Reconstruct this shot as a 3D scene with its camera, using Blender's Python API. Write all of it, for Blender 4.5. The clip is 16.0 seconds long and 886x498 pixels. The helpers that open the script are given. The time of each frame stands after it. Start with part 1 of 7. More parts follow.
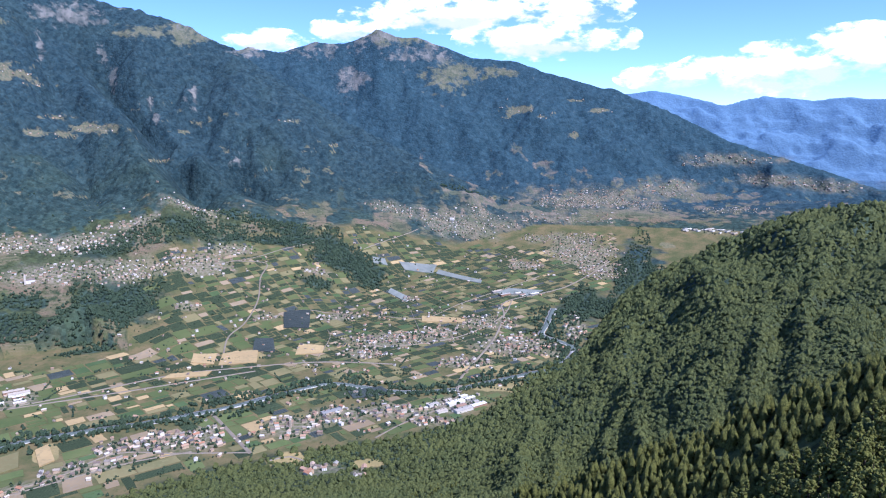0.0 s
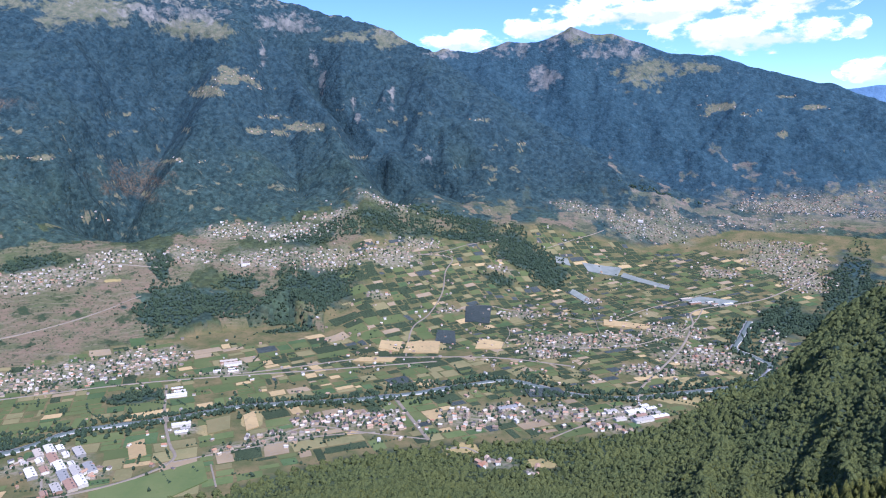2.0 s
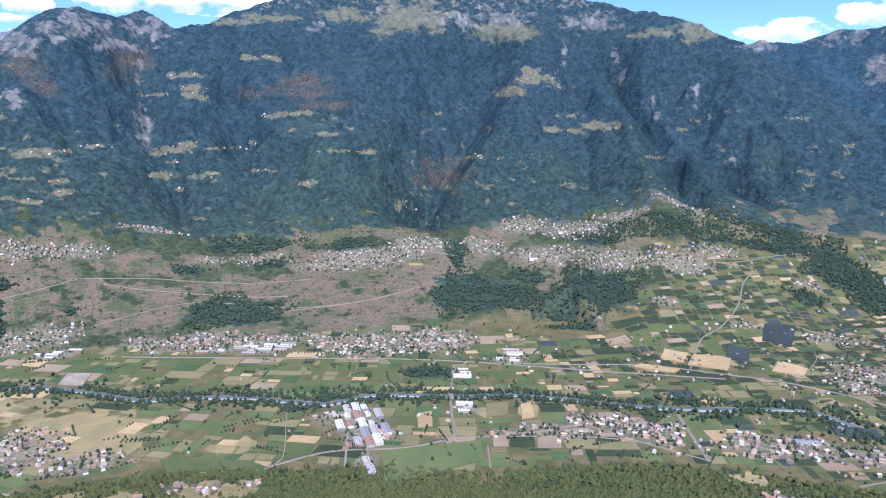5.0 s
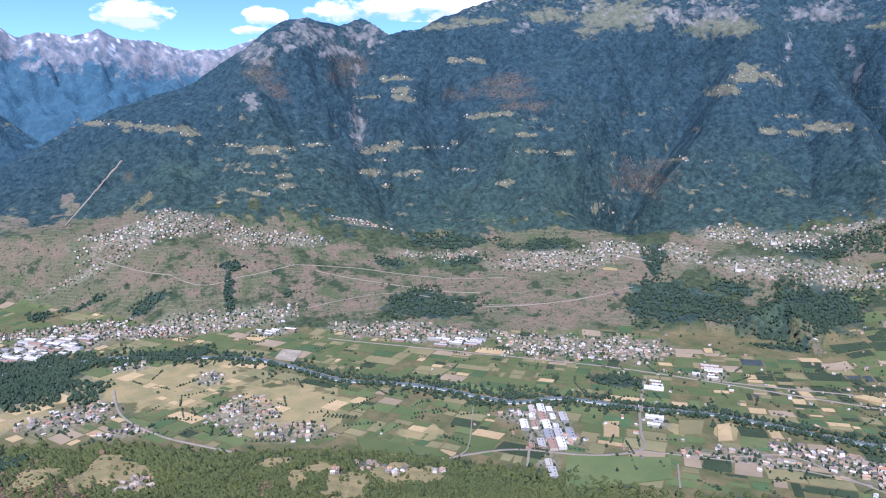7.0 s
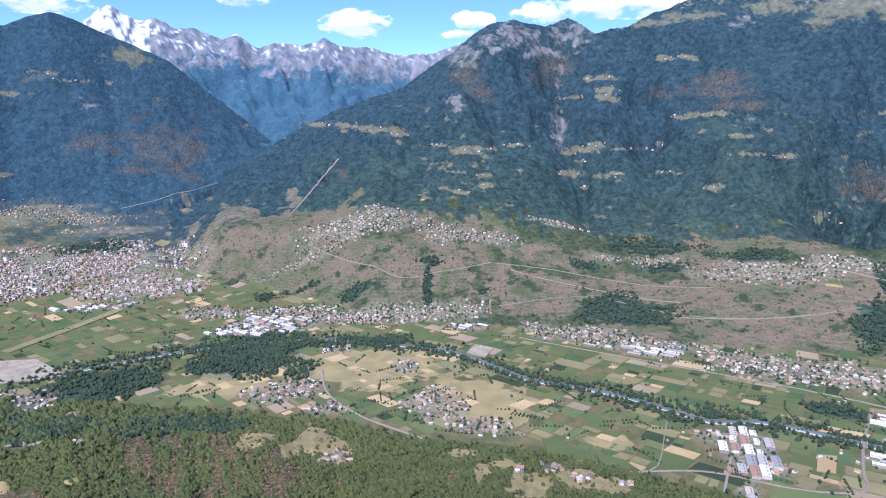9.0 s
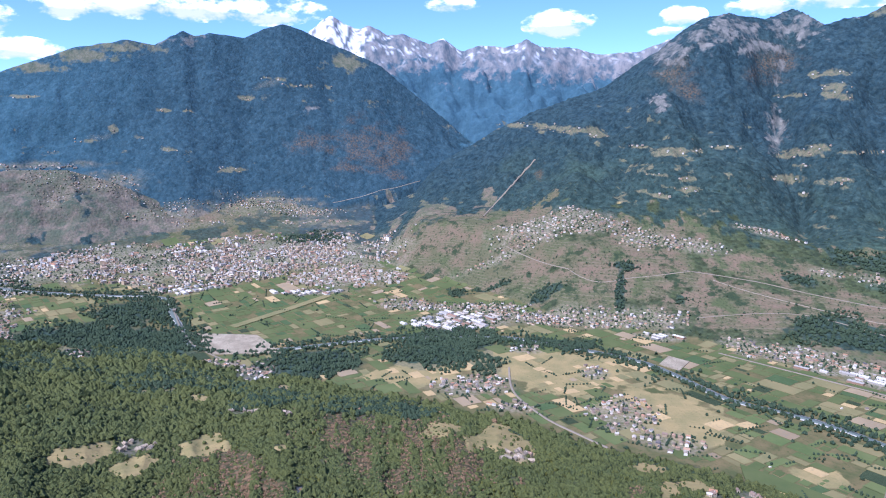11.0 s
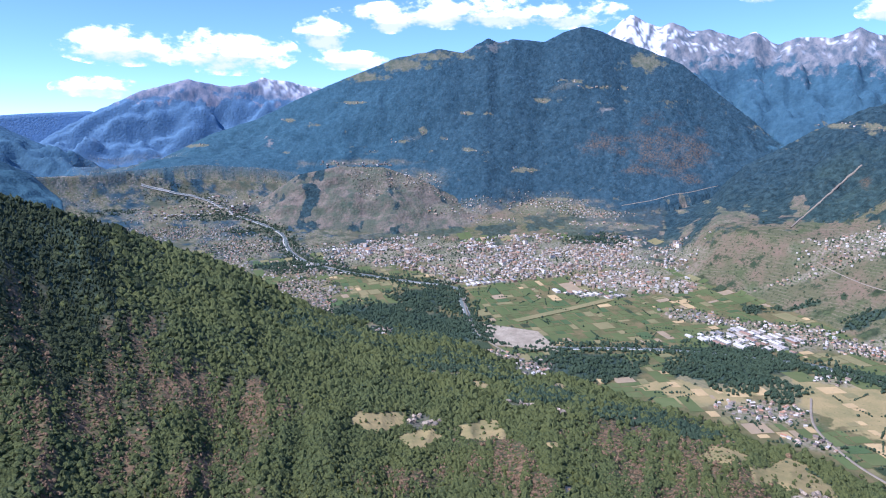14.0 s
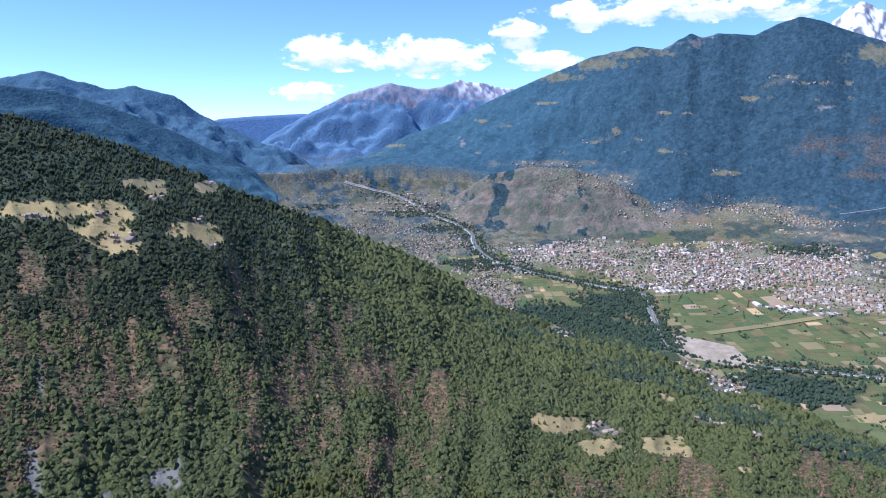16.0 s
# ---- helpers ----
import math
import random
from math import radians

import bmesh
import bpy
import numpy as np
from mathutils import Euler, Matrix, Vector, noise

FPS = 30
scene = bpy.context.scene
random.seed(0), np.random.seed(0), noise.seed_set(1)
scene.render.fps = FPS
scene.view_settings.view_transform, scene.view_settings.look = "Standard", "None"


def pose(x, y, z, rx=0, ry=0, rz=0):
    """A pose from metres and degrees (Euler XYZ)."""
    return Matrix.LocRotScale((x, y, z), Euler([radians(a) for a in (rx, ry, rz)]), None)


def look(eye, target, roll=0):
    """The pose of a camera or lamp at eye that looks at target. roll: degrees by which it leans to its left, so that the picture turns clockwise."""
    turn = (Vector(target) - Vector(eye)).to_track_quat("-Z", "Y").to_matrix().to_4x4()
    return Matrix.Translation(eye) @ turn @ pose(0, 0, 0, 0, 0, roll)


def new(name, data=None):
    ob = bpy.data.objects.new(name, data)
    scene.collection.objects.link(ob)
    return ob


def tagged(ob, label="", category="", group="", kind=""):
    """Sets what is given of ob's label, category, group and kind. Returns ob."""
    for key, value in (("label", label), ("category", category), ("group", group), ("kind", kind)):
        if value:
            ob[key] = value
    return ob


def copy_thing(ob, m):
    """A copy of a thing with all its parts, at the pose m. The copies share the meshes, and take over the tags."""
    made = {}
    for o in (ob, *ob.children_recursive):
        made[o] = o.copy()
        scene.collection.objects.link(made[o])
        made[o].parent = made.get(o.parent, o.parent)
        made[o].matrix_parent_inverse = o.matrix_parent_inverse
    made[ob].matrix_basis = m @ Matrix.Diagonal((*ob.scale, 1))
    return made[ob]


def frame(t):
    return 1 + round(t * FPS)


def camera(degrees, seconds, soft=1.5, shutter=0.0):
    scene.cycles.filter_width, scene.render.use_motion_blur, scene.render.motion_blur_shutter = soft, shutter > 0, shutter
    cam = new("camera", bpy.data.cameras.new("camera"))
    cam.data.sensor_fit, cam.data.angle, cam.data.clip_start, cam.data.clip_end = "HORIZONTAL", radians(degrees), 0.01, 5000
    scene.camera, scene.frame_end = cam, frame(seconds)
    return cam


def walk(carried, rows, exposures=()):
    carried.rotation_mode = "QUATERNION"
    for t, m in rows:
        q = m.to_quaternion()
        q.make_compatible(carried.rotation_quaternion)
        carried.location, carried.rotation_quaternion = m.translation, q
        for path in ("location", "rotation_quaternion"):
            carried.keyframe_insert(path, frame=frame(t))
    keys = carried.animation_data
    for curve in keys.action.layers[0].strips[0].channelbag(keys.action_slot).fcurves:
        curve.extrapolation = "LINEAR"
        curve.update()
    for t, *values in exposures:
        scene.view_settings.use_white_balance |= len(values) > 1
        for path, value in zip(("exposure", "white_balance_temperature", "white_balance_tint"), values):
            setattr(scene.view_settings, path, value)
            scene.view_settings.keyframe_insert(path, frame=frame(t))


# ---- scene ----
EYE = 650.0
cam = camera(64.45, 16.0, soft=1.1)
# seconds, yaw, pitch, roll: a slow pan from one standpoint in the air
ROWS = [
    (0.0, 0.00, -10.01, 0.20),
    (0.5, 3.83, -10.03, 0.21),
    (1.0, 7.37, -10.04, 0.24),
    (1.5, 11.21, -10.05, 0.28),
    (2.0, 15.06, -10.05, 0.27),
    (2.5, 18.93, -10.05, 0.22),
    (3.0, 22.81, -10.04, 0.22),
    (3.5, 26.71, -10.06, 0.21),
    (4.0, 30.63, -10.06, 0.19),
    (6.5, 50.42, -10.02, 0.12),
    (7.0, 54.42, -9.98, 0.07),
    (7.5, 58.43, -9.97, 0.11),
    (8.0, 62.43, -9.95, 0.07),
    (8.5, 66.46, -9.91, 0.05),
    (9.0, 70.46, -9.90, 0.11),
    (11.5, 90.17, -9.76, 0.12),
    (12.0, 94.06, -9.71, 0.16),
    (12.5, 97.94, -9.69, 0.16),
    (13.0, 101.78, -9.67, 0.21),
    (13.5, 105.63, -9.65, 0.23),
    (14.0, 109.48, -9.62, 0.24),
    (14.5, 113.32, -9.56, 0.28),
    (15.0, 117.13, -9.55, 0.34),
    (15.5, 120.94, -9.53, 0.36),
    (16.0, 124.74, -9.50, 0.33)
]
walk(cam, [(t, pose(0, 0, EYE, 90 + pitch, roll, yaw)) for t, yaw, pitch, roll in ROWS],
     exposures=[(0.0, 0.62, 5240, 25), (16.0, 0.62, 5240, 25)])

# ---- light ----
SUN_AZ, SUN_EL = 227.0, 53.0   # degrees; azimuth turns left from the first view
world = bpy.data.worlds.new("sky")
scene.world = world
world.use_nodes = True


# clouds: azimuth, elevation, half-width, half-height in degrees
CLOUDS = [(-1.5, 8.6, 6.9, 1.2), (-7.7, 6.6, 5.1, 1.3), (-9.8, 8.6, 3.7, 1.2), (13.7, 6.4, 2.8, 0.7), (7.3, 7.4, 2.3, 0.8), (-14.6, 6.4, 0.6, 0.6),
    (-17.6, 3.5, 3.2, 0.8), (-25.7, 3.9, 6.0, 1.5), (-29.8, 4.7, 3.2, 1.6), (77.2, 7.8, 2.2, 0.8), (68.1, 8.1, 1.3, 0.6), (68.5, 7.1, 1.8, 0.3), (60.8,
    8.7, 3.7, 0.7), (55.1, 9.0, 4.6, 0.8), (106.7, 8.9, 8.8, 0.9), (118.4, 7.3, 1.6, 0.9), (100.0, 8.4, 2.8, 0.6), (77.1, 7.9, 2.1, 0.8), (85.5, 9.4, 1.6,
    0.5), (133.4, 6.1, 3.5, 1.1), (125.9, 5.9, 3.9, 1.3), (135.0, 3.1, 2.4, 0.6), (118.8, 7.4, 1.7, 1.0), (117.0, 5.4, 2.5, 0.6), (113.6, 8.2, 1.3, 0.6)]


def build_sky():
    nt = world.node_tree
    nt.nodes.clear()

    def node(kind, **values):
        n = nt.nodes.new(kind)
        for key, v in values.items():
            n.inputs[key].default_value = v
        return n

    def calc(op, a, b=0.0):
        n = nt.nodes.new("ShaderNodeMath")
        n.operation = op
        for slot, v in enumerate((a, b)):
            if hasattr(v, "is_linked"):
                nt.links.new(v, n.inputs[slot])
            else:
                n.inputs[slot].default_value = v
        return n.outputs[0]

    out = nt.nodes.new("ShaderNodeOutputWorld")
    bg = nt.nodes.new("ShaderNodeBackground")
    sky = nt.nodes.new("ShaderNodeTexSky")
    sky.sky_type = "NISHITA"
    sky.sun_disc = False
    sky.sun_elevation = radians(SUN_EL)
    sky.sun_rotation = radians(-SUN_AZ)
    sky.altitude = 4000
    sky.air_density, sky.dust_density, sky.ozone_density = 1.0, 0.0, 6.0
    bg.inputs["Strength"].default_value = 0.15
    way = nt.nodes.new("ShaderNodeTexCoord").outputs["Generated"]
    puff = node("ShaderNodeTexNoise", Scale=26.0, Detail=9.0, Roughness=0.6)
    flat = nt.nodes.new("ShaderNodeMapping")
    flat.inputs["Scale"].default_value = (1.0, 1.0, 2.0)
    nt.links.new(way, flat.inputs[0])
    nt.links.new(flat.outputs[0], puff.inputs["Vector"])
    total, under = None, None
    for az, el, w, h in CLOUDS:
        a, e = radians(az), radians(el)
        toward = Vector((-math.sin(a) * math.cos(e), math.cos(a) * math.cos(e), math.sin(e)))
        side = Vector((math.cos(a), math.sin(a), 0))
        up = side.cross(toward)
        dots = []
        for axis, size in ((side, w), (up, h)):
            n = nt.nodes.new("ShaderNodeVectorMath")
            n.operation = "DOT_PRODUCT"
            nt.links.new(way, n.inputs[0])
            n.inputs[1].default_value = axis / math.tan(radians(size))
            dots.append(n.outputs["Value"])
        front = nt.nodes.new("ShaderNodeVectorMath")
        front.operation = "DOT_PRODUCT"
        nt.links.new(way, front.inputs[0])
        front.inputs[1].default_value = toward
        q = calc("ADD", calc("POWER", dots[0], 2.0), calc("POWER", dots[1], 2.0))
        blob = calc("MULTIPLY", calc("MAXIMUM", calc("SUBTRACT", 1.9, q), 0.0), calc("GREATER_THAN", front.outputs["Value"], 0.5))
        total = blob if total is None else calc("MAXIMUM", total, blob)
        low = calc("MULTIPLY", blob, dots[1])
        under = low if under is None else calc("ADD", under, low)
    edge = calc("MULTIPLY", calc("SUBTRACT", puff.outputs["Fac"], 0.5), 8.0)
    dense = nt.nodes.new("ShaderNodeMapRange")
    dense.interpolation_type = "SMOOTHSTEP"
    dense.inputs["From Min"].default_value, dense.inputs["From Max"].default_value = 0.15, 1.75
    nt.links.new(calc("MULTIPLY", calc("ADD", total, edge), calc("GREATER_THAN", total, 0.01)), dense.inputs["Value"])
    shade = nt.nodes.new("ShaderNodeMapRange")
    shade.inputs["From Min"].default_value, shade.inputs["From Max"].default_value = -0.7, 0.25
    nt.links.new(calc("ADD", under, calc("MULTIPLY", edge, 0.25)), shade.inputs["Value"])
    body = nt.nodes.new("ShaderNodeMix")
    body.data_type = "RGBA"
    body.inputs[6].default_value = (4.0, 4.3, 4.9, 1)
    body.inputs[7].default_value = (8.6, 8.4, 8.1, 1)
    nt.links.new(shade.outputs[0], body.inputs[0])
    mix = nt.nodes.new("ShaderNodeMix")
    mix.data_type = "RGBA"
    nt.links.new(dense.outputs[0], mix.inputs[0])
    nt.links.new(sky.outputs[0], mix.inputs[6])
    nt.links.new(body.outputs[2], mix.inputs[7])
    nt.links.new(mix.outputs[2], bg.inputs[0])
    nt.links.new(bg.outputs[0], out.inputs[0])


build_sky()
sun_data = bpy.data.lights.new("sun", "SUN")
sun_data.energy, sun_data.angle, sun_data.color = 3.9, radians(0.53), (1.0, 0.95, 0.87)
sun = new("sun", sun_data)
_a, _e = radians(SUN_AZ), radians(SUN_EL)
sun.matrix_world = look((-math.sin(_a) * math.cos(_e) * 900, math.cos(_a) * math.cos(_e) * 900, 900 * math.sin(_e) + 900), (0, 0, 900))

# ---- the lie of the land ----
# curves of (azimuth, elevation seen from the standpoint, distance); each massif rises over its curves from foot to crest
MAIN_FOOT = [(-10.6, -13.4, 2606), (-1.7, -11.8, 2841), (7.7, -13.6, 2582), (12.4, -17.0, 2127), (22.1, -17.9, 2016), (28.0, -15.5, 2311), (35.3,
    -15.9, 2260), (44.2, -16.6, 2178), (53.6, -17.3, 2088), (63.1, -16.4, 2195), (76.4, -15.3, 2346), (80.0, -14.1, 2509), (89.4, -11.6, 2879), (96.9,
    -9.2, 3241), (100.5, -7.8, 3457)]
MAIN_SHELF = [(-10.5, -12.5, 3150), (-1.7, -10.0, 3150), (7.6, -8.1, 3050), (21.6, -9.4, 2750), (24.0, -10.2, 2700), (31.5, -10.8, 2650), (39.9,
    -10.9, 2600), (53.7, -11.8, 2600), (63.0, -11.2, 2600), (76.0, -9.3, 2650), (80.2, -8.2, 2850), (89.4, -7.2, 3150), (94.1, -6.9, 3500)]
MAIN_FOREST = [(-10.5, -11.6, 3200), (-1.7, -6.7, 3400), (7.6, -6.5, 3300), (21.3, -5.5, 3000), (24.3, -7.0, 2950), (31.7, -8.1, 2900), (40.0, -7.6,
    2900), (53.7, -9.7, 2800), (62.9, -8.0, 2850), (75.8, -6.5, 2900), (80.3, -6.6, 3100), (86.7, -6.0, 3350), (91.3, -5.6, 3700)]
MAIN_CREST = [(-8.1, -6.9, 3500), (-0.7, -4.0, 3600), (3.9, -1.6, 3700), (8.3, 0.7, 3850), (12.6, 3.5, 3950), (15.9, 5.6, 4050), (19.0, 7.1, 4150),
    (22.8, 8.3, 4200), (25.6, 8.8, 4250), (30.0, 9.9, 4250), (38.7, 10.6, 4250), (46.3, 9.9, 4200), (50.7, 9.5, 4200), (55.5, 7.9, 4150), (58.6, 7.1,
    4100), (60.8, 8.2, 4250), (62.5, 7.6, 4150), (64.9, 8.0, 4050), (66.8, 7.6, 4000), (69.8, 5.3, 3950), (73.6, 3.0, 3900), (79.2, 1.2, 3800), (82.2,
    -0.2, 3750), (84.4, -1.6, 3700), (86.3, -2.6, 3700), (88.5, -4.9, 3750), (92.2, -5.6, 3750)]
EAST_FOOT = [(-32.3, -7.6, 3500), (-28.1, -7.9, 3437), (-20.8, -8.2, 3396), (-14.4, -8.7, 3315), (-5.4, -9.0, 3274), (1.1, -9.0, 3500), (12.9, -4.8,
    3900), (17.0, -1.3, 4100)]
EAST_HILL = [(-32.1, -5.4, 3750), (-27.9, -5.7, 3850), (-20.6, -6.0, 3900), (-14.3, -5.6, 3850), (-5.3, -5.6, 3800), (1.1, -5.6, 3850), (12.8, -1.3,
    4100), (16.9, 1.7, 4200)]
EAST_CREST = [(-32.0, -4.6, 4150), (-29.2, -3.6, 4200), (-26.2, -2.6, 4250), (-22.3, -1.4, 4300), (-18.2, 0.6, 4350), (-13.9, 2.5, 4400), (-9.6, 3.6,
    4420), (-5.3, 5.0, 4450), (-2.4, 5.2, 4450), (-0.2, 6.0, 4450), (2.0, 6.8, 4450), (3.1, 6.7, 4450), (5.1, 7.4, 4450), (6.9, 6.5, 4480), (8.6, 6.2,
    4500), (9.9, 6.4, 4500), (12.5, 5.6, 4500), (15.0, 5.9, 4550), (16.7, 5.2, 4550)]
FAR_EAST_CREST = [(-31.4, 1.6, 4750), (-29.4, 1.8, 4750), (-27.3, 1.6, 4750), (-24.0, 2.0, 4750), (-21.3, 1.4, 4700), (-18.9, 2.0, 4780), (-16.4, 2.5,
    4780), (-13.5, 2.3, 4780), (-9.6, 1.0, 4780)]
NORTH_CREST = [(66.5, 6.7, 4720), (69.0, 6.5, 4720), (71.1, 5.6, 4720), (73.9, 5.5, 4720), (76.4, 6.1, 4720), (78.5, 6.1, 4660), (79.7, 6.7, 4660),
    (81.3, 6.2, 4680), (83.3, 6.4, 4680), (84.8, 5.8, 4700), (86.2, 6.9, 4690), (87.3, 6.4, 4690), (89.5, 7.2, 4690), (90.6, 7.1, 4690), (91.9, 7.8,
    4690), (93.0, 7.5, 4700), (93.9, 7.9, 4700), (94.8, 8.5, 4700), (95.7, 8.1, 4700), (97.0, 7.0, 4700), (100.1, 4.6, 4700)]
NORTH_FOOT = [(66.0, -0.9, 4300), (82.6, -3.2, 4050), (88.1, -4.3, 4000), (93.1, -5.1, 3850), (100.3, -1.0, 4350)]
WEST_CREST = [(79.9, -5.0, 4050), (82.2, -2.8, 4150), (85.9, 0.5, 4280), (89.5, 3.4, 4350), (91.3, 4.9, 4380), (94.7, 6.3, 4400), (97.2, 7.4, 4400),
    (98.7, 7.8, 4400), (100.1, 7.4, 4400), (101.5, 6.7, 4400), (102.8, 6.9, 4400), (104.0, 7.0, 4400), (105.1, 6.7, 4420), (105.9, 7.1, 4420), (107.9,
    6.0, 4400), (109.8, 6.3, 4400), (113.1, 5.6, 4420), (117.0, 4.1, 4420), (120.5, 2.6, 4420), (124.1, 0.9, 4430), (127.7, -0.3, 4450), (131.3, -2.1,
    4480), (134.9, -3.0, 4500)]
WEST_FOOT = [(87.2, -4.4, 3850), (91.3, -5.6, 3700), (95.9, -6.5, 3633), (98.3, -6.1, 3683), (102.1, -5.6, 3730), (106.1, -6.9, 3578), (112.2, -5.6,
    3737), (119.4, -4.3, 3839), (124.0, -3.0, 3891), (128.6, -2.6, 3897), (134.9, -3.0, 3891)]
HILL_FOOT = [(102.8, -7.0, 3569), (106.4, -7.7, 3465), (113.4, -8.4, 3360), (119.8, -7.9, 3440), (123.3, -7.3, 3517), (125.0, -6.4, 3641)]
HILL_CREST = [(102.3, -7.1, 3700), (104.1, -7.0, 3700), (107.4, -5.9, 3700), (111.1, -4.0, 3700), (114.3, -2.9, 3700), (117.9, -2.8, 3700), (121.0,
    -3.4, 3700), (123.7, -5.1, 3700), (125.9, -5.9, 3700)]
FAR_WEST_CREST = [(115.2, 3.2, 4720), (118.7, 3.3, 4720), (121.0, 3.6, 4720), (123.4, 4.1, 4720), (125.2, 3.4, 4700), (126.8, 3.4, 4700), (129.0, 3.9,
    4700), (132.2, 2.9, 4700), (134.8, 1.8, 4680), (138.4, -0.3, 4650), (140.1, -1.3, 4650)]
SOUTH_WEST_CREST = [(135.4, -2.9, 4450), (137.5, -1.7, 4500), (140.1, -0.2, 4550), (141.7, 0.5, 4580), (143.7, 1.6, 4600), (145.2, 2.7, 4600), (147.9,
    3.4, 4600), (149.8, 3.2, 4600), (151.6, 3.7, 4600), (154.0, 4.3, 4600), (156.3, 3.8, 4600)]
SOUTH_WEST_NEAR = [(135.9, -7.5, 3000), (137.7, -5.3, 3300), (138.5, -4.4, 3500), (139.7, -3.0, 3550), (141.8, -1.8, 3500), (145.8, 0.3, 3450),
    (149.5, 1.9, 3400), (153.0, 3.0, 3350), (156.4, 3.4, 3300)]
FAR_FAR = [(131.3, 0.5, 4800), (135.7, 1.5, 4800), (139.6, 1.3, 4800), (142.1, 1.1, 4800), (145.8, 0.0, 4800)]
SLOPE_EDGE = [(-32.1, -5.4, 2050), (-26.5, -6.6, 2150), (-22.4, -8.5, 2250), (-18.8, -10.7, 2400), (-14.9, -13.2, 2580), (-12.1, -17.3, 2080), (-3.3,
    -23.3, 1511), (4.1, -25.1, 1385), (13.7, -25.6, 1357), (19.2, -26.0, 1330), (24.9, -26.5, 1301), (34.7, -27.9, 1228), (52.1, -26.9, 1280), (63.4,
    -25.8, 1343), (72.7, -25.2, 1383), (81.0, -23.1, 1525), (84.0, -23.1, 1526), (86.6, -22.2, 1596), (94.2, -21.0, 1689), (96.8, -20.2, 1762), (100.8,
    -19.2, 1863), (103.9, -18.6, 1930), (108.7, -16.9, 2134), (118.1, -15.0, 2387), (121.8, -13.5, 2350), (126.1, -10.6, 2400), (131.0, -8.7, 2300),
    (135.0, -6.9, 2150), (138.5, -5.5, 2050), (141.9, -4.1, 1950), (149.7, -0.6, 1850), (156.5, 1.5, 1800)]
SLOPE_MID = [(-33.1, -16.1, 800), (-23.7, -20.0, 850), (-15.2, -23.6, 950), (-5.8, -27.2, 1050), (4.1, -29.0, 1150), (19.9, -28.2, 1180), (39.7,
    -29.2, 1180), (48.6, -28.6, 1150), (60.5, -27.0, 1180), (69.1, -25.8, 1200), (72.8, -27.0, 1240), (79.1, -24.8, 1150), (79.4, -24.9, 1180), (86.4,
    -24.7, 1100), (97.2, -24.4, 1000), (103.8, -24.8, 1050), (110.5, -23.9, 1150), (120.5, -22.4, 1000), (128.7, -21.2, 1000), (138.0, -16.4, 1050),
    (142.2, -10.0, 1150), (150.2, -9.1, 1150), (157.2, -6.6, 1150)]
SPUR_CREST = [(-33.2, -16.6, 500), (-27.7, -20.0, 510), (-21.8, -23.4, 530), (-15.3, -26.4, 560), (-8.8, -29.1, 600)]

# ravines and ribs of the main mountain: half-width in degrees, height of the rib (below zero: depth), and the line as (azimuth, elevation)
RIBS = [
    (3.2, -150, [(39.2, -7.6), (40.6, -4.5), (39.2, -1.6), (36.1, 3.5), (35.1, 6.4)]),
    (1.8, -110, [(18.2, -5.0), (19.6, -2.7), (21.8, 0.7), (25.3, 5.3), (26.6, 7.0)]),
    (1.6, -80, [(13.6, -5.0), (15.9, -2.7), (18.7, 0.9), (19.5, 4.0)]),
    (2.4, 90, [(37.0, -5.0), (34.8, -2.1), (32.8, 1.4), (31.6, 4.8), (31.0, 7.7)]),
    (2.6, 70, [(44.6, -4.4), (43.8, -0.3), (43.2, 4.2), (41.7, 7.3)]),
    (1.6, -60, [(26.5, -4.9), (27.2, -0.4), (28.4, 3.1), (29.3, 6.9)]),
    (1.5, -60, [(58.5, -8.0), (59.4, -3.5), (61.2, 1.0), (61.4, 5.4)]),
    (2.4, 60, [(47.2, -6.9), (48.8, -1.2), (49.4, 4.4), (50.4, 8.1)]),
    (2.6, 60, [(69.1, -6.2), (70.8, -1.2), (68.9, 3.2), (66.1, 7.1)]),
    (1.5, -50, [(53.4, -7.1), (54.5, -1.2), (55.0, 3.2), (56.0, 6.6)]),
    (1.6, 50, [(22.6, -5.0), (23.6, -1.0), (26.6, 3.5), (28.0, 7.0)]),
    (1.4, 45, [(10.5, -5.0), (14.0, -1.0), (16.6, 3.0)]),
]
# openings in the mountain woods: azimuth, elevation, half-width, half-height, in degrees as seen from the standpoint
PASTURES_A = [(80.57, 0.23, 1.15, 0.28), (78.5, 0.14, 1.61, 0.32), (75.98, -0.21, 1.84, 0.37), (73.83, -0.65, 1.15, 0.18),
    (70.76, -1.51, 1.01, 0.14), (68.52, -1.83, 1.24, 0.32), (66.71, -1.75, 0.69, 0.18), (64.44, -1.49, 1.38, 0.12), (69.69, -3.63, 0.83, 0.09),
    (67.2, -3.92, 0.69, 0.28), (67.21, -4.69, 1.11, 0.23), (69.05, -5.26, 0.83, 0.18), (57.9, 3.64, 1.38, 0.37), (57.67, 2.85, 1.15, 0.32),
    (57.44, 2.11, 0.92, 0.37), (60.36, 2.21, 1.01, 0.14), (59.2, -1.76, 1.29, 0.28), (58.29, -1.4, 0.69, 0.23), (60.42, -2.12, 0.64, 0.18),
    (59.19, -2.76, 0.55, 0.14), (60.32, -3.71, 1.11, 0.28), (57.35, -3.93, 1.01, 0.28), (58.94, -4.85, 0.46, 0.14), (52.87, 5, 1.75, 0.28)]
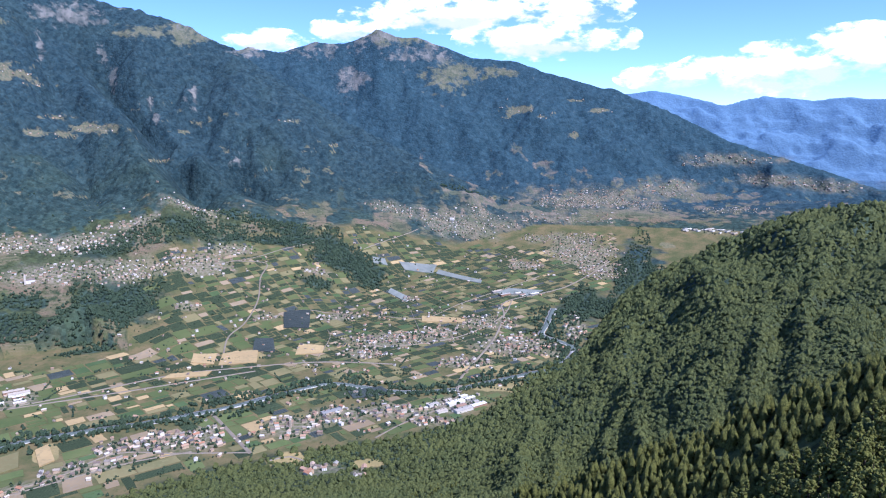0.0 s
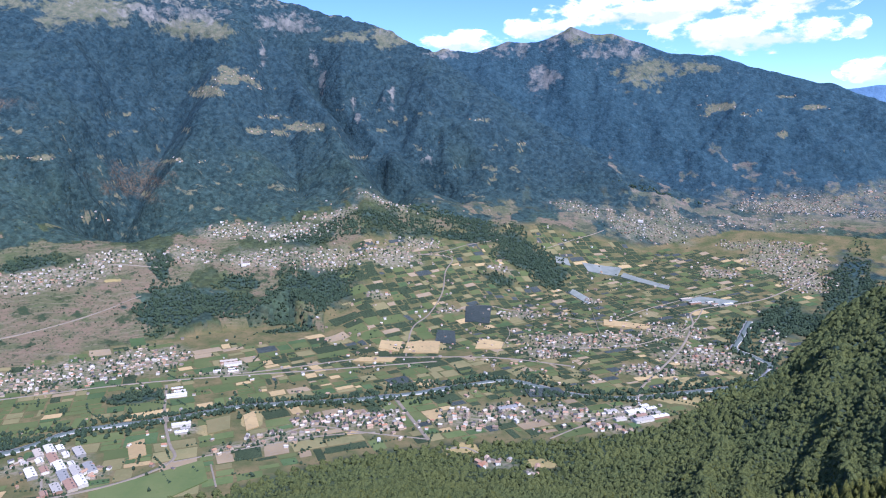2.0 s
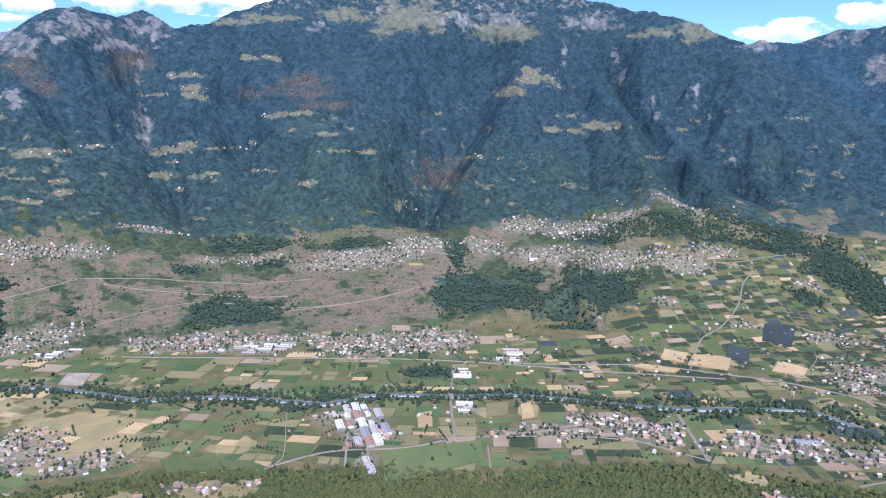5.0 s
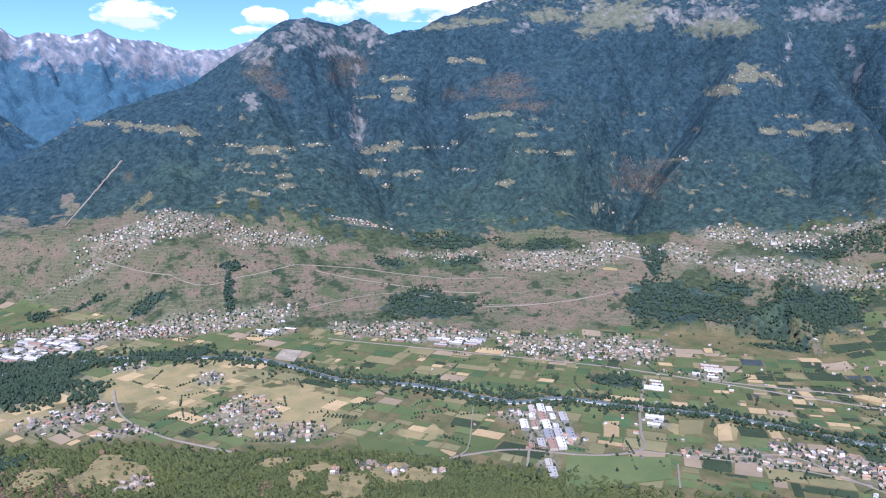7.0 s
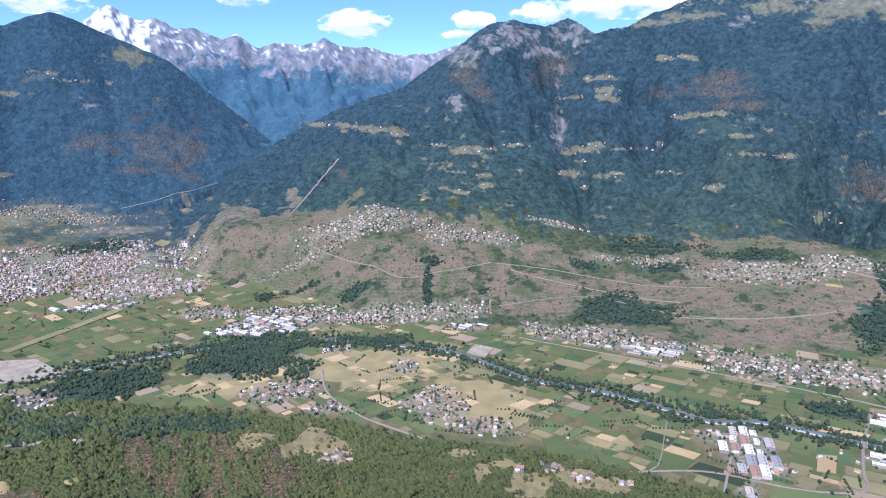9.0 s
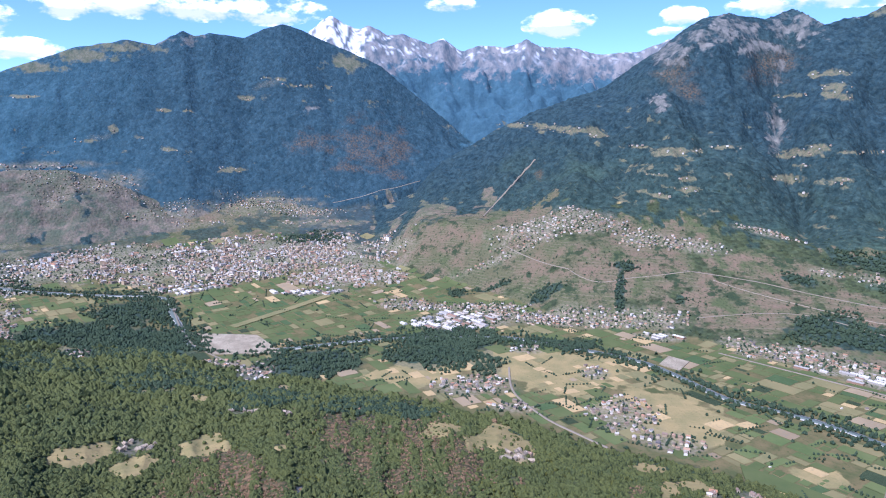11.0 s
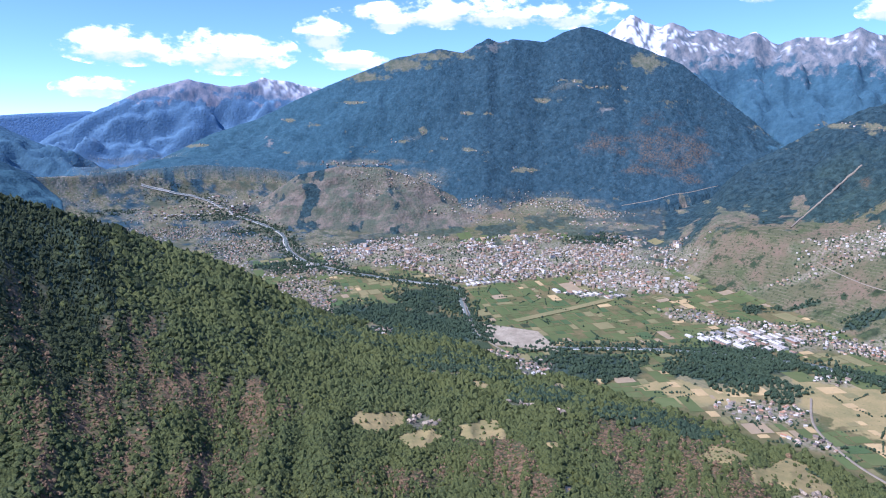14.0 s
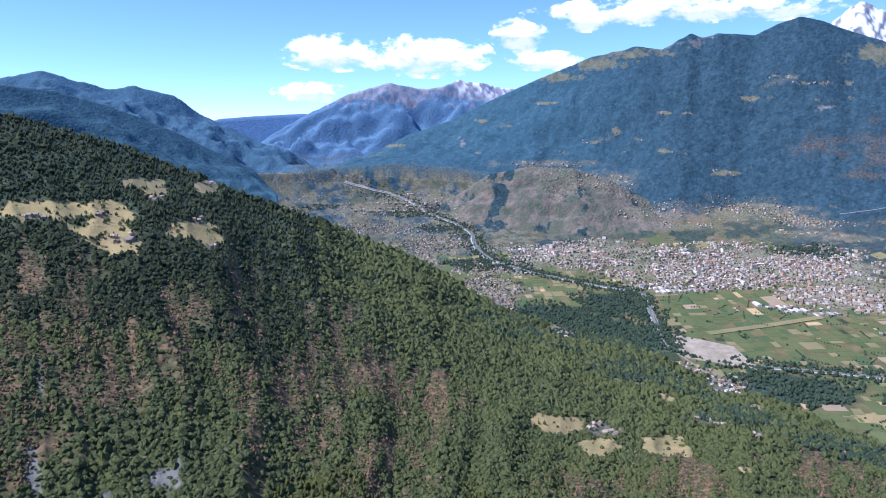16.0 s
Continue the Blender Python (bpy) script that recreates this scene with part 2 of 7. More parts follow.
PASTURES_B = [(50.13, 0.89, 1.84, 0.18), (52.08, 0.68, 0.92, 0.14), (47.71, -0.76, 0.83, 0.18), (54.46, -1.75, 1.15, 0.12),
    (53.35, -1.35, 0.46, 0.14), (56.25, -1.76, 0.69, 0.09), (52.62, -3.58, 0.92, 0.18), (56.67, -3.7, 0.55, 0.14), (47.01, -2.06, 1.84, 0.14),
    (44.91, -2.17, 1.15, 0.23), (42, -6.38, 0.46, 0.37), (41.16, -6.77, 0.55, 0.14), (33.08, 2.39, 1.29, 0.23), (32.15, 3.31, 0.92, 0.37),
    (31.56, 4.03, 0.92, 0.46), (35.86, -2.62, 0.69, 0.18), (34.05, -2.7, 0.46, 0.14), (49.5, -4.52, 0.74, 0.28), (31.85, 4.15, 0.74, 0.37),
    (31.03, 3.52, 1.61, 0.37), (29.54, 2.89, 1.01, 0.23), (32.77, 2.66, 0.83, 0.28), (28.09, 0.59, 1.15, 0.23), (26.11, -0.17, 1.84, 0.37)]
PASTURES_C = [(28.13, -0.69, 1.15, 0.23), (29.88, -0.37, 0.55, 0.28), (21.63, -2.53, 1.01, 0.12), (12.12, 0.35, 0.83, 0.18),
    (35.77, -2.5, 0.55, 0.18), (8.74, -1.56, 0.46, 0.14), (-5.86, 1.22, 1.38, 0.28), (-4.97, 0.55, 0.46, 0.18), (-7.74, 0.6, 0.83, 0.18),
    (-8.79, 0.91, 0.37, 0.09), (-5.06, 2.04, 0.28, 0.09), (-10.45, 1.85, 0.64, 0.09), (-12.37, 1.05, 0.92, 0.18), (-10.51, -0.87, 0.23, 0.55),
    (99.93, 3.8, 0.55, 0.18), (99.03, 3.7, 0.37, 0.14), (97.46, 3.25, 1.38, 0.09), (95.45, 3.11, 0.55, 0.14), (101.28, 2.18, 0.83, 0.18),
    (101.95, 2.27, 0.37, 0.09), (106.02, 1.31, 0.37, 0.09), (107.59, 1.31, 0.37, 0.09), (110.97, -0.01, 0.28, 0.28), (112.98, -0.88, 0.69, 0.09)]
PASTURES_D = [(109.43, -0.68, 0.37, 0.18), (107.2, -1.59, 0.46, 0.09), (106.07, -1.91, 0.28, 0.09), (103.12, -3.2, 0.92, 0.23),
    (103.81, -3.06, 0.46, 0.14), (121.73, 0.79, 0.69, 0.14), (128.55, -1.07, 0.83, 0.14), (115.19, -1.74, 0.46, 0.14), (116.51, 2.16, 1.15, 0.09),
    (100.6, -5.49, 1.38, 0.14)]
PASTURES = PASTURES_A + PASTURES_B + PASTURES_C + PASTURES_D
ALPS = [(40.74, 8.11, 3.45, 1.01), (51.67, 7.97, 2.07, 0.32), (45.85, 8.29, 1.84, 0.64), (33.48, 6.98, 2.76, 0.55), (42.99, 7.06, 1.15, 0.46),
    (54.67, 7.63, 1.38, 0.28), (40.84, 8.69, 2.76, 0.83), (33.39, 7.22, 2.53, 0.74), (21.75, 6.65, 2.76, 0.37), (19.08, 6.73, 1.2, 0.83),
    (-0.7, 3.89, 1.84, 1.01), (-4.17, 4.06, 1.84, 0.37), (109.91, 5.76, 2.07, 0.41), (112.11, 5.1, 2.07, 0.41), (116.41, 4.2, 2.07, 0.32),
    (93.94, 5.07, 1.2, 0.64)]
SCREES_A = [(65.26, 6.65, 3.45, 1.29), (68.82, 5.57, 1.84, 1.01), (60.82, 6.99, 2.76, 1.01), (62.6, 5.6, 2.3, 0.46), (36.33, 8.06, 3.22, 0.64),
    (48.26, 7.18, 0.74, 0.41), (33.57, 8.01, 2.76, 0.46), (61.25, -0.1, 0.64, 1.38), (61.35, 4.09, 0.32, 1.2), (69.34, 1.9, 0.64, 0.64),
    (25.31, 5.36, 0.28, 0.37), (24.97, 4.59, 0.32, 0.46), (24.55, 3.56, 0.32, 0.92), (22.17, 1.59, 0.23, 0.64), (21.91, 0.57, 0.23, 0.41),
    (19.1, 2.02, 0.28, 1.01), (19.78, 2.02, 0.18, 0.37), (16.38, -2.55, 0.46, 0.46), (36.2, 8.13, 2.76, 0.55), (26.99, 7.69, 2.07, 0.64),
    (48.07, 7.49, 0.74, 0.46), (29.01, 5.66, 0.23, 0.92), (5.15, 6.65, 1.57, 0.64), (1.39, 5.38, 2.3, 0.74)]
SCREES_B = [(9.38, 5.68, 2.53, 0.64), (15.08, 5.47, 1.15, 0.37), (7.15, 3.44, 1.15, 1.15), (123.22, -0.88, 0.46, 0.41), (107.26, 6.34, 0.83, 0.28),
    (105.49, 6.43, 0.64, 0.46), (104.6, 6.86, 0.46, 0.37), (96.77, 1.49, 0.64, 0.28)]
SCREES = SCREES_A + SCREES_B
WITHERED = [(49.57, 3.12, 1.75, 0.64), (50.19, 2.49, 2.21, 0.46), (47.6, 1.52, 1.93, 0.28), (53.45, 2.3, 0.83, 0.37), (68.41, 4.07, 1.11, 0.83),
    (67.1, 2.56, 0.74, 0.46), (78.49, -3.9, 0.23, 0.64), (61.71, 4.52, 1.29, 1.01), (38.77, -4.05, 1.84, 1.01), (92.04, -0.96, 1.38, 0.69),
    (89.82, -1.85, 0.92, 0.69), (93.78, -3.2, 1.15, 0.37), (90.2, -3.63, 0.64, 0.41), (96.51, -1.18, 1.38, 0.69), (92.35, -1.02, 1.84, 1.38),
    (91.1, -2.62, 1.84, 0.69)]
KNOBS = [(-1090, 2040, 125, 80), (-1290, 1900, 110, 30)]
R0, KAPPA = 2000.0, 1900.0


def unfold(r):
    """The unforeshortened distance of the plain: the far valley is drawn together towards the horizon."""
    r = np.minimum(r, R0 + KAPPA * 0.9995)
    return np.where(r < R0, r, R0 - KAPPA * np.log(np.maximum(1 - (r - R0) / KAPPA, 1e-4)))


def plain(r, az):
    """The valley floor, which ends against the mountains up the valley and runs on far down it; its far end is capped
    at sight angles to fit the camera's view.
    """
    cap = np.interp(az, [60, 98, 118, 135], [-8.0, -6.0, -4.4, -3.2])
    return np.minimum(EYE - EYE * r / unfold(r), EYE + r * np.tan(np.radians(cap)))


_tab = np.random.RandomState(7).rand(256, 256).astype(np.float64)


def vnoise(x, y):
    xi, yi = np.floor(x).astype(np.int64), np.floor(y).astype(np.int64)
    fx, fy = x - xi, y - yi
    fx, fy = fx * fx * fx * (fx * (fx * 6 - 15) + 10), fy * fy * fy * (fy * (fy * 6 - 15) + 10)
    a, b = _tab[xi & 255, yi & 255], _tab[(xi + 1) & 255, yi & 255]
    c, d = _tab[xi & 255, (yi + 1) & 255], _tab[(xi + 1) & 255, (yi + 1) & 255]
    return (a + (b - a) * fx) * (1 - fy) + (c + (d - c) * fx) * fy


def fbm(x, y, octaves=5, ridged=False):
    total, amp, norm = 0.0, 1.0, 0.0
    for o in range(octaves):
        n = vnoise(x * 2 ** o + 17.3 * o, y * 2 ** o + 9.1 * o)
        total = total + amp * ((1 - np.abs(2 * n - 1)) if ridged else n)
        norm += amp
        amp *= 0.5
    return total / norm


def curve(nodes, az):
    a = np.array(nodes, dtype=float)
    return np.interp(az, a[:, 0], a[:, 1]), np.interp(az, a[:, 0], a[:, 2])


def massif(az, r, curves, relief, grain, fall=0.9, span=None, rough=0.10):
    """Height of one massif: elevation angle climbs from curve to curve; spurs and gullies run down its flanks."""
    az, r = np.broadcast_arrays(az, r)
    if span:
        pick = (az >= span[0]) & (az <= span[1]) & (r > 1800)
        out = np.full(az.shape, -9e3)
        if pick.any():
            out[pick] = massif(az[pick], r[pick], curves, np.broadcast_to(relief, az.shape)[pick], grain, fall, None, rough)
        return out
    els, rs = zip(*(curve(c, az) for c in curves))
    x, y = -np.sin(np.radians(az)) * r, np.cos(np.radians(az)) * r
    warp = fbm(x / 620 + 3, y / 620 + 8, 4) - 0.5
    # spurs run away from the viewer and branch; steep far walls get their ledges closer together
    deep = rs[0] + (r - rs[0]) * np.clip(900 / np.maximum(rs[-1] - rs[0], 1), 1, 4.5)
    x, y = -np.sin(np.radians(az)) * deep, np.cos(np.radians(az)) * deep
    n = fbm(np.radians(az) * 3600 / grain + warp * 3.4, deep / (grain * 1.15) - warp * 2.4, 5, True) - 0.55
    n = n * (0.6 if rough > 0.15 else 0.45 if rough > 0.11 else 1.0) + (1.5 if rough > 0.15 else 1.2) * (fbm(x / (grain * 0.6), y / (grain * 0.6), 5) - 0.5)
    z = np.full(np.broadcast(az, r).shape, -9e3)
    for i in range(len(curves) - 1):
        e0, r0, e1, r1 = els[i], rs[i], els[i + 1], rs[i + 1]
        s = (r - r0) / np.maximum(r1 - r0, 1)
        inside = (s >= 0) & (s <= 1)
        e = e0 + (e1 - e0) * s
        z = np.where(inside, EYE + r * np.tan(np.radians(e)), z)
    s_all = np.clip((r - rs[0]) / np.maximum(rs[-1] - rs[0], 1), 0, 1)
    s_up = np.clip((r - rs[-2]) / np.maximum(rs[-1] - rs[-2], 1), 0, 1)
    z = z + relief * n * np.clip(s_up * 3, 0, 1) * np.clip((1 - s_up) * 4, 0.05, 1) * (z > -5e3)
    crest = EYE + rs[-1] * np.tan(np.radians(els[-1]))
    jag = relief * rough * np.where((az > 14) & (az < 34), 2.4, 1.0) * (fbm(np.radians(az) * 3600 / 60, r * 0 + 3.3, 5, rough > 0.2) - 0.5)
    z = np.where(r > rs[-1], crest + jag - (r - rs[-1]) * fall, z + jag * np.clip(s_all * 6 - 5, 0, 1))
    return z


def near_slope(az, r):
    soft = [[np.mean(v, axis=0) for v in zip(*(curve(c, az + w * d) for d in (-1, -0.5, 0, 0.5, 1)))] for c, w in ((SLOPE_MID, 5.0), (SLOPE_EDGE, 0.7))]
    els, rs = zip(*soft)
    x, y = -np.sin(np.radians(az)) * r, np.cos(np.radians(az)) * r
    knots = [(-62.0, 170.0), (-38.0, 420.0)]
    z = np.full(np.broadcast(az, r).shape, EYE - 330.0)
    seq = [(np.full_like(els[0], e), np.full_like(rs[0], d)) for e, d in knots] + [(els[0], rs[0]), (els[1], np.maximum(rs[1], rs[0] + 60))]
    for (e0, r0), (e1, r1) in zip(seq[:-1], seq[1:]):
        s = (r - r0) / np.maximum(r1 - r0, 1)
        z0, z1 = EYE + r0 * np.tan(np.radians(e0)), EYE + r1 * np.tan(np.radians(e1))
        z = np.where((s >= 0) & (s <= 1), z0 + (z1 - z0) * s, z)
    e1, r1 = seq[-1]
    z1 = EYE + r1 * np.tan(np.radians(e1))
    far = np.clip((r1 - r) / 300, 0, 1)
    gully = fbm(np.radians(az) * 11 + 0.8 * fbm(x / 300, y / 300, 2), r / 900, 3, True) - 0.6
    z = z + (np.interp(az, [-5, 20], [85, 34]) * gully + np.interp(az, [-5, 20], [60, 26]) * (fbm(x / 210, y / 210, 4) - 0.5)) * far * np.clip((z - 20) / 120, 0, 1) * np.clip((r - 170) / 160, 0, 1)
    z = np.where(r > r1, z1 - (r - r1) * 0.75, z)
    e, d = curve(SPUR_CREST, az)
    spur = EYE + d * np.tan(np.radians(e)) - np.where(r > d, (r - d) * 0.9, (d - r) * 0.12)
    spur = np.where((az < -40) | (az > -3) | (r < 200), -9e3, spur)
    return np.maximum(z, spur)


def ground_layers(az, r):
    """Heights of the plain and of every massif at azimuth (degrees, turning left from the first view) and distance."""
    az, r = np.asarray(az, dtype=float), np.asarray(r, dtype=float)
    layers = [
        plain(r, az),
        massif(az, r, [MAIN_FOOT, MAIN_SHELF, MAIN_FOREST, MAIN_CREST], 150 * np.clip((az + 12) / 22, 0.15, 1) * np.clip((94 - az) / 14, 0.3, 1), 260, span=(-10.5, 92), rough=0.14),
        massif(az, r, [EAST_FOOT, EAST_HILL, EAST_CREST], 120, 300, span=(-60, 20), rough=0.16),
        massif(az, r, [[(-60, -4, 4350), (0, -4, 4350)], FAR_EAST_CREST], 90, 240, span=(-60, -5), rough=0.2),
        massif(az, r, [NORTH_FOOT, NORTH_CREST], 120, 150, span=(60, 101), rough=0.22),
        massif(az, r, [WEST_FOOT, WEST_CREST], 80, 330, span=(79, 136), rough=0.12),
        massif(az, r, [HILL_FOOT, HILL_CREST], 50, 260, fall=1.4, span=(102, 127)),
        massif(az, r, [[(110, -3, 4450), (145, -3, 4450)], FAR_WEST_CREST], 120, 240, span=(112, 141), rough=0.2),
        massif(az, r, [[(130, -4, 4000), (160, -3, 3900)], SOUTH_WEST_CREST], 130, 260, span=(134, 200), rough=0.2),
        massif(az, r, [[(136, -6, 2900), (160, -5, 2700)], SOUTH_WEST_NEAR], 60, 320, span=(138, 200)),
        massif(az, r, [[(130, -2, 4700), (150, -2, 4700)], FAR_FAR], 10, 300, span=(130, 147)),
        near_slope(az, r),
    ]
    # the western foot of the main mountain runs out into the plain
    layers[1] = np.where(layers[1] > -5e3, layers[0] + (layers[1] - layers[0]) * np.clip((92 - az) / 4, 0, 1), layers[1])
    # ravines cut into the main mountain, and the ribs between them
    rise = np.degrees(np.arctan2(layers[1] - EYE, np.maximum(r, 1)))
    up = np.clip((rise + 9.0) / 3.5, 0, 1) * np.clip((9.0 - rise) / 2.5, 0, 1)
    for wide, high, path in RIBS:
        line = np.interp(rise, [p[1] for p in path], [p[0] for p in path]) + 1.1 * (fbm(rise / 1.6 + wide * 9, rise * 0 + 2.0, 3) - 0.5)
        ends = np.clip((rise - path[0][1] + 1.5) / 3, 0, 1) * np.clip((path[-1][1] + 2.0 - rise) / 3, 0, 1)
        cut = (2.0 if high < 0 else 1.3) * high * np.exp(-np.abs((az - line) / wide) ** 1.25) * up * ends
        layers[1] = np.where(layers[1] > -5e3, layers[1] + cut, layers[1])
    # a rocky wooded knob at the foot of the terraces
    x, y = -np.sin(np.radians(az)) * r, np.cos(np.radians(az)) * r
    for kx, ky, size, high in KNOBS:
        d = np.hypot(x - kx, y - ky) / size
        layers[1] = layers[1] + np.where(layers[1] > -5e3, high * np.exp(-1.2 * d ** 2.5) * (0.75 + 0.5 * fbm(x / 40, y / 40, 3)), 0)
    # the wooded mountainside behind the standpoint
    back = np.clip((np.abs(az - 62) - 100) / 30, 0, 1)
    layers.append(np.where((back > 0) & (r > 170), EYE - 330 + back * (r - 170) * 0.55, -9e3))
    return layers


def ground_z(az, r):
    return np.maximum(np.maximum.reduce(ground_layers(az, r)), -5.0)


AZ = np.concatenate([np.arange(-118, -37, 3.0), np.arange(-37, 161, 0.185), np.arange(161, 243, 3.0)])
RR = np.concatenate([[0.02, 60, 120, 170, 220, 270, 320, 370], np.geomspace(410, 1500, 75), np.geomspace(1510, 2880, 105), np.linspace(2890, 4480, 185), np.linspace(4486, 4845, 46)])
HEIGHTS = ground_z(*np.meshgrid(AZ, RR, indexing="ij"))


def sheet_z(az, r):
    """Height of the ground sheet, between its corners."""
    az, r = np.asarray(az, dtype=float), np.asarray(r, dtype=float)
    i, j = np.clip(np.searchsorted(AZ, az) - 1, 0, len(AZ) - 2), np.clip(np.searchsorted(RR, r) - 1, 0, len(RR) - 2)
    u, v = np.clip((az - AZ[i]) / (AZ[i + 1] - AZ[i]), 0, 1), np.clip((r - RR[j]) / (RR[j + 1] - RR[j]), 0, 1)
    return (HEIGHTS[i, j] * (1 - u) + HEIGHTS[i + 1, j] * u) * (1 - v) + (HEIGHTS[i, j + 1] * (1 - u) + HEIGHTS[i + 1, j + 1] * u) * v


def ground_xy(x, y):
    az = np.degrees(np.arctan2(-np.asarray(x, dtype=float), np.asarray(y, dtype=float)))
    az = np.where(az < -118, az + 360, az)
    return sheet_z(az, np.hypot(x, y))


def seen_from_here(az, el, r0=2500.0, r1=4450.0):
    """The places on the land that lie in those directions from the standpoint, or None."""
    r = np.linspace(r0, r1, 400)
    z = sheet_z(np.repeat(np.asarray(az, dtype=float)[:, None], len(r), 1), np.repeat(r[None], len(az), 0))
    over = np.degrees(np.arctan2(z - EYE, r[None])) - np.asarray(el)[:, None]
    out = []
    for i, a in enumerate(np.radians(az)):
        q = int(np.argmax(over[i] > 0))
        if q == 0:
            out.append(None)
            continue
        u = over[i, q - 1] / (over[i, q - 1] - over[i, q])
        d = r[q - 1] + u * (r[q] - r[q - 1])
        out.append((-math.sin(a) * d, math.cos(a) * d, z[i, q - 1] + u * (z[i, q] - z[i, q - 1]) - 0.5))
    return out


def sight_mask(az, el, patches, wobble, soft=0.3):
    """Cover of the patches that are given by azimuth, elevation and half-sizes in degrees."""
    out = np.zeros_like(az)
    for a, e, w, h in patches:
        near = np.nonzero((np.abs(az - a) < 1.7 * w + 0.2) & (np.abs(el - e) < 1.7 * h + 0.2))
        q = np.hypot((az[near] - a) / max(w, 0.22), (el[near] - e) / max(h, 0.13)) + wobble[near]
        out[near] = np.maximum(out[near], np.clip((1 + soft - q) / (2 * soft), 0, 1))
    return out


def hill_cover(az, r, z):
    """Scrub, meadows and rocks of the near mountainside."""
    el = np.degrees(np.arctan2(z - EYE, r))
    fray = 1.7 * (fbm(az / 2.2, el / 2.0, 5) - 0.48)
    scrub = sight_mask(az, el, HILL_SCRUB, 1.5 * fray, 0.6) * np.clip(fbm(az / 0.8 + 7, el / 2.4, 5) * 7 - 2.6, 0, 1)
    edge = 1.5 * (fbm(az / 0.9, el / 0.6, 4) - 0.5)
    meadow = sight_mask(az, el, HILL_MEADOWS, edge, 0.25)
    rocks = 0.6 * sight_mask(az, el, HILL_ROCKS, edge, 0.3)
    huts = sight_mask(az, el, HILL_HAMLETS, 0.5 * fray, 0.3)
    return scrub, meadow, rocks, huts


# ---- plan: zones as (x, y, half-width across, half-depth), lines as (width, points) ----
VILLAGES_A = [(-1529, 2455, 102, 56), (-1308, 2530, 165, 54), (-1182, 2679, 119, 28), (-1015, 2827, 97, 44), (-1311, 2333, 150, 66), (-1098, 2414,
    126, 70), (-897, 2521, 117, 76), (-815, 2670, 83, 42), (16, 3284, 213, 74), (207, 3378, 136, 50), (-253, 3318, 107, 34), (638, 3665, 146, 74), (834,
    3756, 118, 34), (610, 3031, 146, 154), (650, 2818, 90, 110), (565, 3211, 180, 70), (348, 2907, 71, 64), (-162, 2074, 138, 78), (-24, 2132, 71, 68),
    (143, 2247, 93, 70)]
VILLAGES_B = [(214, 2025, 118, 98), (424, 2199, 36, 128), (339, 1955, 56, 53), (58, 1869, 71, 47), (-234, 1950, 65, 43), (-337, 1445, 78, 54), (-235,
    1508, 76, 51), (-108, 1534, 91, 45), (-29, 1472, 63, 21), (-506, 1395, 45, 64), (-593, 1374, 65, 40), (-674, 1347, 41, 29), (-717, 1251, 47, 36),
    (-775, 1185, 34, 19), (-233, 1240, 29, 21), (-1301, 1613, 102, 121), (-1440, 1445, 160, 116), (-1737, 1229, 178, 42), (-1886, 1117, 127, 36), (-1964,
    1018, 60, 32)]
VILLAGES_C = [(-966, 1024, 25, 28), (-1129, 1005, 35, 30), (-1883, 1850, 222, 70), (-2183, 1616, 113, 36), (-1765, 2064, 129, 50), (-1559, 2224, 88,
    68), (-2540, 1400, 105, 22), (-2267, 1473, 53, 22), (-2305, 2144, 70, 94), (-776, 1163, 36, 14), (-690, 1255, 73, 34), (-582, 1372, 75, 43), (-2222,
    680, 260, 54), (-2310, 440, 162, 56), (-2437, 190, 164, 42), (-1830, 1125, 160, 46), (-2773, 595, 213, 98), (-2701, 783, 122, 52), (-2587, 938, 104,
    66), (-2521, 1093, 128, 40)]
VILLAGES_D = [(-2538, 1402, 116, 18), (-2706, 478, 238, 20), (-1492, 508, 74, 99), (-1342, 566, 65, 43), (-1698, 181, 99, 63), (-1986, 371, 56, 31),
    (-1773, 520, 35, 48), (-1026, 586, 61, 57), (-1017, 186, 18, 37), (-3052, 1285, 100, 12), (-3052, 1855, 85, 12), (-3024, 1771, 97, 12), (-2942, 1259,
    49, 16), (-2471, 2462, 81, 12), (-2035, 2838, 25, 12), (-2633, 1902, 130, 14), (-1722, 208, 79, 57), (-1553, 268, 65, 33), (-1854, -385, 49, 69),
    (-1915, -486, 34, 32)]
VILLAGES_E = [(-1274, -289, 37, 22), (-1931, -885, 44, 100), (-2325, -1442, 66, 82), (-2194, -1247, 40, 148), (-2418, -1396, 69, 42), (-2258, 549,
    200, 64), (-2480, 26, 102, 64), (-2412, 345, 118, 50), (-3628, -638, 144, 40), (-3582, -428, 144, 36), (-3735, -1507, 55, 12), (-4114, -737, 64, 12),
    (-3485, -1093, 161, 20), (-2684, -1919, 186, 108), (-2658, -2209, 185, 50), (-2451, -1785, 50, 396), (-2361, -1460, 65, 60), (-2187, -1260, 61, 168),
    (-2822, -2640, 104, 12), (-2950, -2979, 136, 226)]
VILLAGES_F = [(-3345, -1572, 117, 150), (-3447, -1344, 74, 68), (-3480, -1120, 147, 18), (-3642, -736, 147, 34), (-3594, -521, 141, 46), (-1933, -530,
    30, 26), (-1813, -369, 38, 66), (-2813, -1526, 127, 70), (-2691, -2188, 279, 66), (-2706, -2386, 173, 36), (-2746, -2741, 181, 12), (-3195, -2902,
    169, 140), (-3047, -2434, 155, 12), (-2642, -1813, 209, 72), (-2505, -1515, 143, 70), (-1046, -407, 27, 44), (-513, -1107, 16, 12), (-597, -994, 19,
    16), (-781, -1198, 18, 20), (-829, -1146, 16, 12)]
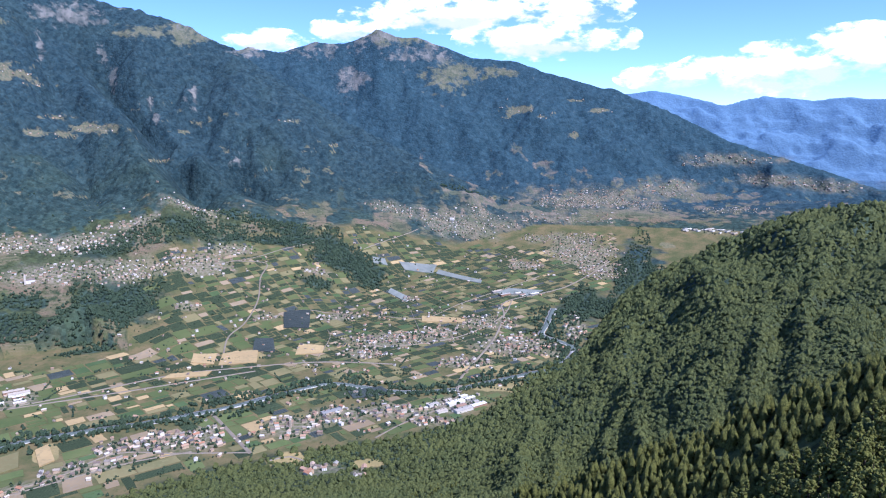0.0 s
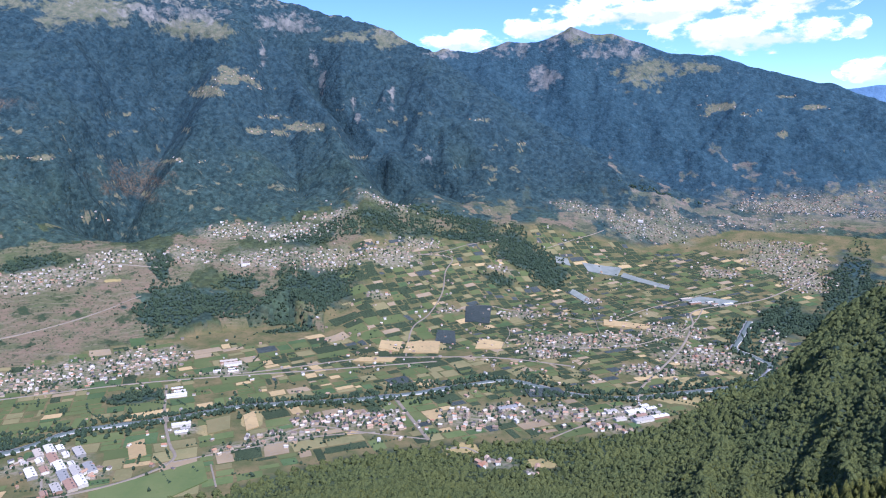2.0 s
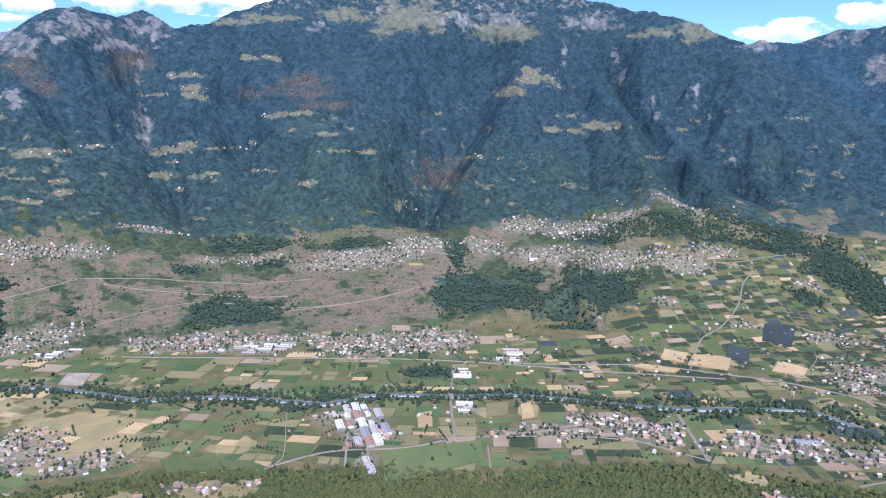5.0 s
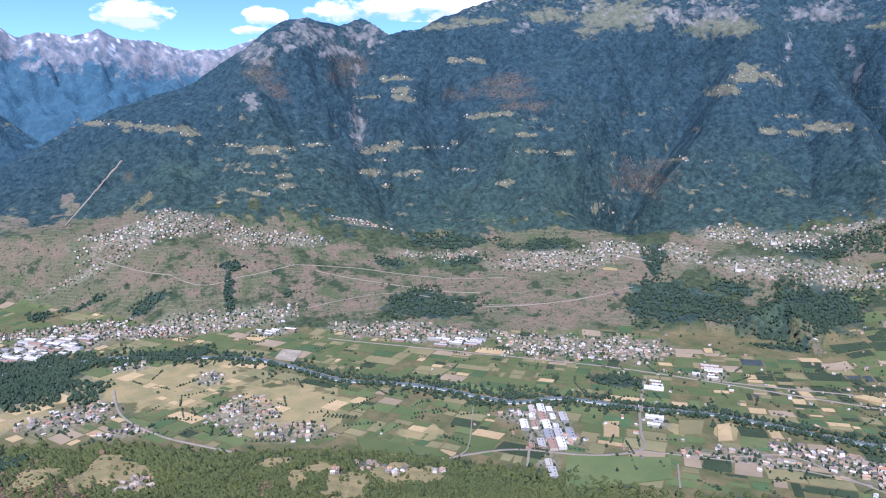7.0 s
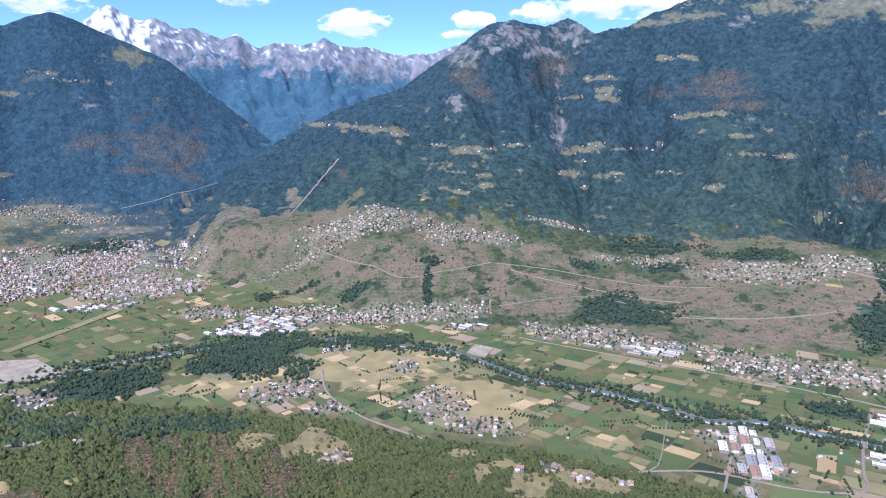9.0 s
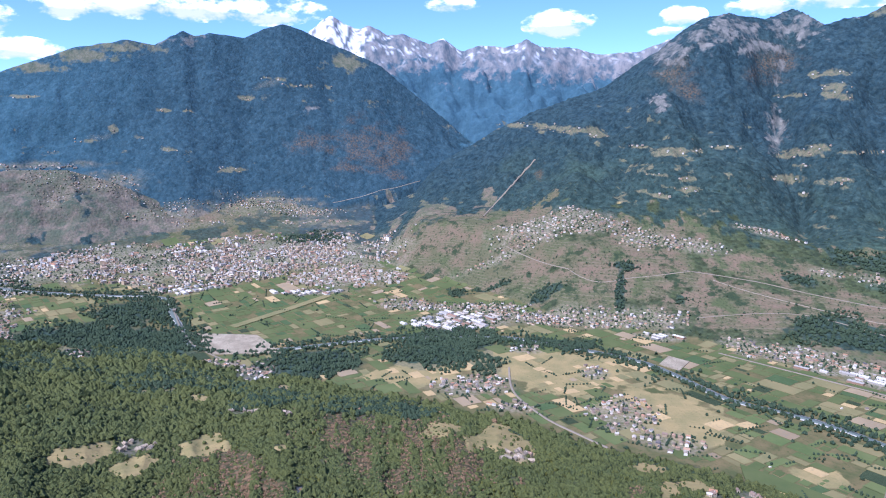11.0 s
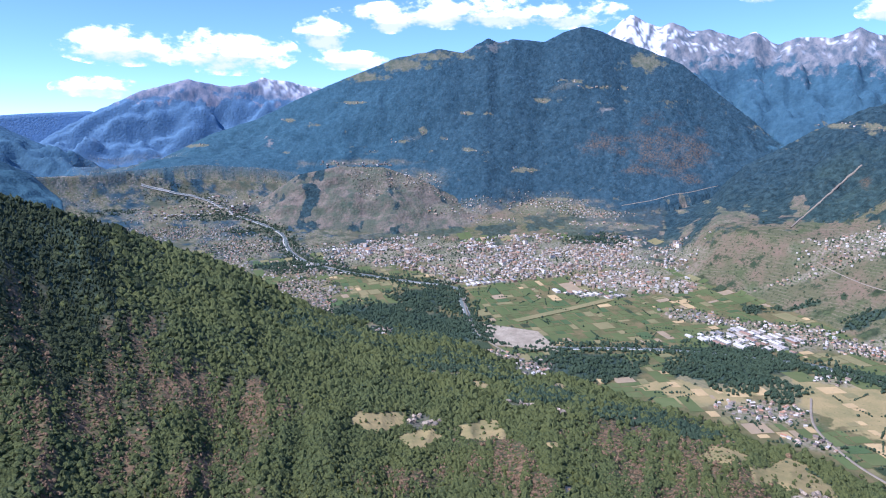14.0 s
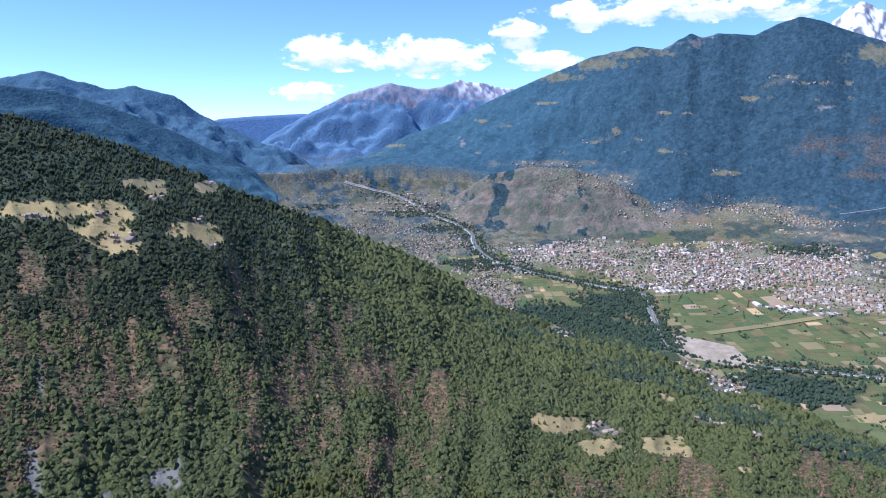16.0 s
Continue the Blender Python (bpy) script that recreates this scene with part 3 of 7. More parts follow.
VILLAGES_G = [(-774, -1049, 11, 19), (-2598, -2888, 177, 156), (-3217, -3135, 209, 12), (-2859, -2647, 153, 12), (-3184, -2245, 109, 12), (-3248,
    -2130, 156, 22), (-2565, -2381, 194, 50), (-2576, -2262, 165, 54), (-2635, -1905, 159, 70), (-2319, -1335, 109, 68), (-2572, -1416, 95, 56), (-2679,
    -2678, 89, 16), (821, 3690, 145, 54), (1010, 3618, 141, 56), (1188, 3731, 143, 14), (1383, 3685, 111, 16), (1455, 3489, 156, 46), (1680, 3493, 76,
    14), (-352, 2309, 66, 48), (-485, 2640, 53, 26)]
VILLAGES_H = [(-132, 2505, 41, 32), (-840, 2235, 43, 26), (-582, 2233, 36, 24)]
VILLAGES = [v for v in VILLAGES_A + VILLAGES_B + VILLAGES_C + VILLAGES_D + VILLAGES_E + VILLAGES_F + VILLAGES_G + VILLAGES_H
            if not (math.hypot(v[0], v[1]) > 2950 and v[1] > 300 and v[0] < -1500) and math.hypot(v[0], v[1]) > 1262 and not (v[1] < -150 and math.hypot(v[0], v[1]) < 1600)]
CITY = [(-3072, -471, 468, 224), (-2895, -801, 388, 190), (-2935, -1172, 268, 158), (-2770, -1337, 164, 104), (-2809, -202, 230, 110)]
WORKS_A = [(23, 1572, 56, 48), (-1023, 1601, 38, 57), (1223, 3194, 121, 40), (277, 2557, 84, 26), (-257, 1523, 26, 16), (-1047, 1024, 44, 122), (-920,
    910, 19, 47), (-921, 1239, 29, 33), (-1063, 1420, 19, 26), (-1052, 1579, 45, 24), (-1648, 1236, 66, 32), (-1736, 1138, 84, 24), (-2269, 172, 119, 58),
    (-2064, 807, 78, 38), (-1639, 1228, 65, 44), (-2280, 194, 151, 84), (-2661, -806, 168, 46), (-2633, -320, 129, 40), (-2608, -1498, 93, 26), (-3084,
    -926, 97, 34)]
WORKS_B = [(-2963, -2242, 150, 30), (-2950, -2358, 73, 12), (-2943, -2196, 108, 34), (-2775, -2368, 103, 28), (-2842, -1454, 102, 34)]
WORKS = WORKS_A + WORKS_B
DRY_A = [(-1833, 436, 190, 152), (-1504, 608, 143, 141), (-1872, 242, 112, 102), (-1790, 90, 54, 66), (-1187, 784, 49, 34), (-1122, 714, 46, 30),
    (-1382, 638, 50, 63), (-3193, 1979, 52, 48), (-3006, 2298, 52, 48), (-2715, 2234, 52, 22), (-3014, 1189, 52, 22), (-3049, 1853, 52, 38), (-3010, 1731,
    52, 22), (-2919, 1222, 48, 22), (-3530, 804, 52, 22), (-3553, 605, 52, 48), (-1991, 3321, 52, 48), (-2085, 3239, 52, 22), (-1568, 3040, 52, 22),
    (-2025, 2240, 21, 30)]
DRY_B = [(-1682, 1951, 32, 12), (-2468, 2459, 52, 22), (-1123, 105, 58, 110), (-1125, 195, 28, 92), (-904, 442, 68, 81), (-878, 579, 36, 69), (-871,
    1253, 23, 30), (-806, 1319, 17, 43), (-682, 1897, 27, 50), (-573, 1933, 54, 62), (-396, 1985, 41, 44), (-680, 1781, 49, 28), (-16, 2272, 57, 30), (77,
    2407, 28, 36), (992, 3072, 52, 48), (-798, 1329, 18, 46), (-1965, 3285, 52, 48), (-2044, 3494, 35, 22), (448, 4196, 52, 22), (1502, 3956, 52, 22)]
DRY_C = [(931, 4145, 52, 22), (-1235, 3193, 48, 22), (-563, 3458, 27, 22), (152, 1685, 85, 31), (147, 1810, 61, 35), (-429, 3228, 52, 36), (-963,
    -443, 31, 32), (-1060, -301, 42, 78), (-950, -366, 33, 61), (-957, -168, 10, 37), (-1793, 53, 132, 86), (-1089, 85, 45, 72), (-1189, 200, 38, 103),
    (-1734, 420, 104, 121), (-536, -1127, 65, 47), (-596, -1053, 48, 74), (-581, -962, 57, 42), (-635, -987, 57, 38), (-843, -1324, 39, 89), (-1060,
    -1425, 38, 68)]
DRY_D = [(-794, -1092, 35, 92), (-809, -1203, 32, 59), (-2767, -2427, 52, 32), (-2703, -2648, 52, 22)]
DRY = [d for d in DRY_A + DRY_B + DRY_C + DRY_D if math.hypot(d[0], d[1]) > 1255 and d[1] > -200]
VINES_A = [(-2431, 598, 495, 66), (-2712, 291, 205, 138), (-2143, 1133, 235, 144), (-1735, 1641, 270, 130), (-2347, 1294, 216, 74), (-2056, 1936, 270,
    46), (-1535, 2380, 100, 40), (-2854, 355, 218, 76), (-1502, 1752, 108, 56), (-1824, 1864, 289, 116), (-2984, 223, 361, 98), (-2608, 413, 379, 66),
    (-3278, -1294, 370, 66), (-3231, -1633, 163, 66), (-3445, -943, 269, 52), (-3262, -1212, 347, 32), (-1197, 1983, 113, 86), (-1050, 2552, 116, 24),
    (240, 3476, 279, 18), (944, 3470, 325, 78)]
VINES_B = [(1330, 3705, 280, 32)]
VINES = VINES_A + VINES_B
WOODS_A = [(-2086, 153, 141, 134), (-2030, 487, 120, 42), (-1393, 1959, 178, 116), (-1933, 1326, 155, 100), (-1994, 1909, 132, 38), (-2255, 1365, 54,
    32), (-2130, 1620, 77, 34), (-2329, 766, 18, 104), (-2446, 820, 48, 22), (-2436, 523, 61, 30), (-2603, 360, 85, 12), (-2594, 223, 40, 46), (-1615,
    2119, 40, 94), (-1068, 2203, 141, 150), (-1149, 1993, 143, 12), (-1240, 2515, 89, 40), (-1146, 1370, 64, 42), (-2241, 944, 15, 24), (-2279, 1647, 160,
    50), (-1904, -235, 135, 109)]
WOODS_B = [(-1955, 103, 139, 112), (-2401, -910, 130, 134), (-2097, -854, 146, 210), (-3288, -395, 159, 70), (-1859, 239, 46, 85), (-1700, -951, 150,
    218), (-1624, -529, 130, 164), (-1393, -268, 69, 109), (-1385, -43, 106, 127), (511, 2406, 97, 172), (-450, 2841, 92, 122), (-471, 2557, 62, 44),
    (-1110, 2601, 117, 48), (763, 2677, 106, 450), (-323, 2737, 45, 120), (-693, 2795, 111, 34), (-1335, 2170, 76, 44), (-885, 2762, 128, 72), (-1000,
    2714, 124, 42), (-673, 2915, 161, 54)]
WOODS_C = [(-589, 2844, 91, 52), (-396, 2784, 113, 96), (-276, 2714, 49, 94), (-1141, 2627, 98, 32), (-789, 2915, 182, 30), (101, 3507, 169, 12),
    (354, 3800, 183, 12), (-2874, -2201, 175, 48), (-2806, -2473, 178, 18), (-2997, -2395, 184, 16), (-2613, -2614, 144, 26), (-2551, -1572, 147, 72),
    (-2164, -1075, 176, 112), (-2042, -741, 135, 164), (-2827, -1975, 112, 40)]
WOODS = WOODS_A + WOODS_B + WOODS_C + [(-1095, 2060, 120, 60), (-1040, 1965, 70, 22)]
BARE_A = [(-3627, 1549, 219, 64), (-3669, 1977, 190, 36), (-3490, 1676, 146, 46), (-1602, 3534, 15, 70), (-1214, 3512, 18, 66), (-1388, 3404, 15, 60),
    (-958, 3291, 25, 48), (-1896, 3694, 76, 26), (-2332, 3406, 285, 60), (-2484, 3347, 190, 28), (-2035, 3527, 126, 22), (-2715, 2321, 55, 12), (-1213,
    3508, 17, 56), (-1627, 3535, 18, 88), (-3452, 1377, 82, 68), (-3168, 642, 13, 30), (-2097, 3514, 212, 26), (-2997, 2739, 124, 22), (-4272, 612, 40,
    36), (-3758, -882, 53, 12)]
BARE_B = [(-4325, 786, 50, 12), (-4269, 479, 134, 34), (-249, -566, 2, 24), (-315, -492, 10, 12), (-331, -717, 2, 27)]
BARE = [b for b in BARE_A + BARE_B if math.hypot(b[0], b[1]) > 1000]
# far settlements on the foothills and down the valley, in the same degrees
FAR_VILLAGES_A = [(-12.08, -5.83, 4.15, 0.74), (-17.64, -4.83, 2.3, 0.64), (-22.38, -2.6, 2.76, 0.32), (-25.55, -4.11, 2.3, 0.41),
    (-9.9, -7.36, 3.69, 0.46), (-28.5, -4.41, 2.3, 0.37), (-19.61, -2.98, 0.92, 0.18), (116.31, -2.65, 3.22, 0.23), (111.98, -4.01, 2.3, 0.6),
    (108.44, -6.43, 2.76, 0.37), (101.06, -6.18, 3.22, 0.64), (97.37, -6.77, 2.07, 0.32), (105.7, -7.29, 2.07, 0.23), (121.62, -4.01, 2.76, 0.51),
    (128.69, -2.76, 2.53, 0.37), (132.26, -3.13, 2.07, 0.74), (125.89, -5.55, 2.3, 0.55), (130.95, -6.14, 2.53, 0.46), (124.6, -6.67, 1.61, 0.46),
    (96.44, -7.54, 2.76, 0.28), (137.58, -3.33, 1.57, 0.37), (133.13, -2.95, 1.84, 0.28), (131.35, -3.88, 1.84, 0.28), (133.55, -1.96, 1.84, 0.18)]
FAR_VILLAGES_B = [(129.05, -2.77, 1.38, 0.23), (126.81, -6.22, 1.38, 0.37)]
FAR_VILLAGES = [v for v in FAR_VILLAGES_A + FAR_VILLAGES_B if v[0] < 118 or v[1] < -4.2]
# the near mountainside: azimuth, elevation, half-width, half-height in degrees
HILL_SCRUB_A = [(155.91, -14.31, 1.84, 5.53), (152.52, -13.16, 1.38, 3.22), (151.28, -16.61, 2.76, 4.15), (143.67, -12.78, 1.84, 1.38),
    (141.7, -16.01, 1.84, 4.15), (141.11, -21.25, 0.92, 4.61), (134.02, -16.53, 1.84, 2.3), (131.75, -19.32, 2.76, 1.84),
    (127.96, -21.22, 2.76, 1.38), (125.07, -21.92, 1.84, 0.69), (137.41, -20.29, 1.84, 2.76), (146.62, -13.17, 0.92, 1.84),
    (129.01, -25.52, 2.76, 2.3), (131.99, -27.48, 1.84, 1.38), (135.7, -23.87, 1.84, 1.38), (157.66, -17.93, 1.38, 5.53),
    (114.34, -27.77, 2.76, 0.92), (107.38, -26.7, 2.76, 1.15), (145.66, -17.33, 0.64, 2.76), (125.89, -21.5, 3.22, 1.84),
    (105.07, -26.62, 2.76, 1.84), (90.41, -25.77, 5.53, 2.3), (85.49, -27.67, 3.69, 1.38), (102.22, -28.07, 1.84, 0.92)]
HILL_SCRUB_B = [(93.03, -23.94, 5.07, 1.84), (87.32, -26.26, 2.76, 1.15), (69.1, -28.4, 0.92, 0.92)]
HILL_SCRUB = HILL_SCRUB_A + HILL_SCRUB_B
HILL_MEADOWS_A = [(155.26, -5.29, 3.22, 0.64), (152.26, -5.54, 2.07, 0.55), (150.48, -6.64, 1.84, 0.92), (149.76, -8.11, 1.75, 0.83),
    (150.74, -5.13, 1.15, 0.32), (145, -7.25, 1.57, 0.55), (143.4, -8.21, 0.92, 0.46), (147.96, -3.71, 1.38, 0.37), (147.03, -4.37, 0.83, 0.32),
    (143.16, -4.07, 1.01, 0.37), (115.18, -23.29, 2.03, 0.64), (111.7, -24.66, 1.66, 0.6), (106.26, -24.11, 2.12, 0.64),
    (100.12, -24.92, 0.64, 0.37), (109.51, -19.45, 0.92, 0.28), (106.35, -20.61, 0.64, 0.23), (86.3, -24.43, 1.15, 0.46),
    (83.65, -25.04, 1.38, 0.64), (80.34, -25.2, 1.38, 0.74), (115.26, -15.85, 1.29, 0.55), (109.37, -19.36, 1.2, 0.37),
    (106.69, -20.45, 0.64, 0.23), (99.61, -20.49, 0.74, 0.28), (81.62, -24.76, 1.93, 1.01)]
HILL_MEADOWS_B = [(86.32, -24.26, 1.66, 0.51), (79.45, -26.06, 0.92, 0.64), (67.11, -27.44, 1.15, 0.74), (68.55, -26.13, 1.38, 0.32),
    (62.67, -28.15, 2.4, 0.92), (59.2, -27.49, 1.93, 0.74), (56.49, -27.82, 1.93, 0.6), (65.13, -26.87, 1.38, 0.37), (13.85, -26.03, 1.57, 0.41),
    (6.7, -26.86, 1.2, 0.37)]
HILL_MEADOWS = HILL_MEADOWS_A + HILL_MEADOWS_B
HILL_HAMLETS = [(155.06, -5.86, 0.64, 0.14), (150.88, -5.95, 0.37, 0.14), (149.35, -7.8, 1.2, 0.28), (144.1, -6.64, 0.46, 0.18),
    (146.83, -4.93, 0.46, 0.23), (143.35, -8.78, 0.46, 0.14), (111.56, -23.39, 1.01, 0.46), (110.26, -23.61, 0.46, 0.18),
    (142.94, -3.86, 0.37, 0.14), (79.6, -26.16, 1.2, 0.37), (101.96, -19.28, 1.2, 0.46), (103.23, -21.99, 1.29, 0.23), (105.48, -19.4, 0.28, 0.18),
    (99.41, -22.47, 0.37, 0.14), (80.13, -26.1, 1.11, 0.37), (61.18, -26.98, 0.92, 0.37), (58.71, -27.48, 0.92, 0.37), (54.78, -27.53, 0.74, 0.23),
    (63.65, -27.31, 0.55, 0.18), (10.58, -27.03, 1.57, 0.37), (7.45, -27.49, 0.55, 0.28)]
HILL_ROCKS = [(155.78, -16.71, 0.28, 1.66), (156.85, -23.83, 0.46, 2.3), (147.97, -25.65, 1.57, 1.01), (152.11, -25.96, 0.37, 0.55),
    (98.79, -27.82, 0.23, 0.64)]
GREENS = [(-2424, -541, 182, 88), (-2337, -231, 202, 120), (-2199, -359, 108, 46), (-2351, -464, 155, 86), (-781, 943, 124, 32), (-860, 972, 65, 43),
    (-1183, 700, 128, 47)]
RIVER = [
    (20, [(386, 2393), (339, 2230), (309, 2118), (352, 2058), (383, 1983), (336, 1848), (235, 1781), (126, 1721), (24, 1666), (-116, 1650), (-279, 1709), (-370, 1661), (-474, 1580), (-615, 1494), (-859, 1388), (-985, 1281), (-1141, 1175), (-1200, 1052), (-1337, 984), (-1464, 899), (-1570, 792), (-1709, 744), (-1808, 704), (-1885, 651), (-1937, 587), (-2029, 457), (-2106, 332), (-2119, 199), (-2119, -48), (-2047, -320), (-2022, -486), (-2074, -619), (-2241, -700), (-2412, -784), (-2559, -861), (-2569, -1113), (-2584, -1377), (-2623, -1561), (-2722, -1706), (-2855, -1817), (-2913, -1948), (-2932, -2123), (-2962, -2277), (-2943, -2398), (-2836, -2618)]),
]
ROADS = [
    (6.5, [(-604, 1825), (-657, 2049), (-637, 2177), (-638, 2347), (-669, 2512), (-675, 2623), (-794, 2593)]),
    (8.6, [(-1013, 1562), (-885, 1650), (-721, 1771), (-601, 1815), (-352, 1873), (-130, 1853)]),
    (8.6, [(37, 1640), (42, 1737), (149, 2063), (205, 2319), (228, 2474), (469, 2631), (703, 2917)]),
    (11.5, [(-533, 1522), (-458, 1416), (-389, 1320)]),
    (5, [(-390, 1324), (-549, 1322), (-663, 1321), (-726, 1228), (-795, 1169)]),
    (5, [(-146, 1390), (-79, 1478), (-4, 1552), (37, 1628)]),
    (5, [(-346, 1284), (-306, 1303), (-266, 1272)]),
    (8.6, [(-1122, 1456), (-1006, 1290), (-909, 1173), (-853, 1107), (-892, 1008), (-1000, 900), (-1039, 811), (-1056, 744)]),
    (5, [(-848, 1101), (-738, 1192), (-621, 1279), (-511, 1329)]),
    (5, [(-770, 1111), (-710, 1036)]),
    (8.6, [(-1907, 927), (-1564, 1188), (-1194, 1454), (-777, 1664), (-506, 1802)]),
    (6.5, [(-921, 854), (-1041, 977), (-1133, 1076)]),
    (7.2, [(-1832, 300), (-1652, 283), (-1495, 325), (-1387, 387), (-1328, 425)]),
    (4.3, [(-1060, 753), (-1057, 814), (-1204, 944), (-1252, 990)]),
    (3.2, [(-2139, 959), (-2064, 1271), (-1817, 1481), (-1659, 1701), (-1559, 1929)]),
    (4.5, [(-2387, 1010), (-2287, 1212), (-2154, 1376), (-1913, 1665)]),
    (2.6, [(-1849, 1408), (-1709, 1616), (-1588, 1847)]),
    (6.5, [(-2564, -820), (-2411, -774), (-2104, -628), (-1844, -414), (-1478, -234)]),
    (3.0, [(-3842, 123), (-3735, -91), (-3653, -332)]),
    (7.2, [(-2943, -2398), (-2937, -2061)]),
    (5, [(-1756, 2019), (-1599, 2096)]),
    (4.3, [(-971, 2446), (-746, 2628), (-638, 2751), (-506, 2876)]),
    (3.6, [(-357, 1913), (-352, 2095), (-372, 2172)]),
    (3.6, [(-114, 2377), (-63, 2079)]),
    (5, [(-259, 2019), (-121, 2020), (43, 2100), (192, 2296), (250, 2488)]),
    (3.6, [(-245, 2331), (-70, 2295), (78, 2471), (384, 2761)]),
    (3.6, [(-332, 2901), (-114, 3190)]),
    (3.6, [(-564, 2238), (-435, 2348), (-276, 2316)]),
    (2.2, [(-2762, 433), (-2429, 655), (-2385, 838), (-2376, 1026)]),
    (2.2, [(-2317, 1088), (-2112, 1300), (-1895, 1518)]),
]
MARKED_A = [
    (2, (-703, 1870), (-635, 1856), (-655, 1948), (-720, 1938)),
    (2, (-620, 1848), (-521, 1872), (-545, 1982), (-639, 1949)),
    (2, (-427, 1937), (-352, 1952), (-356, 2016), (-435, 2038)),
    (2, (-734, 1745), (-626, 1764), (-624, 1802), (-725, 1780)),
    (6, (-210, 2579), (-140, 2479), (-128, 2528), (-203, 2632)),
    (6, (-158, 2811), (-43, 2807), (-28, 2895), (-185, 2870)),
    (6, (-286, 2817), (-228, 2822), (-244, 2869), (-294, 2860)),
    (6, (-31, 2803), (146, 2684), (152, 2723), (-20, 2847)),
    (5, (-510, 2160), (-435, 2193), (-457, 2339), (-535, 2277)),
]
MARKED_B = [
    (5, (-558, 1970), (-491, 1963), (-524, 2082), (-580, 2072)),
    (5, (-219, 1607), (-126, 1635), (-158, 1686), (-239, 1654)),
    (2, (-72, 2258), (68, 2246), (73, 2290), (-74, 2318)),
    # the airstrip, drawn as a narrow mown field
    (1, (-2269, -554), (-2250, -529), (-2584, -248), (-2601, -271)),
    (2, (-937, 1087), (-918, 1114), (-970, 1175), (-989, 1145)),
    (2, (-783, 1265), (-768, 1292), (-820, 1364), (-832, 1335)),
    (1, (-853, 1228), (-822, 1263), (-861, 1329), (-897, 1288)),
    (0, (-823, 859), (-739, 1054), (-795, 1122), (-922, 960)),
    (8, (-2199, -659), (-2000, -538), (-1999, -339), (-2174, -447)),
    (8, (-1825, 719), (-1769, 754), (-1840, 812), (-1892, 772)),
    (6, (193, 2572), (316, 2532), (377, 2592), (251, 2623)),
    (0, (-1175, 639), (-1046, 771), (-1100, 768), (-1240, 661)),
]
MARKED = MARKED_A + MARKED_B
PENSTOCK = ((78.76, -2.49), (82.97, -7.19))   # azimuth and elevation of its head and foot
CHURCHES = [(-1364, 2264, 1.10), (-1371, 2477, 0.80), (-339, 1454, 0.75), (-1513, 518, 0.70), (-3027, -563, 0.90), (-2903, -756, 0.90), (42, 3311,
    0.80), (-2702, 805, 0.80)]
BRIDGES = [(-997, 1281, 2.27, 62), (40, 1663, 1.52, 46), (-2456, -784, -2.93, 92)]

# ---- materials ----
def nodes_of(name):
    m = bpy.data.materials.new(name)
    m.use_nodes = True
    nt = m.node_tree
    return m, nt, nt.nodes["Principled BSDF"]


def rgb(c):
    return (c[0], c[1], c[2], 1.0)


class Net:
    """Short hand for shader nodes."""

    def __init__(self, nt):
        self.nt = nt

    def add(self, kind, **values):
        n = self.nt.nodes.new(kind)
        for k, v in values.items():
            n.inputs[k].default_value = v
        return n

    def link(self, a, b):
        self.nt.links.new(a, b)

    def noise(self, vec, scale, detail=4.0, rough=0.55):
        n = self.add("ShaderNodeTexNoise", Scale=scale, Detail=detail, Roughness=rough)
        self.link(vec, n.inputs["Vector"])
        return n.outputs["Fac"]

    def ramp(self, fac, lo, hi):
        n = self.add("ShaderNodeMapRange")
        n.inputs["From Min"].default_value, n.inputs["From Max"].default_value = lo, hi
        self.link(fac, n.inputs["Value"])
        return n.outputs["Result"]

    def mix(self, fac, a, b):
        n = self.nt.nodes.new("ShaderNodeMix")
        n.data_type = "RGBA"
        for value, slot in ((fac, 0), (a, 6), (b, 7)):
            if hasattr(value, "is_linked"):
                self.link(value, n.inputs[slot])
            else:
                n.inputs[slot].default_value = value if slot == 0 else rgb(value)
        return n.outputs[2]

    def math(self, op, a, b=0.0):
        n = self.nt.nodes.new("ShaderNodeMath")
        n.operation = op
        for i, value in enumerate((a, b)):
            if hasattr(value, "is_linked"):
                self.link(value, n.inputs[i])
            else:
                n.inputs[i].default_value = value
        return n.outputs[0]

    def scaled(self, vec, sx, sy, sz):
        n = self.nt.nodes.new("ShaderNodeMapping")
        n.inputs["Scale"].default_value = (sx, sy, sz)
        self.link(vec, n.inputs["Vector"])
        return n.outputs[0]

    def bump(self, height, strength, distance, bsdf, normal=None):
        n = self.add("ShaderNodeBump", Strength=strength, Distance=distance)
        self.link(height, n.inputs["Height"])
        if normal:
            self.link(normal, n.inputs["Normal"])
        self.link(n.outputs[0], bsdf.inputs["Normal"])
        return n.outputs[0]


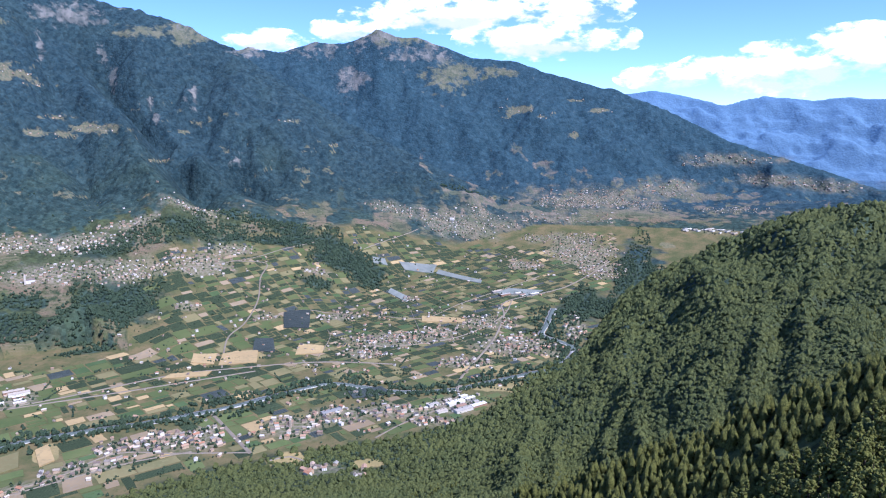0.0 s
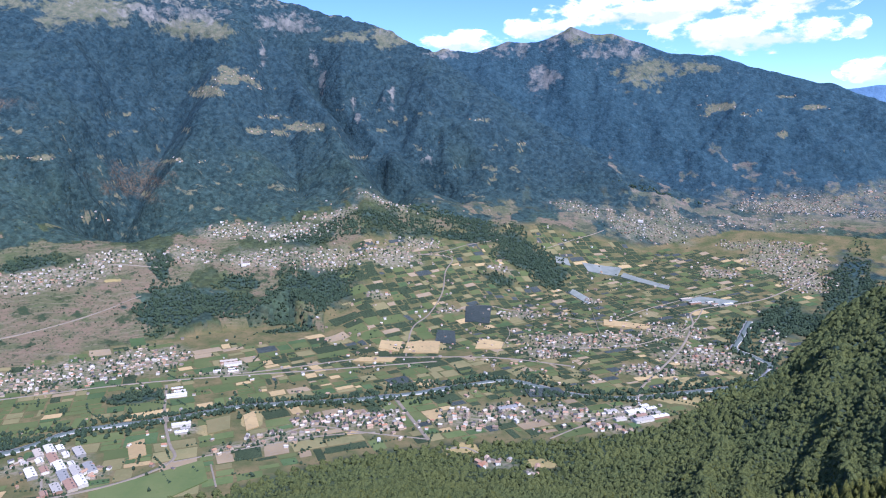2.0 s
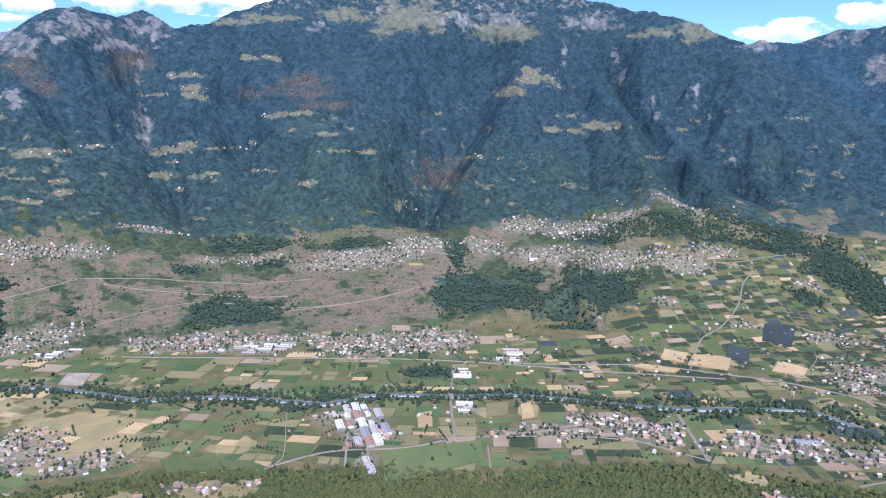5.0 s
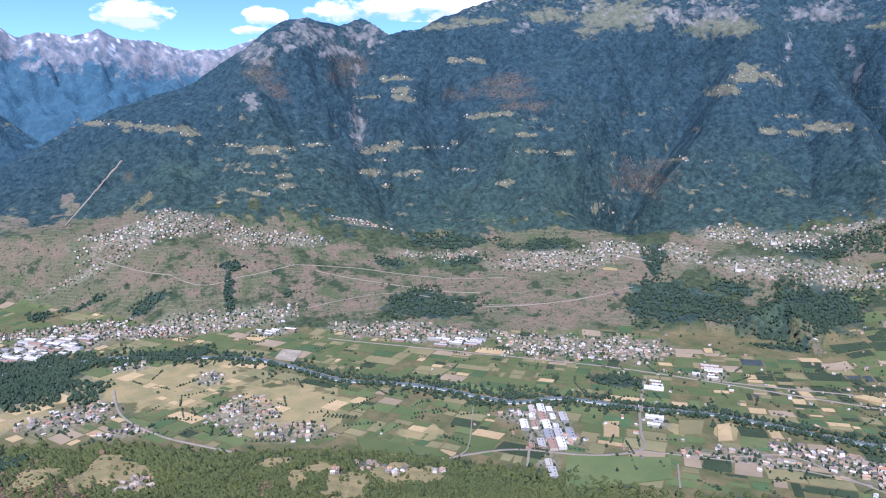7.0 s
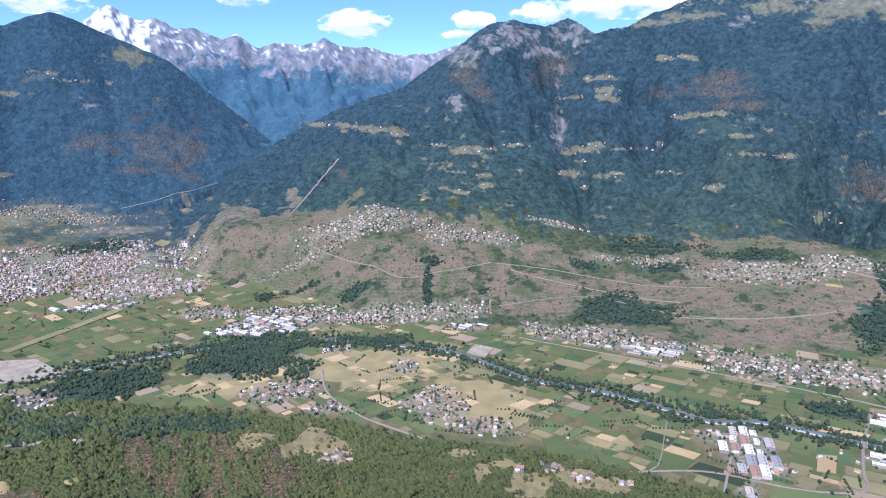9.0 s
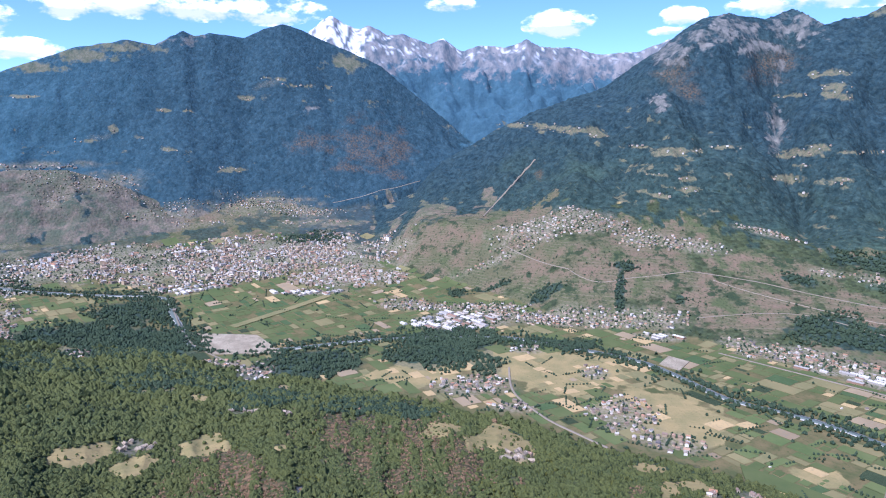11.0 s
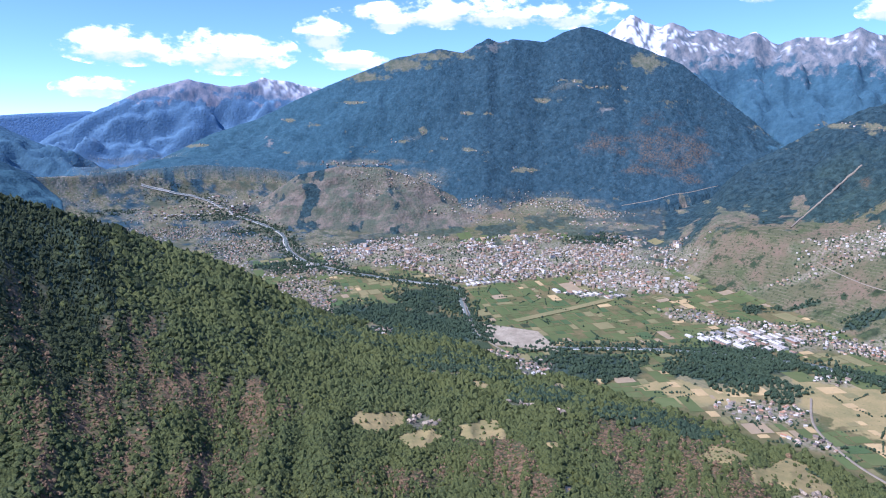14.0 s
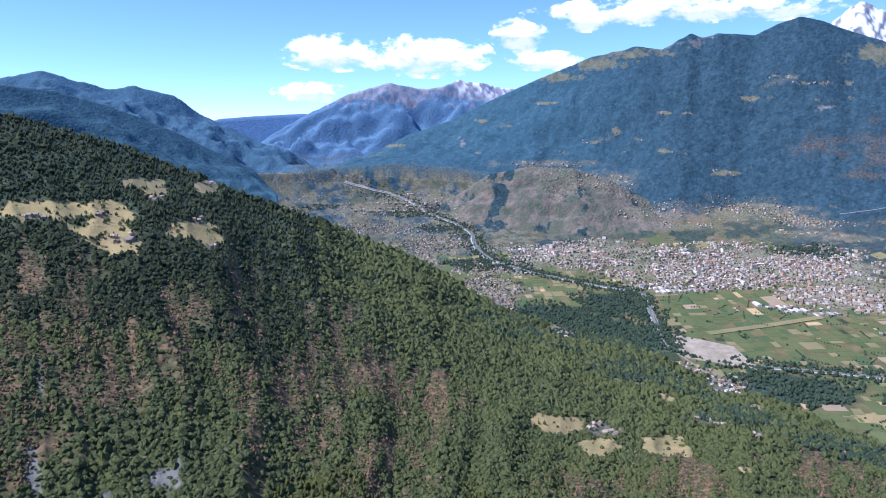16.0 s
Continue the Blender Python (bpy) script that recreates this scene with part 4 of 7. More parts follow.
def ground_material():
    m, nt, bsdf = nodes_of("ground_cover")
    k = Net(nt)
    at = k.nt.nodes.new("ShaderNodeTexCoord").outputs["Object"]
    cov = k.nt.nodes.new("ShaderNodeAttribute")
    cov.attribute_name = "cover"
    tone = k.nt.nodes.new("ShaderNodeAttribute")
    tone.attribute_name = "tone"
    s1 = k.nt.nodes.new("ShaderNodeSeparateColor")
    k.link(cov.outputs["Color"], s1.inputs[0])
    s2 = k.nt.nodes.new("ShaderNodeSeparateColor")
    k.link(tone.outputs["Color"], s2.inputs[0])
    rag = k.math("MULTIPLY", k.math("SUBTRACT", k.noise(at, 0.03, 8, 0.62), 0.5), 1.5)

    def ragged(value):
        """Breaks the edge of a cover into tongues and islands."""
        return k.math("MULTIPLY", k.ramp(k.math("ADD", value, rag), 0.30, 0.58), k.ramp(value, 0.0, 0.12))

    dry, vine, bare, snow = ragged(s1.outputs[0]), ragged(s1.outputs[1]), ragged(s1.outputs[2]), cov.outputs["Alpha"]
    spruce_haze, scrub, farm, built = s2.outputs[0], s2.outputs[1], s2.outputs[2], tone.outputs["Alpha"]
    fine, mid, broad = k.noise(at, 0.11, 6), k.noise(at, 0.018, 5), k.noise(at, 0.004, 5)
    vor = k.add("ShaderNodeTexVoronoi", Scale=0.075)
    k.link(at, vor.inputs["Vector"])
    crown = vor.outputs["Distance"]
    tint = vor.outputs["Color"]
    tintf = k.nt.nodes.new("ShaderNodeSeparateColor")
    k.link(tint, tintf.inputs[0])
    # woods: broadleaf nearby, spruce on the high flanks, bluer and paler to imitate haze
    leaf = k.mix(k.ramp(mid, 0.35, 0.68), (0.046, 0.058, 0.026), (0.092, 0.104, 0.042))
    leaf = k.mix(k.ramp(tintf.outputs[0], 0.2, 1.6), leaf, (0.085, 0.100, 0.030))
    clump = k.noise(at, 0.032, 7, 0.68)
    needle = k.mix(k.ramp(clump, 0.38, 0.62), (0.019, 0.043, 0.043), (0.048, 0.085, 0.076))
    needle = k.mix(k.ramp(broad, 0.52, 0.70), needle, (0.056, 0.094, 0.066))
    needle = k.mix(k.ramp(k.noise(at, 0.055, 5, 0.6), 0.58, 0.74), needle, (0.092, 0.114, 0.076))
    needle = k.mix(k.ramp(spruce_haze, 0.42, 0.56), needle, k.mix(k.ramp(clump, 0.38, 0.62), (0.020, 0.042, 0.056), (0.042, 0.074, 0.088)))
    # blue air haze of the remote ranges, painted as a forest colour
    haze_blue = k.mix(k.ramp(clump, 0.34, 0.66), (0.038, 0.094, 0.122), (0.064, 0.136, 0.172))
    haze_blue = k.mix(k.ramp(spruce_haze, 0.8, 1.0), haze_blue, (0.150, 0.260, 0.400))
    needle = k.mix(k.ramp(spruce_haze, 0.5, 0.8), needle, haze_blue)
    col = k.mix(k.ramp(spruce_haze, 0.0, 0.5), leaf, needle)
    grainy = k.nt.nodes.new("ShaderNodeHueSaturation")
    k.link(col, grainy.inputs["Color"])
    speck = k.math("ADD", k.math("MULTIPLY", k.noise(at, 0.06, 8, 0.72), 1.5), k.math("ADD", k.math("MULTIPLY", tintf.outputs[1], 0.5), -1.02))
    speck = k.math("MULTIPLY", speck, k.math("SUBTRACT", 1.0, k.math("MULTIPLY", k.ramp(spruce_haze, 0.42, 0.8), 0.75)))
    k.link(k.math("ADD", speck, 1.0), grainy.inputs["Value"])
    col = grainy.outputs[0]
    # grazed turf above the tree line
    alps = k.nt.nodes.new("ShaderNodeAttribute")
    alps.attribute_name = "alps"
    turf = k.mix(k.ramp(clump, 0.38, 0.62), (0.120, 0.135, 0.082), (0.215, 0.200, 0.128))
    col = k.mix(k.math("MULTIPLY", ragged(alps.outputs["Fac"]), 0.85), col, turf)
    # heath and dead scrub among the woods
    heath = k.mix(k.ramp(fine, 0.42, 0.6), (0.105, 0.072, 0.038), (0.235, 0.150, 0.082))
    col = k.mix(k.math("MULTIPLY", scrub, k.ramp(fine, 0.36, 0.52)), col, heath)
    # terraced vineyards: bands that follow the contour
    sep = k.nt.nodes.new("ShaderNodeSeparateXYZ")
    k.link(at, sep.inputs[0])
    band = k.math("FRACT", k.math("ADD", k.math("MULTIPLY", sep.outputs[2], 0.11), k.math("MULTIPLY", broad, 6.0)))
    terr = k.mix(k.ramp(mid, 0.36, 0.64), (0.215, 0.156, 0.104), (0.135, 0.128, 0.070))
    terr = k.mix(k.math("MULTIPLY", k.ramp(k.noise(at, 0.0055, 5, 0.6), 0.47, 0.60), 0.75), terr, (0.104, 0.118, 0.056))
    terr = k.mix(k.math("MULTIPLY", k.ramp(band, 0.70, 0.84), k.math("MULTIPLY", k.ramp(mid, 0.40, 0.56), 0.4)), terr, (0.285, 0.230, 0.160))
    terr = k.mix(k.ramp(k.noise(at, 0.009, 6, 0.62), 0.55, 0.66), terr, (0.096, 0.116, 0.052))
    terr = k.mix(k.ramp(k.noise(at, 0.014, 7, 0.66), 0.55, 0.62), terr, (0.045, 0.066, 0.034))
    terr = k.mix(k.ramp(fine, 0.55, 0.66), terr, (0.060, 0.076, 0.036))
    # distant terraces are lightened and greyed: haze put into their colour
    terr = k.mix(k.math("MULTIPLY", k.ramp(spruce_haze, 0.44, 0.5), 0.6), terr, k.mix(k.ramp(k.noise(at, 0.012, 6, 0.64), 0.44, 0.58), k.mix(k.ramp(clump, 0.4, 0.6), (0.150, 0.140, 0.120), (0.310, 0.245, 0.200)), (0.100, 0.128, 0.096)))
    col = k.mix(k.math("MULTIPLY", vine, k.math("SUBTRACT", 1.0, k.math("MULTIPLY", k.ramp(spruce_haze, 0.45, 0.75), 0.55))), col, terr)
    grass = k.mix(k.ramp(mid, 0.35, 0.65), (0.098, 0.110, 0.044), (0.205, 0.160, 0.076))
    grass = k.mix(k.ramp(fine, 0.55, 0.75), grass, (0.070, 0.095, 0.034))
    col = k.mix(farm, col, grass)
    hay = k.mix(k.ramp(mid, 0.38, 0.66), (0.42, 0.315, 0.135), (0.28, 0.24, 0.098))
    hay = k.mix(k.ramp(spruce_haze, 0.2, 0.4), hay, k.mix(k.ramp(fine, 0.4, 0.6), (0.150, 0.160, 0.088), (0.270, 0.225, 0.135)))
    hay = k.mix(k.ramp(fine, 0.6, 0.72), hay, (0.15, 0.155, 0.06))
    col = k.mix(k.math("MULTIPLY", dry, k.math("SUBTRACT", 1.0, k.math("MULTIPLY", k.ramp(spruce_haze, 0.3, 0.5), 0.25))), col, hay)
    yard = k.mix(k.ramp(fine, 0.42, 0.6), (0.30, 0.26, 0.19), (0.125, 0.140, 0.066))
    col = k.mix(built, col, yard)
    strat = k.noise(k.scaled(at, 0.022, 0.022, 0.009), 1.0, 8, 0.65)
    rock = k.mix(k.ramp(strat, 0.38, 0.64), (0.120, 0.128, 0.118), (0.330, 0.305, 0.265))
    # crags of the far ranges get blue and pale tones that imitate haze
    rock = k.mix(k.ramp(spruce_haze, 0.72, 0.95), rock, k.mix(k.ramp(strat, 0.40, 0.60), (0.130, 0.175, 0.240), (0.400, 0.360, 0.370)))
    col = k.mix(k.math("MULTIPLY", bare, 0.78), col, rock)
    col = k.mix(snow, col, (0.82, 0.84, 0.87))
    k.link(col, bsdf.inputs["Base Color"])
    bsdf.inputs["Roughness"].default_value = 0.95
    bsdf.inputs["Specular IOR Level"].default_value = 0.12
    tree = k.math("SUBTRACT", 1.0, k.math("MINIMUM", k.math("ADD", k.math("ADD", dry, farm), k.math("ADD", bare, snow)), 1.0))
    h = k.math("ADD", k.math("MULTIPLY", k.math("MULTIPLY", k.math("SUBTRACT", 1.0, crown), tree), k.math("SUBTRACT", 1.0, k.math("MULTIPLY", spruce_haze, 0.65))), k.math("MULTIPLY", fine, 0.6))
    h = k.math("ADD", h, k.math("MULTIPLY", mid, 0.3))
    k.bump(h, 0.8, 5.0, bsdf)
    return m


def patchy(name, lo, hi, scale, rough=0.9, speck=None, bump=0.3, per_object=0.0, stripes=0.0, metal=0.0, rand="object"):
    """A matt surface of two tones, with finer specks, uneven from piece to piece."""
    m, nt, bsdf = nodes_of(name)
    k = Net(nt)
    at = k.nt.nodes.new("ShaderNodeTexCoord").outputs["Object"]
    n1, n2 = k.noise(at, scale, 5), k.noise(at, scale * 9, 3)
    col = k.mix(k.ramp(n1, 0.35, 0.65), lo, hi)
    if speck:
        col = k.mix(k.ramp(n2, 0.52, 0.68), col, speck)
    if stripes:
        w = k.add("ShaderNodeTexWave", Scale=stripes, Distortion=0.6, Detail=1.0)
        k.link(at, w.inputs["Vector"])
        col = k.mix(k.ramp(w.outputs["Fac"], 0.45, 0.9), col, tuple(c * 0.45 for c in lo))
    if per_object:
        src = k.nt.nodes.new("ShaderNodeObjectInfo").outputs["Random"] if rand == "object" else k.nt.nodes.new("ShaderNodeNewGeometry").outputs["Random Per Island"]
        hsv = k.nt.nodes.new("ShaderNodeHueSaturation")
        k.link(k.math("ADD", k.math("MULTIPLY", src, per_object), 1.0 - per_object / 2), hsv.inputs["Value"])
        k.link(col, hsv.inputs["Color"])
        col = hsv.outputs[0]
    k.link(col, bsdf.inputs["Base Color"])
    bsdf.inputs["Roughness"].default_value = rough
    bsdf.inputs["Metallic"].default_value = metal
    bsdf.inputs["Specular IOR Level"].default_value = 0.2
    if bump:
        k.bump(n2, bump, 1.0, bsdf)
    return m


def island_palette(name, colours, rough=0.85, scale=0.3):
    """One colour of a palette for each separate piece of the mesh, or each object, and weathering over it."""
    m, nt, bsdf = nodes_of(name)
    k = Net(nt)
    info = k.nt.nodes.new("ShaderNodeObjectInfo").outputs["Random"]
    isl = k.nt.nodes.new("ShaderNodeNewGeometry").outputs["Random Per Island"]
    pick = k.math("FRACT", k.math("ADD", info, isl))
    r = k.nt.nodes.new("ShaderNodeValToRGB")
    r.color_ramp.interpolation = "CONSTANT"
    while len(r.color_ramp.elements) < len(colours):
        r.color_ramp.elements.new(0.5)
    for i, c in enumerate(colours):
        r.color_ramp.elements[i].position = i / len(colours)
        r.color_ramp.elements[i].color = rgb(c)
    k.link(pick, r.inputs[0])
    at = k.nt.nodes.new("ShaderNodeTexCoord").outputs["Object"]
    n = k.noise(at, scale, 5)
    dull = k.nt.nodes.new("ShaderNodeHueSaturation")
    k.link(r.outputs[0], dull.inputs["Color"])
    k.link(k.math("ADD", k.math("MULTIPLY", n, 0.6), 0.7), dull.inputs["Value"])
    k.link(dull.outputs[0], bsdf.inputs["Base Color"])
    bsdf.inputs["Roughness"].default_value = rough
    return m


def leaf_material(name, dark, light, rand="island"):
    m, nt, bsdf = nodes_of(name)
    k = Net(nt)
    at = k.nt.nodes.new("ShaderNodeTexCoord").outputs["Object"]
    if rand == "island":
        src = k.nt.nodes.new("ShaderNodeNewGeometry").outputs["Random Per Island"]
    else:
        src = k.nt.nodes.new("ShaderNodeObjectInfo").outputs["Random"]
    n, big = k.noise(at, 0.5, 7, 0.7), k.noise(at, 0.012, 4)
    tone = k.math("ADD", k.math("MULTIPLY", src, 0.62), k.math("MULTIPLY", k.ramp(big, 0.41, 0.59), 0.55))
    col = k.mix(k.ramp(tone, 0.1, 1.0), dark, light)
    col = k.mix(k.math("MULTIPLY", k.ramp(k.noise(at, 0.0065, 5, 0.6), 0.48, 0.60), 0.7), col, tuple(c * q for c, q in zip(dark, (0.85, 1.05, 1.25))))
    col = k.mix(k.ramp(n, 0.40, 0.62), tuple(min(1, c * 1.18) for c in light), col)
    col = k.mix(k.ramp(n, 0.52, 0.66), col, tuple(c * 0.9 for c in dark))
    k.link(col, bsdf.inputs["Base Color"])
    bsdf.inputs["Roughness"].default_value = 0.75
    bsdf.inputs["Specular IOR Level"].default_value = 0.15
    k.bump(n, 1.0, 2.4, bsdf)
    return m


M_GROUND = ground_material()
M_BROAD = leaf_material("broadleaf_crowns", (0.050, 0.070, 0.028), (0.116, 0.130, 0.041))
# spruce; also colours the western hill's broadleaf crowns dark, as painted shade
M_SPRUCE_SHADE = leaf_material("spruce_and_shade_crowns", (0.020, 0.032, 0.016), (0.056, 0.070, 0.028))
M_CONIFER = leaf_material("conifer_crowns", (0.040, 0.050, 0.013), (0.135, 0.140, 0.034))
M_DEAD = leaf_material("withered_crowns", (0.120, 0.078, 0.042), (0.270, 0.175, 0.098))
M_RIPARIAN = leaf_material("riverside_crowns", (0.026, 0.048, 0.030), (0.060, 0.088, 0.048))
M_BARK = patchy("bark", (0.07, 0.05, 0.035), (0.14, 0.11, 0.08), 0.8, per_object=0.3)
M_WALL = island_palette("plaster", [(0.54, 0.45, 0.33), (0.68, 0.61, 0.50), (0.40, 0.31, 0.21), (0.80, 0.76, 0.67), (0.36, 0.29, 0.21), (0.56, 0.42, 0.28)])
M_ROOF = island_palette("roof_cover", [(0.20, 0.16, 0.13), (0.33, 0.21, 0.14), (0.36, 0.33, 0.29), (0.14, 0.12, 0.11), (0.44, 0.24, 0.14), (0.27, 0.23, 0.19), (0.60, 0.56, 0.50), (0.11, 0.10, 0.10)])
M_TILE = island_palette("clay_tiles", [(0.42, 0.21, 0.12), (0.46, 0.29, 0.19), (0.27, 0.19, 0.14), (0.54, 0.40, 0.29), (0.38, 0.31, 0.24), (0.20, 0.15, 0.12), (0.58, 0.50, 0.41)])
M_SHED = island_palette("sheet_roof", [(0.70, 0.65, 0.56), (0.44, 0.40, 0.34), (0.78, 0.74, 0.65), (0.30, 0.29, 0.27), (0.52, 0.44, 0.34), (0.36, 0.22, 0.15), (0.64, 0.59, 0.50)], 0.7)
M_STONE = island_palette("dry_stone", [(0.34, 0.28, 0.20), (0.42, 0.33, 0.23), (0.26, 0.21, 0.15)])
M_ROAD = patchy("road_surface", (0.250, 0.205, 0.145), (0.320, 0.264, 0.190), 0.05, per_object=0.2, speck=(0.24, 0.23, 0.21))
M_WATER, _nt, _b = nodes_of("river_water")
_b.inputs["Base Color"].default_value = (0.150, 0.180, 0.160, 1)
_b.inputs["Roughness"].default_value = 0.7
_b.inputs["Specular IOR Level"].default_value = 0.1
_k = Net(_nt)
_k.bump(_k.noise(_nt.nodes.new("ShaderNodeTexCoord").outputs["Object"], 0.25, 4), 0.25, 0.6, _b)
M_GRAVEL = patchy("river_gravel", (0.42, 0.40, 0.36), (0.55, 0.53, 0.48), 0.04, speck=(0.30, 0.29, 0.26))
M_FIELDS = [
    patchy("meadow_grass", (0.098, 0.134, 0.046), (0.142, 0.162, 0.060), 0.012, speck=(0.12, 0.15, 0.05), per_object=0.35),
    patchy("mown_hay", (0.190, 0.180, 0.078), (0.260, 0.215, 0.098), 0.012, speck=(0.24, 0.22, 0.10), per_object=0.3),
    patchy("stubble", (0.42, 0.30, 0.145), (0.50, 0.36, 0.170), 0.012, speck=(0.36, 0.28, 0.14), per_object=0.25),
    patchy("bare_soil", (0.27, 0.205, 0.120), (0.34, 0.255, 0.150), 0.014, speck=(0.28, 0.23, 0.16), per_object=0.3),
    patchy("orchard_rows", (0.056, 0.082, 0.040), (0.080, 0.108, 0.052), 0.02, speck=(0.05, 0.07, 0.03), stripes=0.12, per_object=0.35),
    patchy("hail_nets", (0.062, 0.078, 0.070), (0.092, 0.108, 0.096), 0.02, rough=0.6, stripes=0.1, per_object=0.3),
    patchy("pale_nets", (0.20, 0.225, 0.195), (0.29, 0.305, 0.265), 0.03, rough=0.8, per_object=0.15),
    patchy("maize", (0.080, 0.125, 0.050), (0.100, 0.150, 0.060), 0.02, speck=(0.07, 0.12, 0.035), per_object=0.3),
    patchy("quarry_gravel", (0.30, 0.245, 0.170), (0.47, 0.39, 0.28), 0.03, speck=(0.20, 0.20, 0.12)),
]

# ---- ground sheet ----
def ellipse_mask(x, y, zones, wobble, soft=0.35):
    out = np.zeros_like(x)
    for cx, cy, ta, ra in zones:
        reach = 1.5 * max(ta, ra)
        near = np.nonzero((np.abs(x - cx) < reach) & (np.abs(y - cy) < reach))
        if not len(near[0]):
            continue
        d = math.hypot(cx, cy)
        ux, uy = cx / d, cy / d
        dx, dy = x[near] - cx, y[near] - cy
        q = np.sqrt(((dx * uy - dy * ux) / max(ta, 8)) ** 2 + ((dx * ux + dy * uy) / max(ra, 8)) ** 2) + wobble[near]
        out[near] = np.maximum(out[near], np.clip((1 + soft - q) / (2 * soft), 0, 1))
    return out


def mesh_object(name, verts, faces, material, smooth=False, parent=None):
    """A mesh from arrays of corners and of quads or triangles."""
    me = bpy.data.meshes.new(name)
    faces = np.asarray(faces, dtype=np.int32)
    me.vertices.add(len(verts))
    me.vertices.foreach_set("co", np.asarray(verts, dtype=np.float32).ravel())
    n = faces.shape[1]
    me.loops.add(faces.size)
    me.loops.foreach_set("vertex_index", faces.ravel())
    me.polygons.add(len(faces))
    me.polygons.foreach_set("loop_start", np.arange(0, faces.size, n, dtype=np.int32))
    me.polygons.foreach_set("use_smooth", np.full(len(faces), smooth, dtype=bool))
    me.materials.append(material)
    me.update(calc_edges=True)
    ob = new(name, me)
    if parent:
        ob.parent = parent
    return ob


def build_ground():
    az, r = np.meshgrid(AZ, RR, indexing="ij")
    layers = ground_layers(az, r)
    z = np.maximum(np.maximum.reduce(layers), -5.0)
    top = np.argmax(np.stack(layers), axis=0)
    x, y = -np.sin(np.radians(az)) * r, np.cos(np.radians(az)) * r
    na, nr = az.shape
    i, j = np.meshgrid(np.arange(na), np.arange(nr - 1), indexing="ij")
    i2 = (i + 1) % na
    quads = np.stack([i * nr + j, i * nr + j + 1, i2 * nr + j + 1, i2 * nr + j], -1).reshape(-1, 4)
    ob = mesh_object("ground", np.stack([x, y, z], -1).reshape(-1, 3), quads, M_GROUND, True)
    wob = 0.9 * (fbm(x / 45, y / 45, 4) - 0.5) + np.interp(r, [2300, 2900], [0, 1.5]) * (fbm(x / 60 + 9, y / 60, 4) - 0.42)
    low = z - plain(r, az)
    onfloor = (low < 2.5).astype(float)
    # land between the plain and the closed forest
    e_f, r_f = curve(MAIN_FOREST, az)
    mainside = (az > -10) & (az < 91) & (low >= 2.5) & (r > 1900)
    below = np.clip((r_f - r) / 60 + 4 * wob, 0, 1) * mainside
    hillside = (top == 6).astype(float)
    eastside = ((az < 2) & (r > 3150) & (low >= 2.5)) * np.clip((3900 - r) / 150 + 4 * wob, 0, 1)
    woods = ellipse_mask(x, y, WOODS, wob, 0.2)
    vine = np.maximum(ellipse_mask(x, y, VINES, wob), 0)
    fan = ((az < 25) & (az > -12)).astype(float)
    vine = np.clip(np.maximum.reduce([vine, below * (1 - fan) * np.clip(fbm(x / 160, y / 160, 3) * 5 - 1.9, 0, 1), 0.95 * hillside * np.clip(fbm(x / 90, y / 90, 4) * 6 - 1.9, 0, 1), 0.55 * eastside * np.clip(fbm(x / 50, y / 50, 5) * 6 - 2.7, 0, 1)]), 0, 1) * (1 - woods)
    south = near_slope(az, r) >= z - 0.5
    farm = np.maximum(onfloor * (~south) * (r > 1000), below * fan) * (1 - woods)
    wild = np.clip((r - 2950) / 150, 0, 1) * (az > 70) * np.interp(az, [108, 122], [1.0, 0.35])
    vine = np.maximum(vine, onfloor * wild * np.clip(fbm(x / 60, y / 60, 4) * 6 - 2.9, 0, 1) * np.interp(az, [108, 118], [0.85, 0.5]))
    farm = farm * (1 - 0.85 * wild)
    _, r_s = curve(MAIN_SHELF, az)
    above = fan * below * np.clip((r - r_s) / 60, 0, 1)
    farm = farm * (1 - above)
    vine = np.maximum(vine, above * np.clip(fbm(x / 110, y / 110, 3) * 6 - 2.7, 0, 1) * 0.8)
    flank = ((top >= 1) & (top <= 10) & (top != 6) & (r > 2900)).astype(float)
    el = np.degrees(np.arctan2(z - EYE, r))
    fray = 2.0 * (fbm(az / 0.8, el / 0.4, 5) - 0.47)
    dry = ellipse_mask(x, y, DRY, wob, 0.15) * (1 - flank)
    pasture = 0.85 * sight_mask(az, el, PASTURES, 1.2 * fray, 0.5) * flank
    alps = 0.8 * sight_mask(az, el, ALPS, fray, 0.9) * flank
    scree = 0.85 * sight_mask(az, el, SCREES, 1.3 * fray, 0.8) * flank
    withered = sight_mask(az, el, WITHERED, 1.6 * fray, 0.6) * flank
    # small hay clearings strewn in level rows over the mountain woods
    rows = np.clip(fbm(az / 1.0 + 31, el / 0.42, 4) * 14 - 9.0, 0, 1) * np.clip(fbm(az / 7 + 5, el / 2.6, 2) * 6 - 2.6, 0, 1)
    fleck = (((top == 1) & (r > 2900)) * np.clip((3 - el) / 2, 0, 1) + (top == 5) * np.clip((4 - el) / 2, 0, 1) * 0.8 + (top == 2) * np.clip((1 - el) / 2, 0, 1)) * rows
    dry = np.maximum.reduce([dry, pasture, 0.6 * fleck])
    built = np.maximum(ellipse_mask(x, y, VILLAGES, wob) * 0.75, ellipse_mask(x, y, CITY + WORKS, wob)) * (1 - 0.7 * woods)
    down = onfloor * np.clip((az - 112) / 6, 0, 1) * np.clip((r - 2850) / 200, 0, 1)
    farm = np.where(down > 0, farm * (1 - down) + down * np.clip(fbm(x / 70, y / 70, 4) * 7 - 3.0, 0, 0.6), farm)
    vine = vine * (1 - 0.92 * down)
    # yards are thinned with distance so that they look hazier
    built = built * np.interp(r, [3150, 3500], [1.0, 0.35])
